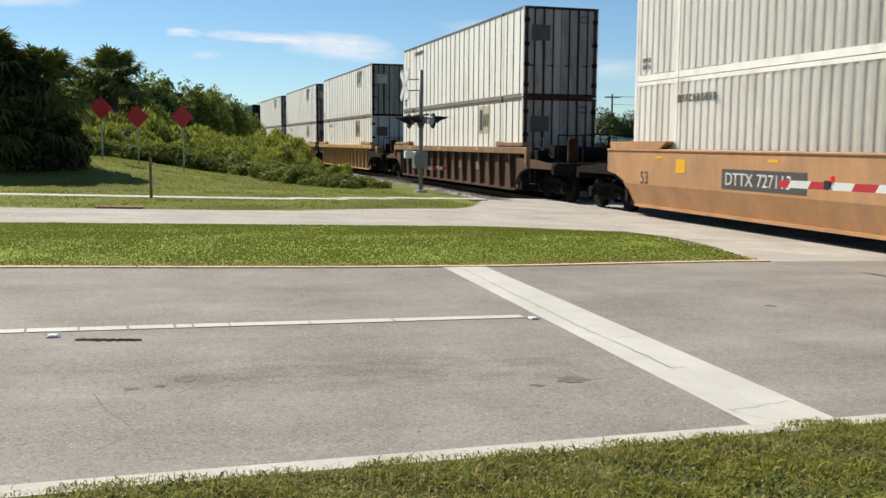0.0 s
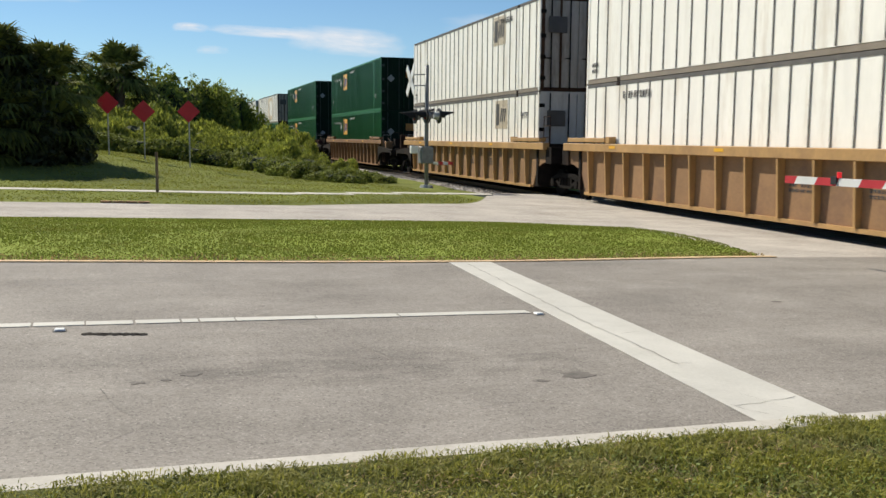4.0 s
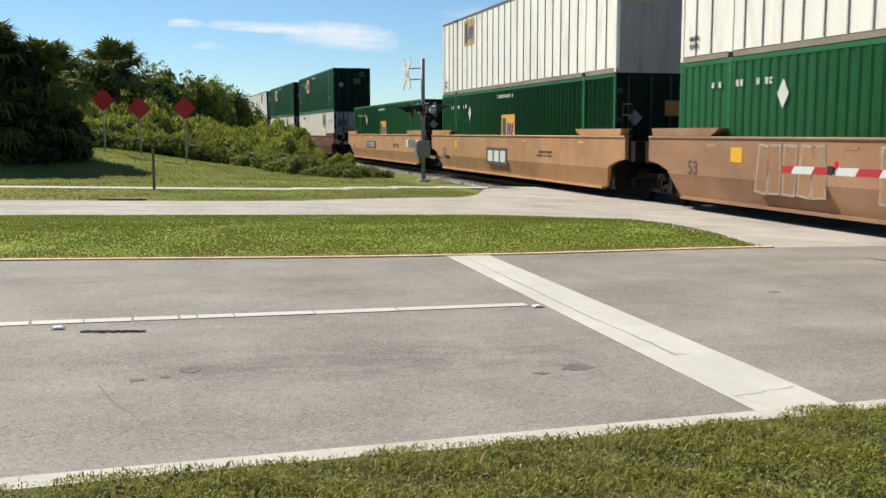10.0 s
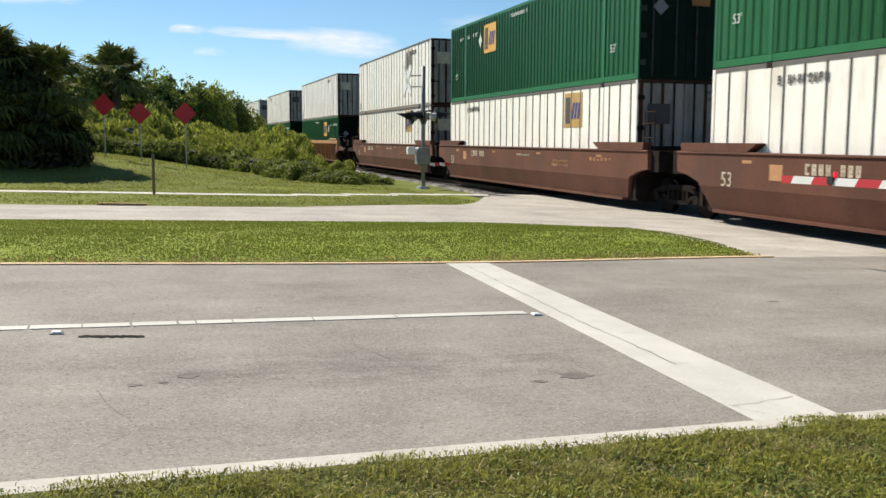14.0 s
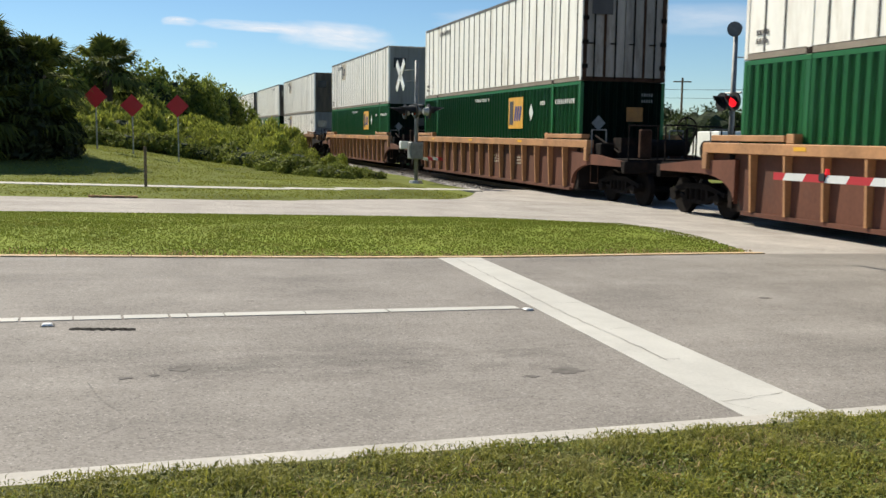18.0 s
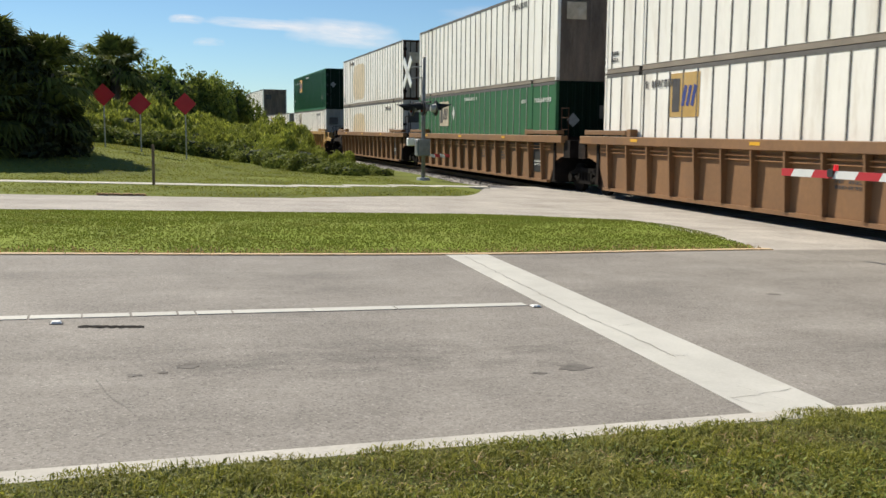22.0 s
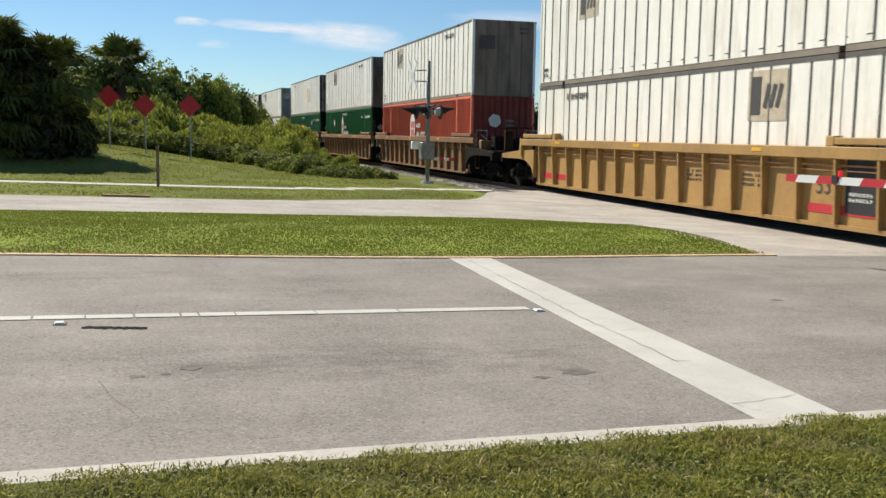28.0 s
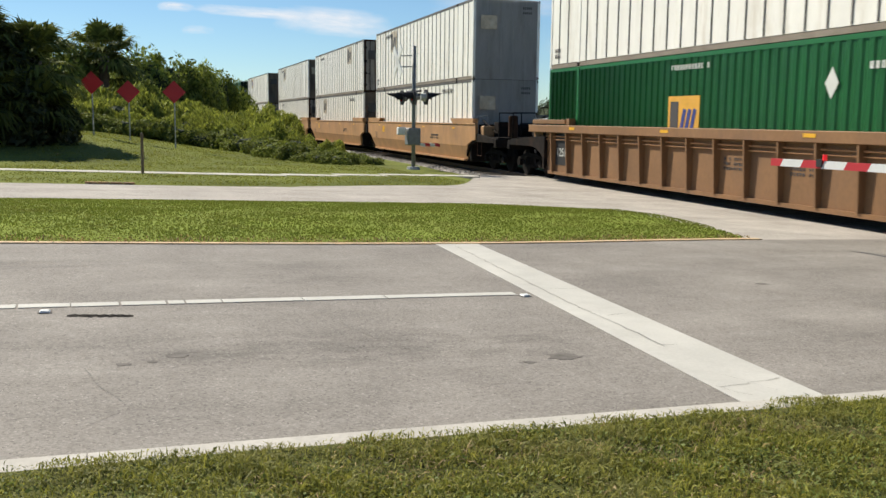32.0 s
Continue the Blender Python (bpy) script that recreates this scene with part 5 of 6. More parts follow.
        rods += [((HB + 1.1, -1.44, 0.5), (HB + 1.1, -1.44, 1.1)), ((HB + 1.5, -1.42, 0.5), (HB + 1.5, -1.42, 1.1)), ((HB + 1.1, -1.44, 0.5), (HB + 1.5, -1.42, 0.5))] if kind == "C" else []
        for a, b in rods:
            rod(bm, a, b, 0.014, 5)
        add("ladder", bm, M_RUST, "", mm)
        if kind == "C":
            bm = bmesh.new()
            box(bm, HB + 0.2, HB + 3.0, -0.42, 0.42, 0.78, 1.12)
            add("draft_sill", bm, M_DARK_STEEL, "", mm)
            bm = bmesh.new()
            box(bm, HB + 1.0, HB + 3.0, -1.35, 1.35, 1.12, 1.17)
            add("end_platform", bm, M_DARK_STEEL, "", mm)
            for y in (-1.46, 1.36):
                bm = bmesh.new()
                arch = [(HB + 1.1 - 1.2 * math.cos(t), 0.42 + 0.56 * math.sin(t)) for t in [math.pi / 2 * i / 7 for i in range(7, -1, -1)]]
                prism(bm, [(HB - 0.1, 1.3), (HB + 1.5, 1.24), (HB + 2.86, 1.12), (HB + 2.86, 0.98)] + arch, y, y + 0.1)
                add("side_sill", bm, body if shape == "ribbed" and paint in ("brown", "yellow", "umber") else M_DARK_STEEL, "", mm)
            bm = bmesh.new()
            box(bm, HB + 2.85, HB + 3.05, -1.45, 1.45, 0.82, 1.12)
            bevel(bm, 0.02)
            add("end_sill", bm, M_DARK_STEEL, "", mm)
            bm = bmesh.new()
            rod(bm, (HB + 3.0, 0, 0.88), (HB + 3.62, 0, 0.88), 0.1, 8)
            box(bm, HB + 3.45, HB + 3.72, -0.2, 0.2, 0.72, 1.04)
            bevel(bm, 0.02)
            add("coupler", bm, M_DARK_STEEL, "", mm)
            for y in (-1.3, 1.3):
                k = 0.5 if y > 0 else -0.5
                bm = bmesh.new()
                rod(bm, (HB + 2.95, y, 1.15), (HB + 2.95, y, 2.0), 0.02, 6)
                rod(bm, (HB + 2.95, y, 2.0), (HB + 2.95, k, 2.0), 0.02, 6)
                rod(bm, (HB + 2.95, k, 2.0), (HB + 2.95, k, 1.15), 0.02, 6)
                add("handrail", bm, M_DARK_STEEL, "", mm)
            bm = bmesh.new()
            box(bm, HB + 2.5, HB + 2.68, -0.82, -0.5, 1.17, 1.92)
            bevel(bm, 0.04)
            add("brake_stand", bm, M_RUST, "rusty brake stand", mm)
            for y0 in (-1.41, 0.9):
                bm = bmesh.new()
                rod(bm, (HB + 1.05, y0, 1.17), (HB + 1.05, y0, 1.9), 0.016, 6)
                rod(bm, (HB + 1.05, y0, 1.9), (HB + 1.05, y0 + 0.42, 1.9), 0.016, 6)
                rod(bm, (HB + 1.05, y0 + 0.42, 1.9), (HB + 1.05, y0 + 0.42, 1.17), 0.016, 6)
                add("grab_iron", bm, M_GALV_DARK, "pale worn grab iron", mm)
            if shape == "ribbed" and paint in ("brown", "yellow", "umber"):
                for y in (-1.54, 1.36):
                    bm = bmesh.new()
                    box(bm, HB + 0.82, HB + 1.0, y, y + 0.18, 1.08, 1.42)
                    bevel(bm, 0.015)
                    add("chord_end", bm, chord, "", mm)
            bm = bmesh.new()
            box(bm, HB + 1.3, HB + 1.75, -0.9, -0.3, 1.17, 1.7)
            rod(bm, (HB + 1.6, 0.0, 1.45), (HB + 1.6, 1.1, 1.45), 0.22, 12)
            add("brake_gear", bm, M_DARK_STEEL, "", mm)
            if s > 0:
                bm = bmesh.new()
                q = [(HB + 2.7, 0.45 + 0.28 * math.cos(t), 1.95 + 0.28 * math.sin(t)) for t in [2 * math.pi * i / 14 for i in range(14)]]
                for i in range(14):
                    rod(bm, q[i], q[(i + 1) % 14], 0.02, 5)
                for i in (0, 4, 9):
                    rod(bm, q[i], (HB + 2.7, 0.45, 1.95), 0.015, 5)
                rod(bm, (HB + 2.7, 0.45, 1.15), (HB + 2.7, 0.45, 1.95), 0.03, 6)
                add("brake_wheel", bm, M_DARK_STEEL, "", mm)
            bm = bmesh.new()
            rod(bm, (HB + 0.4, -1.0, 1.75), (HB + 1.9, -1.0, 1.3), 0.03, 6)
            add("brake_rod", bm, M_DARK_STEEL, "", mm)
            bm = bmesh.new()
            box(bm, HB + 1.15, HB + 1.5, -1.35, -0.95, 1.17, 1.55)
            bevel(bm, 0.03)
            add("valve_box", bm, body if paint not in ("brown", "umber") else M_DARK_STEEL, "", mm)
            bm = bmesh.new()
            q = [(HB + 3.0 + 0.6 * t, 0.25, 0.85 - 1.3 * t * (1 - t)) for t in [i / 6 for i in range(7)]]
            for a, b in zip(q, q[1:]):
                rod(bm, a, b, 0.03, 6)
            add("air_hose", bm, M_BLACK, "", mm)
            truck_rows(add, (HB + 1.95) * s)
        else:
            bm = bmesh.new()
            box(bm, HB + 0.2, HB + 1.6, -0.5, 0.5, 0.75, 1.2)
            box(bm, HB + 0.9, HB + 1.35, -1.4, 1.4, 1.0, 1.5)
            add("joint_frame", bm, M_DARK_STEEL, "", mm)
            if s > 0:
                truck_rows(add, HB + 1.66)
    return rows


def well_car(shape, paint, front, rear):
    rows = kit((shape, paint, front, rear), lambda: car_kit(shape, paint, front, rear))
    words = {"bronze": "weathered tan", "tan": "tan", "yellow": "mustard yellow", "brown": "red-brown", "maroon": "scuffed dark maroon", "ochre": "stained ochre", "umber": "dark umber", "russet": "stained russet"}[paint]
    lb = f"{words} well car with smooth steel sides and shade-dark trucks" if shape == "smooth" else f"{words} well car with upright side ribs and shade-dark trucks"
    return assemble("well_car", rows, lb, "railway car", "wells of the train")


# place of the front of each load at the start, car, lower box, upper box
W, G = "white", "green"
UNITS = [
    (5.23, "smooth", "tan", "CC", ("white_ribbed", None, 1), ("white_ribbed", None, 1)),
    (29.07, "ribbed", "umber", "CC", (W, 4.2, 1), (W, None, 1)),
    (52.67, "ribbed", "ochre", "CA", (W, 4.2, 1), (W, 4.5, 1)),
    (72.27, "ribbed", "ochre", "AA", (W, 4.3, 1), (W, 4.2, 1)),
    (91.98, "ribbed", "ochre", "AC", (W, 4.5, 1), (W, 4.2, 1)),
    (115.58, "ribbed", "bronze", "CC", (G, -2.7, 1), (G, -2.7, 1)),
    (139.03, "smooth", "maroon", "CC", (G, -2.7, 1), (G, -2.7, 1)),
    (162.69, "smooth", "russet", "CA", (G, -0.1, 1), (W, None, 1)),
    (182.07, "smooth", "tan", "AA", (G, 0.0, 1), (W, -4.4, -1)),
    (201.71, "smooth", "tan", "AC", (G, 0.1, 1), None),
    (225.17, "smooth", "brown", "CA", (W, 4.3, 1), (G, -3.2, 1)),
    (244.69, "smooth", "brown", "AA", (W, 4.2, 1), (G, -3.2, 1)),
    (264.02, "smooth", "brown", "AC", (W, 4.0, 1), (W, 4.2, 1)),
    (287.59, "ribbed", "brown", "CC", (G, 3.2, -1), (W, None, 1)),
    (311.42, "ribbed", "brown", "CC", (G, 3.1, -1), (W, None, 1)),
    (334.69, "ribbed", "brown", "CC", (G, 2.8, -1), (W, -3.9, -1)),
    (358.0, "ribbed", "bronze", "CA", (W, -4.0, -1), (W, -4.0, -1)),
    (377.45, "ribbed", "bronze", "AA", ("green_flat", -3.9, -1), (W, None, -1)),
    (396.87, "ribbed", "bronze", "AC", (W, None, 1), (W, None, 1)),
    (420.02, "ribbed", "yellow", "CA", (W, -4.3, -1), (G, -3.8, 1)),
    (439.33, "ribbed", "yellow", "AA", (W, -4.4, -1), None),
    (458.78, "ribbed", "yellow", "AC", (W, 4.0, 1), (W, -4.5, -1)),
    (481.99, "ribbed", "bronze", "CA", ("red", None, -1), (W, -4.1, -1)),
    (501.41, "ribbed", "bronze", "AA", (G, "house", -1), (W, -4.0, -1)),
    (520.56, "ribbed", "bronze", "AC", (G, -0.5, -1), (W, 2.4, 1)),
    (543.92, "smooth", "tan", "CA", (W, None, -1), (W, -4.2, -1)),
    (563.35, "smooth", "tan", "AA", (W, -4.2, -1), (W, 4.2, 1)),
    (582.75, "smooth", "tan", "AC", (W, None, 1), (W, -4.2, -1)),
    (606.2, "ribbed", "brown", "CC", (W, 4.2, 1), (W, -4.2, -1)),
    (629.7, "ribbed", "brown", "CC", (G, -2.7, 1), (G, -2.7, 1)),
    (653.2, "ribbed", "brown", "CC", (G, 3.0, -1), (W, 4.2, 1)),
]
MOVING = []
PALE_ENDS = {(8, 1), (15, 1), (16, 0), (25, 0), (25, 1), (19, 0), (20, 0), (2, 0), (18, 0), (4, 0)}      # loads whose end walls are still pale


def load(spec, k, level):
    style, at, flip = spec
    patch = None
    if k == 7 and level:
        patch = (2.5, 1.5, 3.6, 2.3, M_BARE, "tan patch of bare primer")
    if k == 18:
        patch = (-3.0, 1.35, 3.6, 2.1, M_BARE, "tan patch of bare primer")
    if k == 24 and level:
        patch = (2.4, 1.5, 1.8, 1.2, M_BARE, "tan patch of bare primer")
        at = None
    pale = style == W and (k * 7 + level * 3) % 5 < 4 and (k, level) not in ((10, 0), (11, 0), (20, 0), (16, 0)) or style == "green_flat"
    if at == "house":
        th = container(style, None, flip, marks=True, seed=k * 2 + level)
        house_logo(th, -0.9)
    else:
        th = container(style, at, flip, pale, True, patch, k * 2 + level, (k, level) in PALE_ENDS)
    if k == 7 and level:
        bm = bmesh.new()
        box(bm, 1.7, 3.9, -1.293, -1.2885, 0.75, 2.3)
        part("white_square", bm, M_WHITE, th, "clean white square in the primer patch")
    if style == W and (k, level) in ((2, 1), (21, 1), (19, 0)):
        bm = bmesh.new()
        for i in range(25):
            x = -HB + 0.86 + 0.607 * i
            box(bm, x - 0.07, x + 0.07, -1.288, -1.283, 0.24, 0.262)
        tagged(part("rust_marks", bm, M_RUST, th, "row of short rusty marks along the foot"), kind="stuff")
    if style == W and k in (4, 10, 16) and not level:
        text("mark", "WTP", th, 6.45, 2.05, 0.32, M_INK, -1.308, "dark lettering")
    return th


def car_marks(car, k, shape, paint):
    y = -1.507 if shape == "smooth" else -1.352
    if shape == "smooth":
        pale = M_PALE if paint in ("brown", "maroon") else M_INK
        dz = -0.16 if paint == "maroon" else 0.0
        text("size_mark", "53", car, 2.6 if k == 6 else -7.3, 0.62 if k == 6 else 0.82, 0.42, M_INK if paint in ("tan", "russet") else M_FADED if paint == "brown" else M_CHORD_RUST, y, "painted size mark")
        bars("lettering", car, 3.2, 1.1, 1.2, 0.07, 12, M_CHORD_RUST if paint in ("brown", "maroon") else M_INK, y, rows_n=2)
        if paint in ("brown", "maroon"):
            bars("worn_mark", car, -4.6, 1.14 + dz, 1.5, 0.2, 8, M_FADED, y, "pale worn owner's mark")
            bars("worn_mark", car, 0.2, 1.24 + dz, 1.2, 0.06, 9, M_FADED, y, "pale worn stencil")
            bars("worn_mark", car, 5.6, 1.2 + dz, 1.6, 0.08, 7, M_CHORD_RUST, y, "dull worn stencil")
        if k in (0, 9, 7):
            x = {0: -3.6, 9: -3.4, 7: 1.6}[k]
            bm = bmesh.new()
            box(bm, x - 0.2, x + 2.5, y, y + 0.006, 0.86, 1.26)
            ob = part("number_panel", bm, M_INK, car, "black number panel")
            if k == 7:
                bars("owner_mark", car, x - 0.05, 0.94, 0.85, 0.25, 4, M_PALE, y - 0.006, "pale owner's mark")
            else:
                text("owner_mark", "DTTX", car, x - 0.08, 0.94, 0.36, M_PALE, y - 0.004, "pale owner's letters")
            if k == 7:
                bars("car_number", car, x + 1.0, 0.94, 1.3, 0.25, 6, M_PALE, y - 0.006, "pale worn car number")
            else:
                text("car_number", {0: "727113", 9: "733390"}[k], car, x + 1.0, 0.94, 0.36, M_PALE, y - 0.004, "pale car number")
        if k == 8:
            bm = bmesh.new()
            box(bm, -1.7, 0.5, y, y + 0.006, 0.62, 1.2)
            ob = part("logo_panel", bm, M_INK, car, "black logo panel")
            bm = bmesh.new()
            for a in (-1.5, -0.85, -0.2):
                box(bm, a, a + 0.5, y - 0.006, y, 0.72, 1.1)
            part("logo_shape", bm, M_PALE, ob, "pale block shapes")
        if k == 7:
            for x, w, h in ((-4.6, 1.9, 0.95), (-1.2, 1.4, 0.95)):
                rnd = random.Random(int(x * 10))
                a = x
                while a < x + w:
                    tilt = rnd.uniform(-9, 9)
                    for dw, dy, mt, nm in ((0.0, 0.0, M_GHOST, "graffiti_outline"), (0.045, 0.003, M_CAR_RUSSET, "graffiti_fill")):
                        bm = bmesh.new()
                        box(bm, -0.2 + dw, 0.2 - dw, y - 0.002 - dy, y - dy, dw, h - dw, pose(a, 0, 0.55, 0, tilt, 0))
                        part(nm, bm, mt, car, "faded pale graffiti letter")
                    a += 0.43
            bars("graffiti", car, 4.1, 0.95, 1.7, 0.42, 5, M_PALE, y, "white graffiti strokes")
    else:
        for x in (1.25, 3.4):
            bars("lettering", car, x, 1.0, 0.7, 0.06, 8, M_INK if paint not in ("brown", "umber") else M_FADED, y, rows_n=3)
        if k == 2:
            for x, tx in ((-6.3, "DTTX"), (-5.24, "729373")):
                bm = bmesh.new()
                box(bm, x + 0.06, x + 0.98, -1.357, -1.346, 0.48, 0.86)
                part("number_panel", bm, M_INK, car, "dark number panel")
                text("car_number", tx, car, x + 0.1, 0.55, 0.33 if len(tx) < 5 else 0.27, M_PALE, -1.36, "pale car number")
            bars("lettering", car, -4.6, 1.5, 1.4, 0.05, 16, M_INK, -1.534)
        if k == 3:
            text("size_mark", "53", car, -6.75, 0.72, 0.36, M_CHORD_DULL, -1.352, "dull brown size mark")
        if k in (20, 17, 22, 24):
            bm = bmesh.new()
            box(bm, -7.35, -6.5, -1.357, -1.346, 0.5, 1.42)
            part("number_panel", bm, M_BLACK, car, "black stencil panel")
            text("panel_number", "1251", car, -7.28, 0.75, 0.34, M_PALE, -1.36, "white panel number")
        if k in (16, 17, 18, 21, 23):
            bm = bmesh.new()
            box(bm, 6.5, 7.32, -1.357, -1.346, 0.5, 1.42)
            part("stencil_panel", bm, M_BLACK, car, "black stencil panel")
            bars("stencil_text", car, 6.6, 0.8, 0.6, 0.06, 7, M_PALE, -1.362, rows_n=2)
        if k in (19, 20, 21):
            for x0 in (-7.3, 5.5):
                bm = bmesh.new()
                box(bm, x0, x0 + 1.8, -1.354, -1.346, 0.46, 0.62)
                part("red_stripe", bm, M_RED_BAND, car, "red stripe")
            text("size_mark", "53", car, 5.7, 0.8, 0.42, M_INK, -1.352, "dark size mark")


def build_train():
    for k, (f, shape, paint, ends, low, up) in enumerate(UNITS):
        car = well_car(shape, paint, ends[0], ends[1])
        car_marks(car, k, shape, paint)
        MOVING.append((car, f + HB, 0.0))
        for level, spec in enumerate((low, up)):
            if spec:
                th = load(spec, k, level)
                MOVING.append((th, f + HB, 0.345 + 2.902 * level))


def motions():
    for th, s0, z in MOVING:
        walk(th, [(t, track_pose(s0 - SPEED * t, LAT_TRACK, z)) for t in range(0, 33)])


# ---------------------------------------------------------------- plants
def leaf_mesh(name, centers, radii, count, size, material, seed, long=1.6, rise=0.0):
    """Leaves scattered through round clumps, thickest near their skins; rise turns them upright."""
    r = np.random.RandomState(seed)
    c = np.array(centers)
    rad = np.array(radii)
    k = r.choice(len(c), count, p=(rad ** 2).prod(1) ** (1 / 3) / ((rad ** 2).prod(1) ** (1 / 3)).sum()) if rad.ndim > 1 else r.choice(len(c), count)
    d = r.normal(size=(count, 3))
    d /= np.linalg.norm(d, axis=1)[:, None]
    rr = (0.55 + 0.5 * r.rand(count) ** 0.5)[:, None]
    p = c[k] + d * rr * rad[k]
    n = d + 0.8 * r.normal(size=(count, 3)) + np.array([0, 0, 0.35])
    n /= np.linalg.norm(n, axis=1)[:, None]
    a = np.cross(n, r.normal(size=(count, 3)))
    a /= np.linalg.norm(a, axis=1)[:, None]
    a += np.array([0, 0, rise])
    a /= np.linalg.norm(a, axis=1)[:, None]
    b = np.cross(n, a)
    b /= np.linalg.norm(b, axis=1)[:, None]
    s = (size * (0.6 + 0.8 * r.rand(count)))[:, None]
    verts = np.concatenate([p - a * s * long * 0.5, p - b * s * 0.35, p + a * s * long * 0.5, p + b * s * 0.35], 1).reshape(-1, 3)
    faces = np.arange(count * 4).reshape(-1, 4)
    return from_arrays(name, verts.tolist(), faces.tolist(), material)


def lump(bm, c, rad, seed, n=2):
    r = bmesh.ops.create_icosphere(bm, subdivisions=n, radius=1.0)
    for v in r["verts"]:
        d = v.co.normalized()
        k = 0.8 + 0.25 * noise.noise(d * 2.2 + Vector((seed, 0, 0)))
        v.co = Vector(c) + Vector((d.x * rad[0], d.y * rad[1], d.z * rad[2])) * k


def shrub_proto(seed, w, h, leaves, size, material, long=1.6, rise=0.0, fill=1.0):
    rnd = random.Random(seed)
    cs, rs = [], []
    for i in range(9):
        x, y = rnd.uniform(-1, 1) * w * 0.55, rnd.uniform(-1, 1) * w * 0.55
        q = 1 - (x * x + y * y) / (w * w)
        hh = h * q * rnd.uniform(0.65, 1.05)
        cs.append((x, y, hh * 0.5))
        rs.append((w * rnd.uniform(0.28, 0.45), w * rnd.uniform(0.28, 0.45), hh * 0.52))
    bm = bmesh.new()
    # solid dark lump blocks the view through and imitates inner shade
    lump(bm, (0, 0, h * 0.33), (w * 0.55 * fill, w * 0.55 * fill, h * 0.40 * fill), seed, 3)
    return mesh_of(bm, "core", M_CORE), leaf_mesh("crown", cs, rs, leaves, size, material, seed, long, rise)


def plant(name, protos, k, x, y, z, scale, label, category, group, yaw=0, sz=1.0):
    th = tagged(new(name), label, category, group)
    core, crown = protos[k % len(protos)]
    part("core", core, None, th)
    part("crown", crown, None, th)
    th.matrix_world = pose(x, y, z, 0, 0, yaw) @ Matrix.Diagonal((scale, scale, scale * sz, 1))
    return th


def fan_palm(seed, height, fronds, reach):
    """A cabbage palm: trunk with old boots, and a round head of split fan leaves."""
    r = random.Random(seed)
    bm = bmesh.new()
    n = 9
    for i in range(n):
        z0, z1 = height * i / n, height * (i + 1) / n
        rod(bm, (0.04 * math.sin(i), 0, z0), (0.04 * math.sin(i + 1), 0, z1), 0.17, 9, 0.2)
    trunk = mesh_of(bm, "trunk", M_BARK)
    V, F = [], []
    for i in range(fronds):
        az = 2 * math.pi * i * 0.381966 + r.uniform(-0.2, 0.2)
        el = r.uniform(-0.55, 1.35)
        st = reach * r.uniform(0.45, 0.6)
        fw = Vector((math.cos(az) * math.cos(el), math.sin(az) * math.cos(el), math.sin(el)))
        hub = Vector((0, 0, height)) + fw * st - Vector((0, 0, 0.12 * st))
        side = fw.cross(Vector((0, 0, 1))).normalized()
        up = side.cross(fw)
        b = len(V)
        V += [tuple(Vector((0, 0, height)) - side * 0.02), tuple(Vector((0, 0, height)) + side * 0.02), tuple(hub + side * 0.012), tuple(hub - side * 0.012)]
        F.append((b, b + 1, b + 2, b + 3))
        for j in range(15):
            t = -1.45 + 2.9 * j / 14
            ln = reach * 0.62 * (1 - 0.28 * abs(t) / 1.45) * r.uniform(0.85, 1.1)
            d = (fw * math.cos(t) + side * math.sin(t)).normalized()
            mid = hub + d * ln * 0.55 + up * 0.03
            tip = hub + d * ln - Vector((0, 0, ln * r.uniform(0.15, 0.5)))
            w = d.cross(up).normalized() * ln * 0.055
            b = len(V)
            V += [tuple(hub), tuple(mid - w), tuple(mid + w), tuple(tip)]
            F += [(b, b + 1, b + 2), (b + 1, b + 3, b + 2)]
    return trunk, from_arrays("crown", V, F, M_PALM)


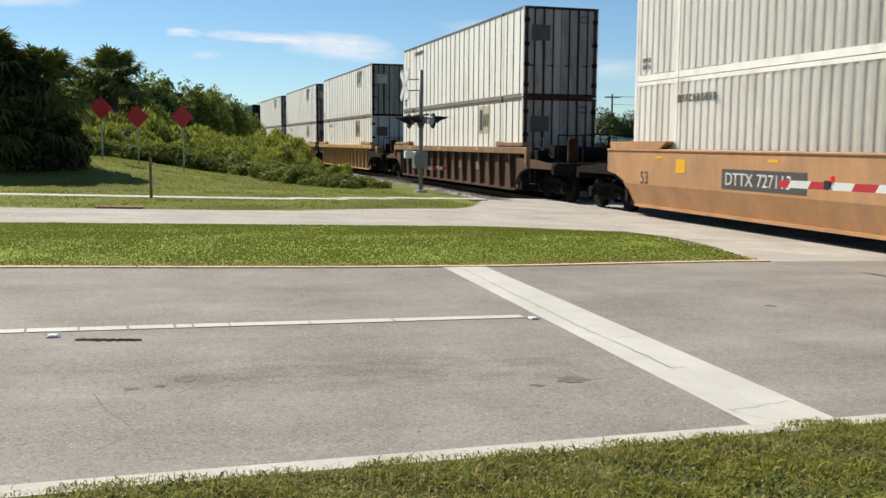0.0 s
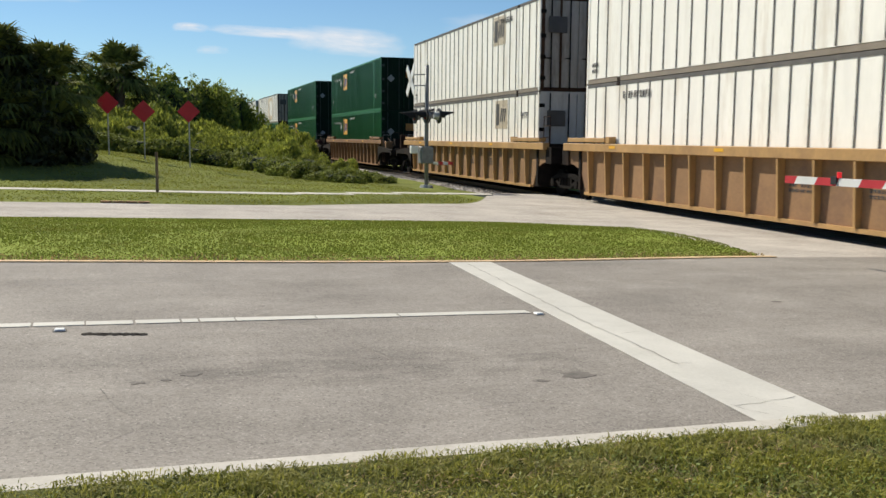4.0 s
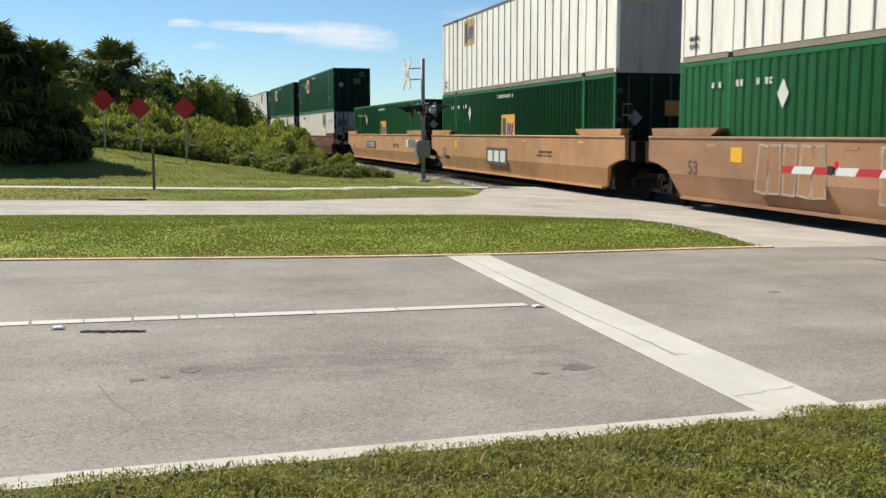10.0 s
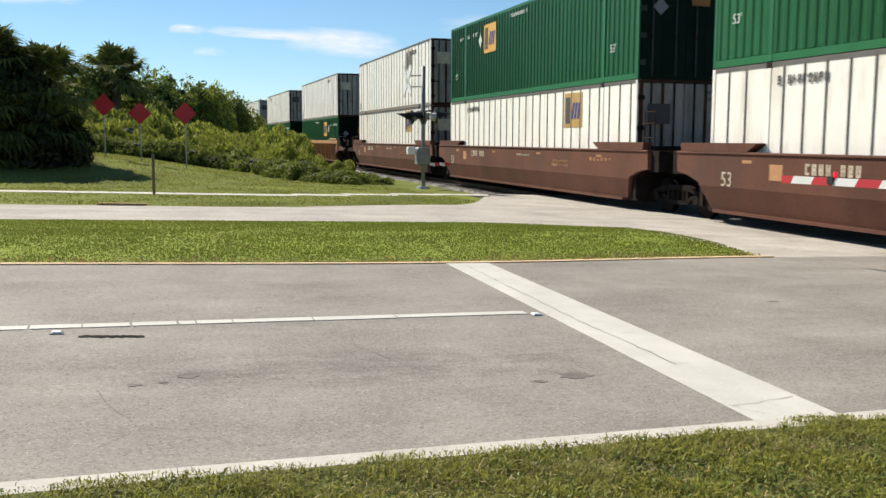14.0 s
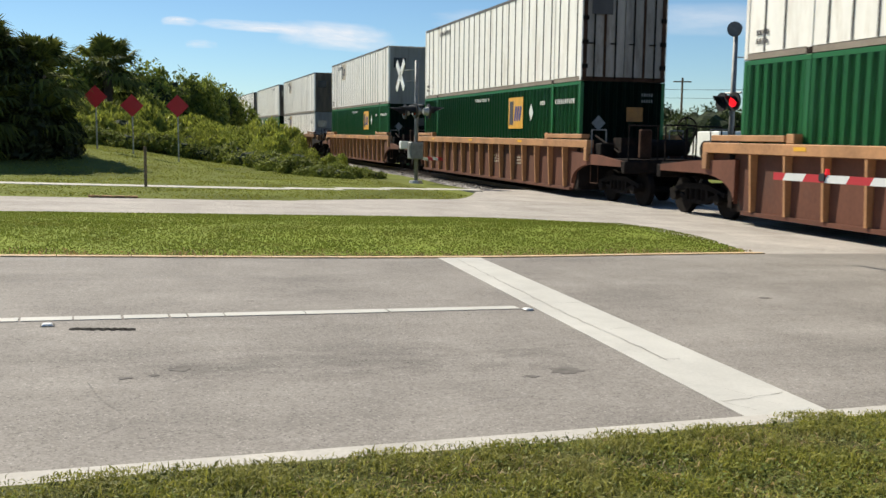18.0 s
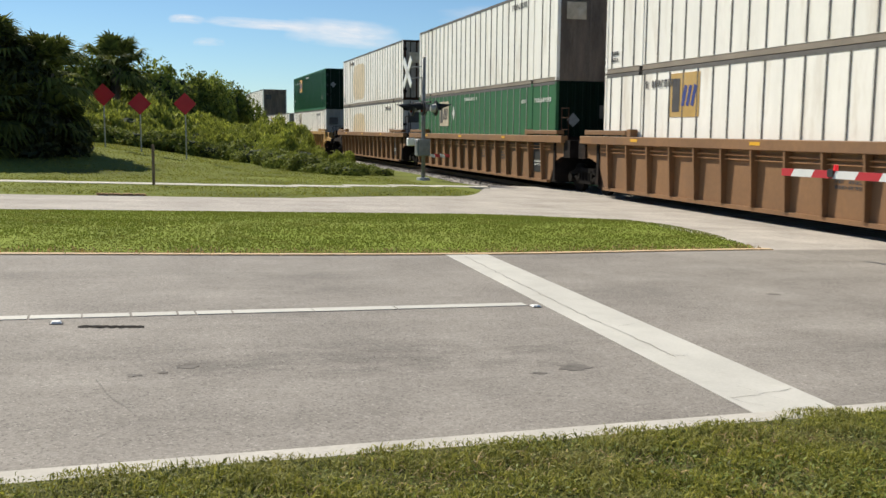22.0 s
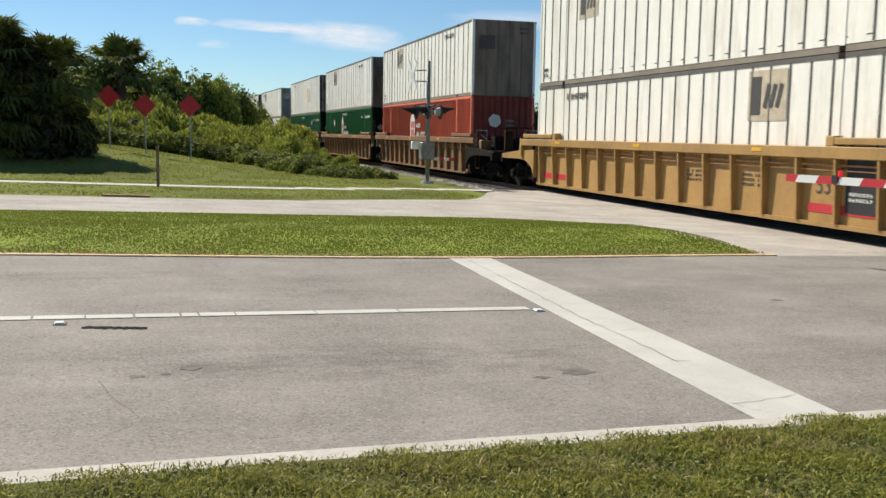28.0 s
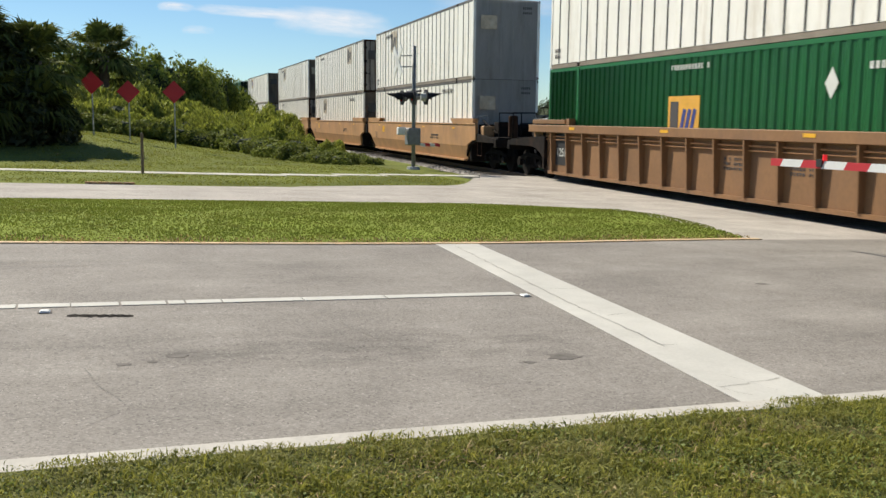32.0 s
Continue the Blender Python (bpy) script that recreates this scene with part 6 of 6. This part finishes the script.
def build_plants():
    rnd = random.Random(11)
    shrubs = [shrub_proto(20 + i, 1.6, 1.9, 5200, 0.085, M_BUSH, 3.0, 1.3) for i in range(4)]
    low = [shrub_proto(30 + i, 1.5, 1.2, 2400, 0.11, M_BUSH_DARK) for i in range(3)]
    # overgrown bank between the grass and the line: low dark growth in front, tall pale growth behind
    for i in range(64):
        lat = -7.5 + 15.0 * (i + rnd.uniform(-0.4, 0.4)) / 63
        s = 44.6 - 12.0 * smooth01(2.6, 5.6, lat) + rnd.uniform(-0.4, 0.9)
        m = track_pose(s, lat).translation
        k = 0.78 - 0.46 * smooth01(3.2, 7.0, lat)
        plant("shrub", low, i, m.x, m.y, height_at(m.x, m.y) - 0.05, k * rnd.uniform(0.75, 1.25), "low dark green shrub at the foot of the bank", "shrub", "low shrubs at the foot of the bank", rnd.uniform(0, 360), rnd.uniform(0.8, 1.15))
    for i in range(150):
        lat = 8.1 - 16.0 * rnd.random() ** 1.15
        s0 = 45.4 + rnd.uniform(-1.2, 0.6) - 10.5 * smooth01(3.0, 6.2, lat)
        s = s0 + (16 + 70 * smooth01(2, 8, lat)) * rnd.random() ** 1.3
        m = track_pose(s, lat).translation
        k = (0.62 + 0.55 * smooth01(0, 7, s - s0) + 0.2 * smooth01(1.0, -3.0, lat)) * (1 - 0.6 * smooth01(2.5, 7.5, lat) * smooth01(64, 46, s))
        z = height_at(m.x, m.y)
        plant("shrub", shrubs, i, m.x, m.y, z - 0.05, k * rnd.uniform(0.8, 1.15), "tall sunlit yellow-green shrub on the bank", "shrub", "shrubs on the bank", rnd.uniform(0, 360), rnd.uniform(0.85, 1.15))
    trees = [shrub_proto(40 + i, 2.4, 4.2, 5200, 0.17, M_TREE) for i in range(3)]
    # darker trees behind, falling away towards the line
    for i, (px, d, w, h) in enumerate(((250, 58, 1.1, 1.25), (285, 60, 1.2, 1.3), (318, 62, 1.0, 1.3), (345, 64, 1.0, 1.35), (372, 72, 1.0, 1.25), (400, 80, 1.0, 1.3), (425, 90, 1.0, 1.25),
                                       (180, 56, 1.1, 1.15), (150, 54, 1.1, 1.1), (215, 60, 1.2, 1.2), (120, 50, 1.2, 1.2), (60, 52, 1.4, 1.4), (-20, 52, 1.4, 1.4), (360, 110, 1.6, 1.6), (300, 110, 1.7, 1.7), (240, 110, 1.7, 1.8), (450, 130, 1.4, 1.5))):
        x = (px - 784) / 1681 * d
        plant("tree", trees, i, x, d, 0.9, w, "dense dark green broadleaf tree behind the shrubs", "tree", "trees behind the bank", 70 * i, 1.1 * h / w)
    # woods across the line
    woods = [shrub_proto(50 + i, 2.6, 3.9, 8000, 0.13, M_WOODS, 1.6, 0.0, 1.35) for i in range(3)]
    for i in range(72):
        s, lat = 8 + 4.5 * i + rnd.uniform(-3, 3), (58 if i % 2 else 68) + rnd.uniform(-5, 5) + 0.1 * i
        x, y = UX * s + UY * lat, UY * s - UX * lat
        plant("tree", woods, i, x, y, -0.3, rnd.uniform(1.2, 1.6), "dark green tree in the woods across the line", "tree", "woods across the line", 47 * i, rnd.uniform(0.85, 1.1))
    for i, (x, y, sc, sz) in enumerate(((8.6, 120, 1.3, 1.75), (11.0, 122, 1.2, 1.5), (18.0, 106, 1.5, 1.15), (21.0, 107, 1.5, 1.05), (24.0, 106, 1.5, 1.15), (14.0, 112, 1.4, 1.1), (19.0, 76, 1.1, 1.05), (20.6, 74, 1.2, 1.1), (22.3, 75, 1.2, 1.15), (24.6, 74, 1.25, 1.1), (27.0, 76, 1.3, 1.15), (30.0, 77, 1.3, 1.1), (33.0, 76, 1.3, 1.15))):
        plant("tree", woods, i, x, y, -0.3, sc, "dark green tree in the woods across the line", "tree", "woods across the line", 61 * i, sz)
    palms = [fan_palm(60 + i, 3.0, 52, 1.55) for i in range(2)]
    for k, (x, y, h, sc) in enumerate(((-14.2, 29.8, 1.02, 1.08), (-12.8, 30.8, 0.95, 1.02), (-15.6, 29.2, 1.06, 1.12), (-13.6, 28.9, 0.55, 1.0), (-12.5, 29.8, 0.5, 0.95), (-16.6, 30.3, 1.08, 1.12), (-15.0, 28.4, 0.5, 1.0),
                                       (-17.9, 52.0, 1.02, 1.45), (-18.6, 53.5, 0.9, 1.3), (-14.1, 28.6, 0.3, 0.95), (-16.4, 28.4, 0.35, 1.0), (-17.8, 31.0, 1.15, 1.15), (-13.9, 31.2, 0.95, 1.0))):
        th = tagged(new("palm"), "shaggy dark green cabbage palm with fan leaves", "palm", "cabbage palms")
        t, c = palms[k % 2]
        tr = part("trunk", t, None, th)
        tr.matrix_basis = Matrix.Diagonal((1, 1, h, 1))
        cr = part("crown", c, None, th)
        cr.location = (0, 0, 3.0 * (h - 1))
        th.matrix_world = pose(x, y, grade(x, y) + 0.05, 0, 0, 63 * k) @ Matrix.Diagonal((sc, sc, sc, 1))
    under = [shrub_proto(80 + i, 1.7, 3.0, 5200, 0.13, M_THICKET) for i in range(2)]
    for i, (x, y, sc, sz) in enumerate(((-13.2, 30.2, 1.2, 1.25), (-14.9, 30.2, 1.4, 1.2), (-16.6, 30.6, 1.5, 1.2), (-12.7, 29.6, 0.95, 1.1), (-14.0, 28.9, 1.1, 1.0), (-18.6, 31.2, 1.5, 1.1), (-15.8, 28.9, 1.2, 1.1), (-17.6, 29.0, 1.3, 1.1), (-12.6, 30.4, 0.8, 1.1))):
        plant("thicket", under, i, x, y, grade(x, y) + 0.02, sc, "tangled undergrowth beneath the palms, backlit shade in its leaf colour", "shrub", "thicket under the palms", 80 * i, sz)


def blades(name, region, count, h, w, material, seed, label, dz, dens=None):
    """Grass blades over an area of road space."""
    r = np.random.RandomState(seed)
    V, F = [], []
    a0, a1, c0, c1 = region
    for i in range(count):
        a, c = a0 + (a1 - a0) * r.rand(), c0 + (c1 - c0) * r.rand()
        if dens and not dens(a, c, r):
            continue
        q = on_road(a, c)
        z = dz(a, c) if callable(dz) else q.z + dz
        hh = h * (0.45 + 0.8 * r.rand()) * (0.75 + 0.5 * noise.noise((a * 1.3, c * 1.3, 5)))
        t = 2 * math.pi * r.rand()
        lean = hh * (0.25 + 0.7 * r.rand())
        ux, uy = math.cos(t), math.sin(t)
        l = 2 * math.pi * r.rand()
        lx, ly = math.cos(l) * lean, math.sin(l) * lean
        b = len(V)
        V += [(q.x - ux * w, q.y - uy * w, z - 0.01), (q.x + ux * w, q.y + uy * w, z - 0.01), (q.x + lx * 0.4 + ux * w * 0.7, q.y + ly * 0.4 + uy * w * 0.7, z + hh * 0.62), (q.x + lx, q.y + ly, z + hh)]
        F += [(b, b + 1, b + 2), (b, b + 2, b + 3)]
    tagged(new(name, from_arrays(name, V, F, material)), label, "grass", kind="stuff")


def patchy(a, c, f, p):
    """Smooth uneven pattern between about -1 and 1."""
    return (np.sin(a * f + 1.7 * np.sin(c * f * 0.8 + p)) + np.sin(c * f * 1.3 - 1.3 * np.sin(a * f * 0.6 + 2 * p)) + np.sin((a + c) * f * 0.53 + 3 * p)) / 3


def leaves(name, region, count, size, lift, material, seed, label, keep=0.0, f=5.0, upright=0.5, hole=None, slim=0.15):
    """Small lawn leaves, thick in tufts, thin between them."""
    r = np.random.RandomState(seed)
    a0, a1, c0, c1 = region
    a, c = a0 + (a1 - a0) * r.rand(count), c0 + (c1 - c0) * r.rand(count) ** 0.8
    k = patchy(a, c, f, seed) + 0.6 * patchy(a, c, f * 3.1, seed + 1)
    ok = k + 0.5 * r.normal(size=count) > keep
    if hole:
        ok &= ~((a > hole[0]) & (a < hole[1]) & (c > hole[2]))
    a, c, k = a[ok], c[ok], k[ok]
    n = len(a)
    edge = np.clip((3.785 + 0.03 * patchy(a, a * 0, 9.0, 2.0) - c) / 0.05, 0, 1)
    a, c, k = a[edge > 0], c[edge > 0], k[edge > 0]
    n = len(a)
    x, y = a * RX - c * RY, a * RY + c * RX
    lat = x * UY - y * UX
    low = 0.3 + 0.7 * np.clip((3.8 - c) / 0.4, 0, 1)
    z = 0.0315 * np.clip(11.65 - lat, 0, 34) + 0.048 + lift * low * r.rand(n) * (0.55 + 0.45 * np.clip(k, -1, 1))
    t, e = 2 * math.pi * r.rand(n), np.clip(upright + 0.45 * r.normal(size=n), -0.3, 1.4)
    d = np.stack([np.cos(t) * np.cos(e), np.sin(t) * np.cos(e), np.sin(e)], 1)
    w = np.stack([-np.sin(t), np.cos(t), 0.5 * r.normal(size=n)], 1)
    s = (size * (0.5 + r.rand(n)) * (0.4 + 0.6 * low))[:, None]
    p = np.stack([x, y, z], 1)
    V = np.concatenate([p - d * s * 0.2, p + d * s * 0.45 - w * s * slim, p + d * s, p + d * s * 0.45 + w * s * slim], 1).reshape(-1, 3)
    F = np.arange(n * 4).reshape(-1, 4)
    tagged(new(name, from_arrays(name, V.tolist(), F.tolist(), material)), label, "grass", kind="stuff")


def turf(name, region, count, size, wide, rise, material, seed, label, keep=-0.5, f=4.0, hole=None):
    """Broad lawn blades that rise, bend over and taper, in tufts."""
    r = np.random.RandomState(seed)
    a0, a1, c0, c1 = region
    a, c = a0 + (a1 - a0) * r.rand(count), c0 + (c1 - c0) * r.rand(count)
    k = patchy(a, c, f, seed) + 0.6 * patchy(a, c, f * 2.7, seed + 1)
    ok = (k + 0.4 * r.normal(size=count) > keep) & (c < 3.79 + 0.05 * np.clip(0.6 - a, 0, 1.2) + 0.10 * np.exp(-((a - 3.5) / 0.22) ** 2) + 0.035 * patchy(a, a * 0, 11.0, 2.0) + 0.02 * r.normal(size=count))
    if hole:
        ok &= ~((a > hole[0]) & (a < hole[1]) & (c > hole[2]))
    a, c, k = a[ok], c[ok], k[ok]
    n = len(a)
    x, y = a * RX - c * RY, a * RY + c * RX
    lat = x * UY - y * UX
    z = 0.0315 * np.clip(11.65 - lat, 0, 34) + 0.03
    low = 0.55 + 0.45 * np.clip((3.84 - c) / 0.3, 0, 1)
    ln = size * (0.5 + 0.9 * r.rand(n)) * low * (0.78 + 0.5 * np.clip(k, -1, 1))
    t, e = 2 * math.pi * r.rand(n), np.clip(rise + 0.4 * r.normal(size=n), 0.15, 1.5)
    h = np.stack([np.cos(t), np.sin(t), 0 * t], 1)
    up = np.array([0, 0, 1.0])
    tw = t + math.pi / 2 + 0.6 * r.normal(size=n)
    w = np.stack([np.cos(tw), np.sin(tw), 0.4 * r.normal(size=n)], 1) * (wide * (0.6 + 0.8 * r.rand(n)))[:, None]
    p = np.stack([x, y, z], 1)
    d1 = h * np.cos(e)[:, None] + up * np.sin(e)[:, None]
    e2 = e - 0.5 - 0.9 * r.rand(n)
    d2 = h * np.cos(e2)[:, None] + up * np.sin(e2)[:, None]
    m = p + d1 * (ln * 0.55)[:, None]
    tip = m + d2 * (ln * 0.55)[:, None]
    V = np.concatenate([p - w * 0.5, p + w * 0.5, m + w, m - w, tip], 1).reshape(-1, 3)
    b = (np.arange(n) * 5)[:, None]
    quads, tris = (b + np.array([0, 1, 2, 3])).tolist(), (b + np.array([3, 2, 4])).tolist()
    tagged(new(name, from_arrays(name, V.tolist(), quads + tris, material)), label, "grass", kind="stuff")


def build_grass():
    near = (-1.7, 6.3, 1.7, 3.9)
    turf("verge_grass", near, 150000, 0.058, 0.0026, 0.9, M_BLADE, 1, "short broad-bladed sunlit lawn grass along the kerb", -0.6, 11.0)
    turf("lawn_weed", near, 36000, 0.05, 0.0038, 0.6, M_WEED, 5, "dark leafy weeds in the lawn", 0.15, 8.0)
    leaves("clover", near, 36000, 0.016, 0.04, M_CLOVER, 3, "bright leafy clover in the lawn", 0.35, 3.7, 0.25, None, 0.22)
    turf("dry_grass", near, 24000, 0.055, 0.0026, 0.45, M_STRAW, 8, "dry straw-coloured bits in the lawn", 0.1, 3.3)
    turf("lawn_grass", (-14, 16, -10, 3.8), 110000, 0.07, 0.007, 0.9, M_BLADE, 12, "short lawn grass of the verge", -0.9, 1.5, near)
    def med_z(a, c):
        lo = median_edge(a) + 0.125
        return on_road(a, c).z + 0.022 + 0.072 * math.sin(math.pi * min(1, max(0, (c - lo) / (16.25 - lo))))
    def on_median(a, c, r):
        return c > median_edge(a) + 0.14 and c < 16.2 - 1.6 * smooth01(6.6, 9.0, a) and a < 8.8 + 0.3 * math.sin(math.pi * (c - 10.9) / 4.2)
    blades("dry_edge", (-9, 8.9, 10.6, 11.6), 16000, 0.03, 0.009, M_STRAW, 4, "dry tan grass along the median kerb", med_z, lambda a, c, r: 0.1 < c - median_edge(a) < 0.13 + 0.4 * r.rand() ** 2)
    blades("median_grass", (-9, 9.1, 10.6, 16.3), 120000, 0.012, 0.011, M_BLADE_FAR, 2, "mown green grass of the median", med_z, on_median)
    blades("bank_grass", (-14, 9.5, 20.1, 44), 80000, 0.028, 0.022, M_BANK, 3, "mown grass rising to the shrubs", lambda a, c: ground_z(a, c), lambda a, c, r: not -0.2 < c - 23.75 - 1.75 * smooth01(3.0, 9.5, a) < 0.9 and c > far_edge(a) + 0.1)


# ---------------------------------------------------------------- distance, sky
def build_distance():
    th = tagged(new("shed"), "low grey sheet-metal shed with a pale roof across the line", "building")
    d = 95.0
    x = (1090 - 784) / 1681 * d
    bm = bmesh.new()
    box(bm, x - 6, x + 3.5, d, d + 8, -0.3, 1.8)
    part("wall", bm, M_BUILDING, th)
    bm = bmesh.new()
    prism(bm, [(x - 6.4, 1.8), (x + 3.9, 1.8), (x + 3.9, 1.95), (x - 1.2, 2.7), (x - 6.4, 1.95)], d - 0.3, d + 8.3)
    part("roof", bm, M_ROOF, th)
    ends = [Vector((19.6, 112.0, 0)), Vector((62.0, 54.0, 0))]
    line = tagged(new("power_line"), "three weathered utility poles with thin overhead wires", "power line")
    for e in ends + [Vector((24.2, 96.0, 0))]:
        bm = bmesh.new()
        rod(bm, e - Vector((0, 0, 0.4)), e + Vector((0, 0, 7.6)), 0.14, 8, 0.1)
        part("pole", bm, M_WOOD, line)
        bm = bmesh.new()
        box(bm, e.x - 0.9, e.x + 0.9, e.y - 0.06, e.y + 0.06, 7.15, 7.27)
        part("crossarm", bm, M_WOOD, line)
    for off, z in ((-0.75, 7.3), (0.75, 7.3), (0.0, 6.4)):
        bm = bmesh.new()
        q = []
        for i in range(25):
            t = i / 24
            p = ends[0].lerp(ends[1], t)
            q.append((p.x + off, p.y, z - 1.0 * 4 * t * (1 - t)))
        for a, b in zip(q, q[1:]):
            rod(bm, a, b, 0.022, 4)
        part("wire", bm, M_BLACK, line)


def build_van():
    """A parked van far beyond the line, half hidden by the train."""
    th = tagged(new("van"), "white parked van in the grass beyond the line", "van")
    bm = bmesh.new()
    prism(bm, [(-2.3, 0.35), (2.25, 0.35), (2.3, 0.95), (1.5, 1.12), (0.95, 1.9), (0.7, 2.08), (-2.2, 2.1), (-2.3, 1.9)], -0.95, 0.95)
    bevel(bm, 0.05)
    body = part("body", bm, M_WHITE_BAND, th, "white painted body")
    for x0, x1 in ((-1.9, -0.9), (-0.75, 0.15)):
        bm = bmesh.new()
        box(bm, x0, x1, -0.965, -0.945, 1.35, 1.85)
        part("side_window", bm, M_BLACK, th, "dark side window")
    bm = bmesh.new()
    prism(bm, [(1.42, 1.2), (1.47, 1.2), (1.0, 1.86), (0.95, 1.86)], -0.85, 0.85)
    part("windscreen", bm, M_BLACK, th, "dark windscreen")
    for x in (-1.45, 1.45):
        for y in (-0.9, 0.72):
            bm = bmesh.new()
            rod(bm, (x, y, 0.33), (x, y + 0.18, 0.33), 0.33, 16)
            w = part("wheel", bm, M_BLACK, th, "black tyre")
            bm = bmesh.new()
            rod(bm, (x, y - 0.01, 0.33), (x, y + 0.19, 0.33), 0.18, 12)
            part("rim", bm, M_GALV, w)
    x, y = 17.4, 60.0
    th.matrix_world = pose(x, y, height_at(x, y), 0, 0, 100)


def cloud(name, px, py, w, h, seed, dense, stretch, label, tilt=0.0):
    """A far veil of cloud: a curved sheet that lets the sky through."""
    d = 2400.0
    m = bpy.data.materials.new("cloud_veil")
    m.use_nodes = True
    nt = m.node_tree
    N, L = nt.nodes, nt.links.new
    N.remove(N["Principled BSDF"])
    tc, mp, n1 = N.new("ShaderNodeTexCoord"), N.new("ShaderNodeMapping"), N.new("ShaderNodeTexNoise")
    mp.inputs["Scale"].default_value = (stretch, 1, 2.2)
    mp.inputs["Location"].default_value = (seed, seed * 0.7, 0)
    L(tc.outputs["Generated"], mp.inputs[0])
    L(mp.outputs[0], n1.inputs["Vector"])
    n1.inputs["Scale"].default_value, n1.inputs["Detail"].default_value, n1.inputs["Roughness"].default_value = 1.6, 7, 0.62
    sep = N.new("ShaderNodeSeparateXYZ")
    L(tc.outputs["Generated"], sep.inputs[0])
    def edge(sock):
        a, b = N.new("ShaderNodeMath"), N.new("ShaderNodeMath")
        a.operation, b.operation = "SUBTRACT", "MULTIPLY"
        a.inputs[0].default_value = 1.0
        L(sock, a.inputs[1])
        L(sock, b.inputs[0])
        L(a.outputs[0], b.inputs[1])
        c = N.new("ShaderNodeMath")
        c.operation = "MULTIPLY"
        c.inputs[1].default_value = 4.0
        L(b.outputs[0], c.inputs[0])
        return c.outputs[0]
    e = N.new("ShaderNodeMath")
    e.operation = "MULTIPLY"
    L(edge(sep.outputs["X"]), e.inputs[0])
    L(edge(sep.outputs["Z"]), e.inputs[1])
    k = N.new("ShaderNodeMath")
    k.operation = "MULTIPLY"
    L(e.outputs[0], k.inputs[0])
    L(n1.outputs[0], k.inputs[1])
    ramp = N.new("ShaderNodeValToRGB")
    ramp.color_ramp.elements[0].position, ramp.color_ramp.elements[1].position = 0.14, 0.62
    ramp.color_ramp.elements[1].color = (dense, dense, dense, 1)
    L(k.outputs[0], ramp.inputs[0])
    em, tr, mix = N.new("ShaderNodeEmission"), N.new("ShaderNodeBsdfTransparent"), N.new("ShaderNodeMixShader")
    em.inputs[0].default_value, em.inputs[1].default_value = (0.96, 0.97, 1.0, 1), 0.72
    L(ramp.outputs[0], mix.inputs[0])
    L(tr.outputs[0], mix.inputs[1])
    L(em.outputs[0], mix.inputs[2])
    L(mix.outputs[0], N["Material Output"].inputs[0])
    sx, sz = w / 1681 * d, h / 1681 * d
    x, z = (px - 784) / 1681 * d, EYE + (254 - py) / 1681 * d
    bm = bmesh.new()
    n = 8
    grid = [[bm.verts.new((sx * (i / n - 0.5), -40 * math.cos(math.pi * (i / n - 0.5)), sz * (j - 0.5))) for i in range(n + 1)] for j in range(2)]
    for i in range(n):
        bm.faces.new((grid[0][i], grid[0][i + 1], grid[1][i + 1], grid[1][i]))
    ob = part(name, bm, m, None)
    ob.location = (x, d, z)
    ob.rotation_euler = (0, radians(tilt), 0)
    ob.visible_shadow = False
    tagged(ob, label, "cloud", kind="structure")


def build_sky():
    cloud("cloud", 605, 90, 250, 60, 1.3, 1.0, 1.6, "thin white streak of high cloud", 4.5)
    cloud("cloud", 470, 76, 260, 24, 2.9, 0.9, 2.2, "thin white streak of high cloud", 4.0)
    cloud("cloud", 335, 68, 80, 20, 5.2, 0.8, 1.5, "thin tail of a streak of high cloud", 2.0)
    cloud("cloud", 60, 12, 260, 40, 4.1, 0.7, 2.0, "thin white wisp of high cloud")
    cloud("cloud", 372, 106, 70, 18, 8.3, 0.5, 2.0, "small faint wisp of cloud")
    cloud("cloud", 900, 60, 330, 46, 6.7, 0.45, 2.0, "faint veil of high cloud")
    cloud("cloud", 1280, 55, 420, 70, 12.7, 0.4, 2.0, "faint veil of high cloud")
    cloud("cloud", 1560, 165, 150, 90, 15.1, 0.95, 1.0, "small white heap cloud low over the woods")
    cloud("cloud", 1060, 125, 220, 50, 17.9, 0.4, 2.0, "faint veil of high cloud")


build_ground()
build_roads()
build_road_details()
build_track()
build_signal()
build_gate_arm()
build_cantilever()
build_red_signs()
build_distance()
build_van()
build_sky()
build_plants()
build_grass()
build_train()
motions()
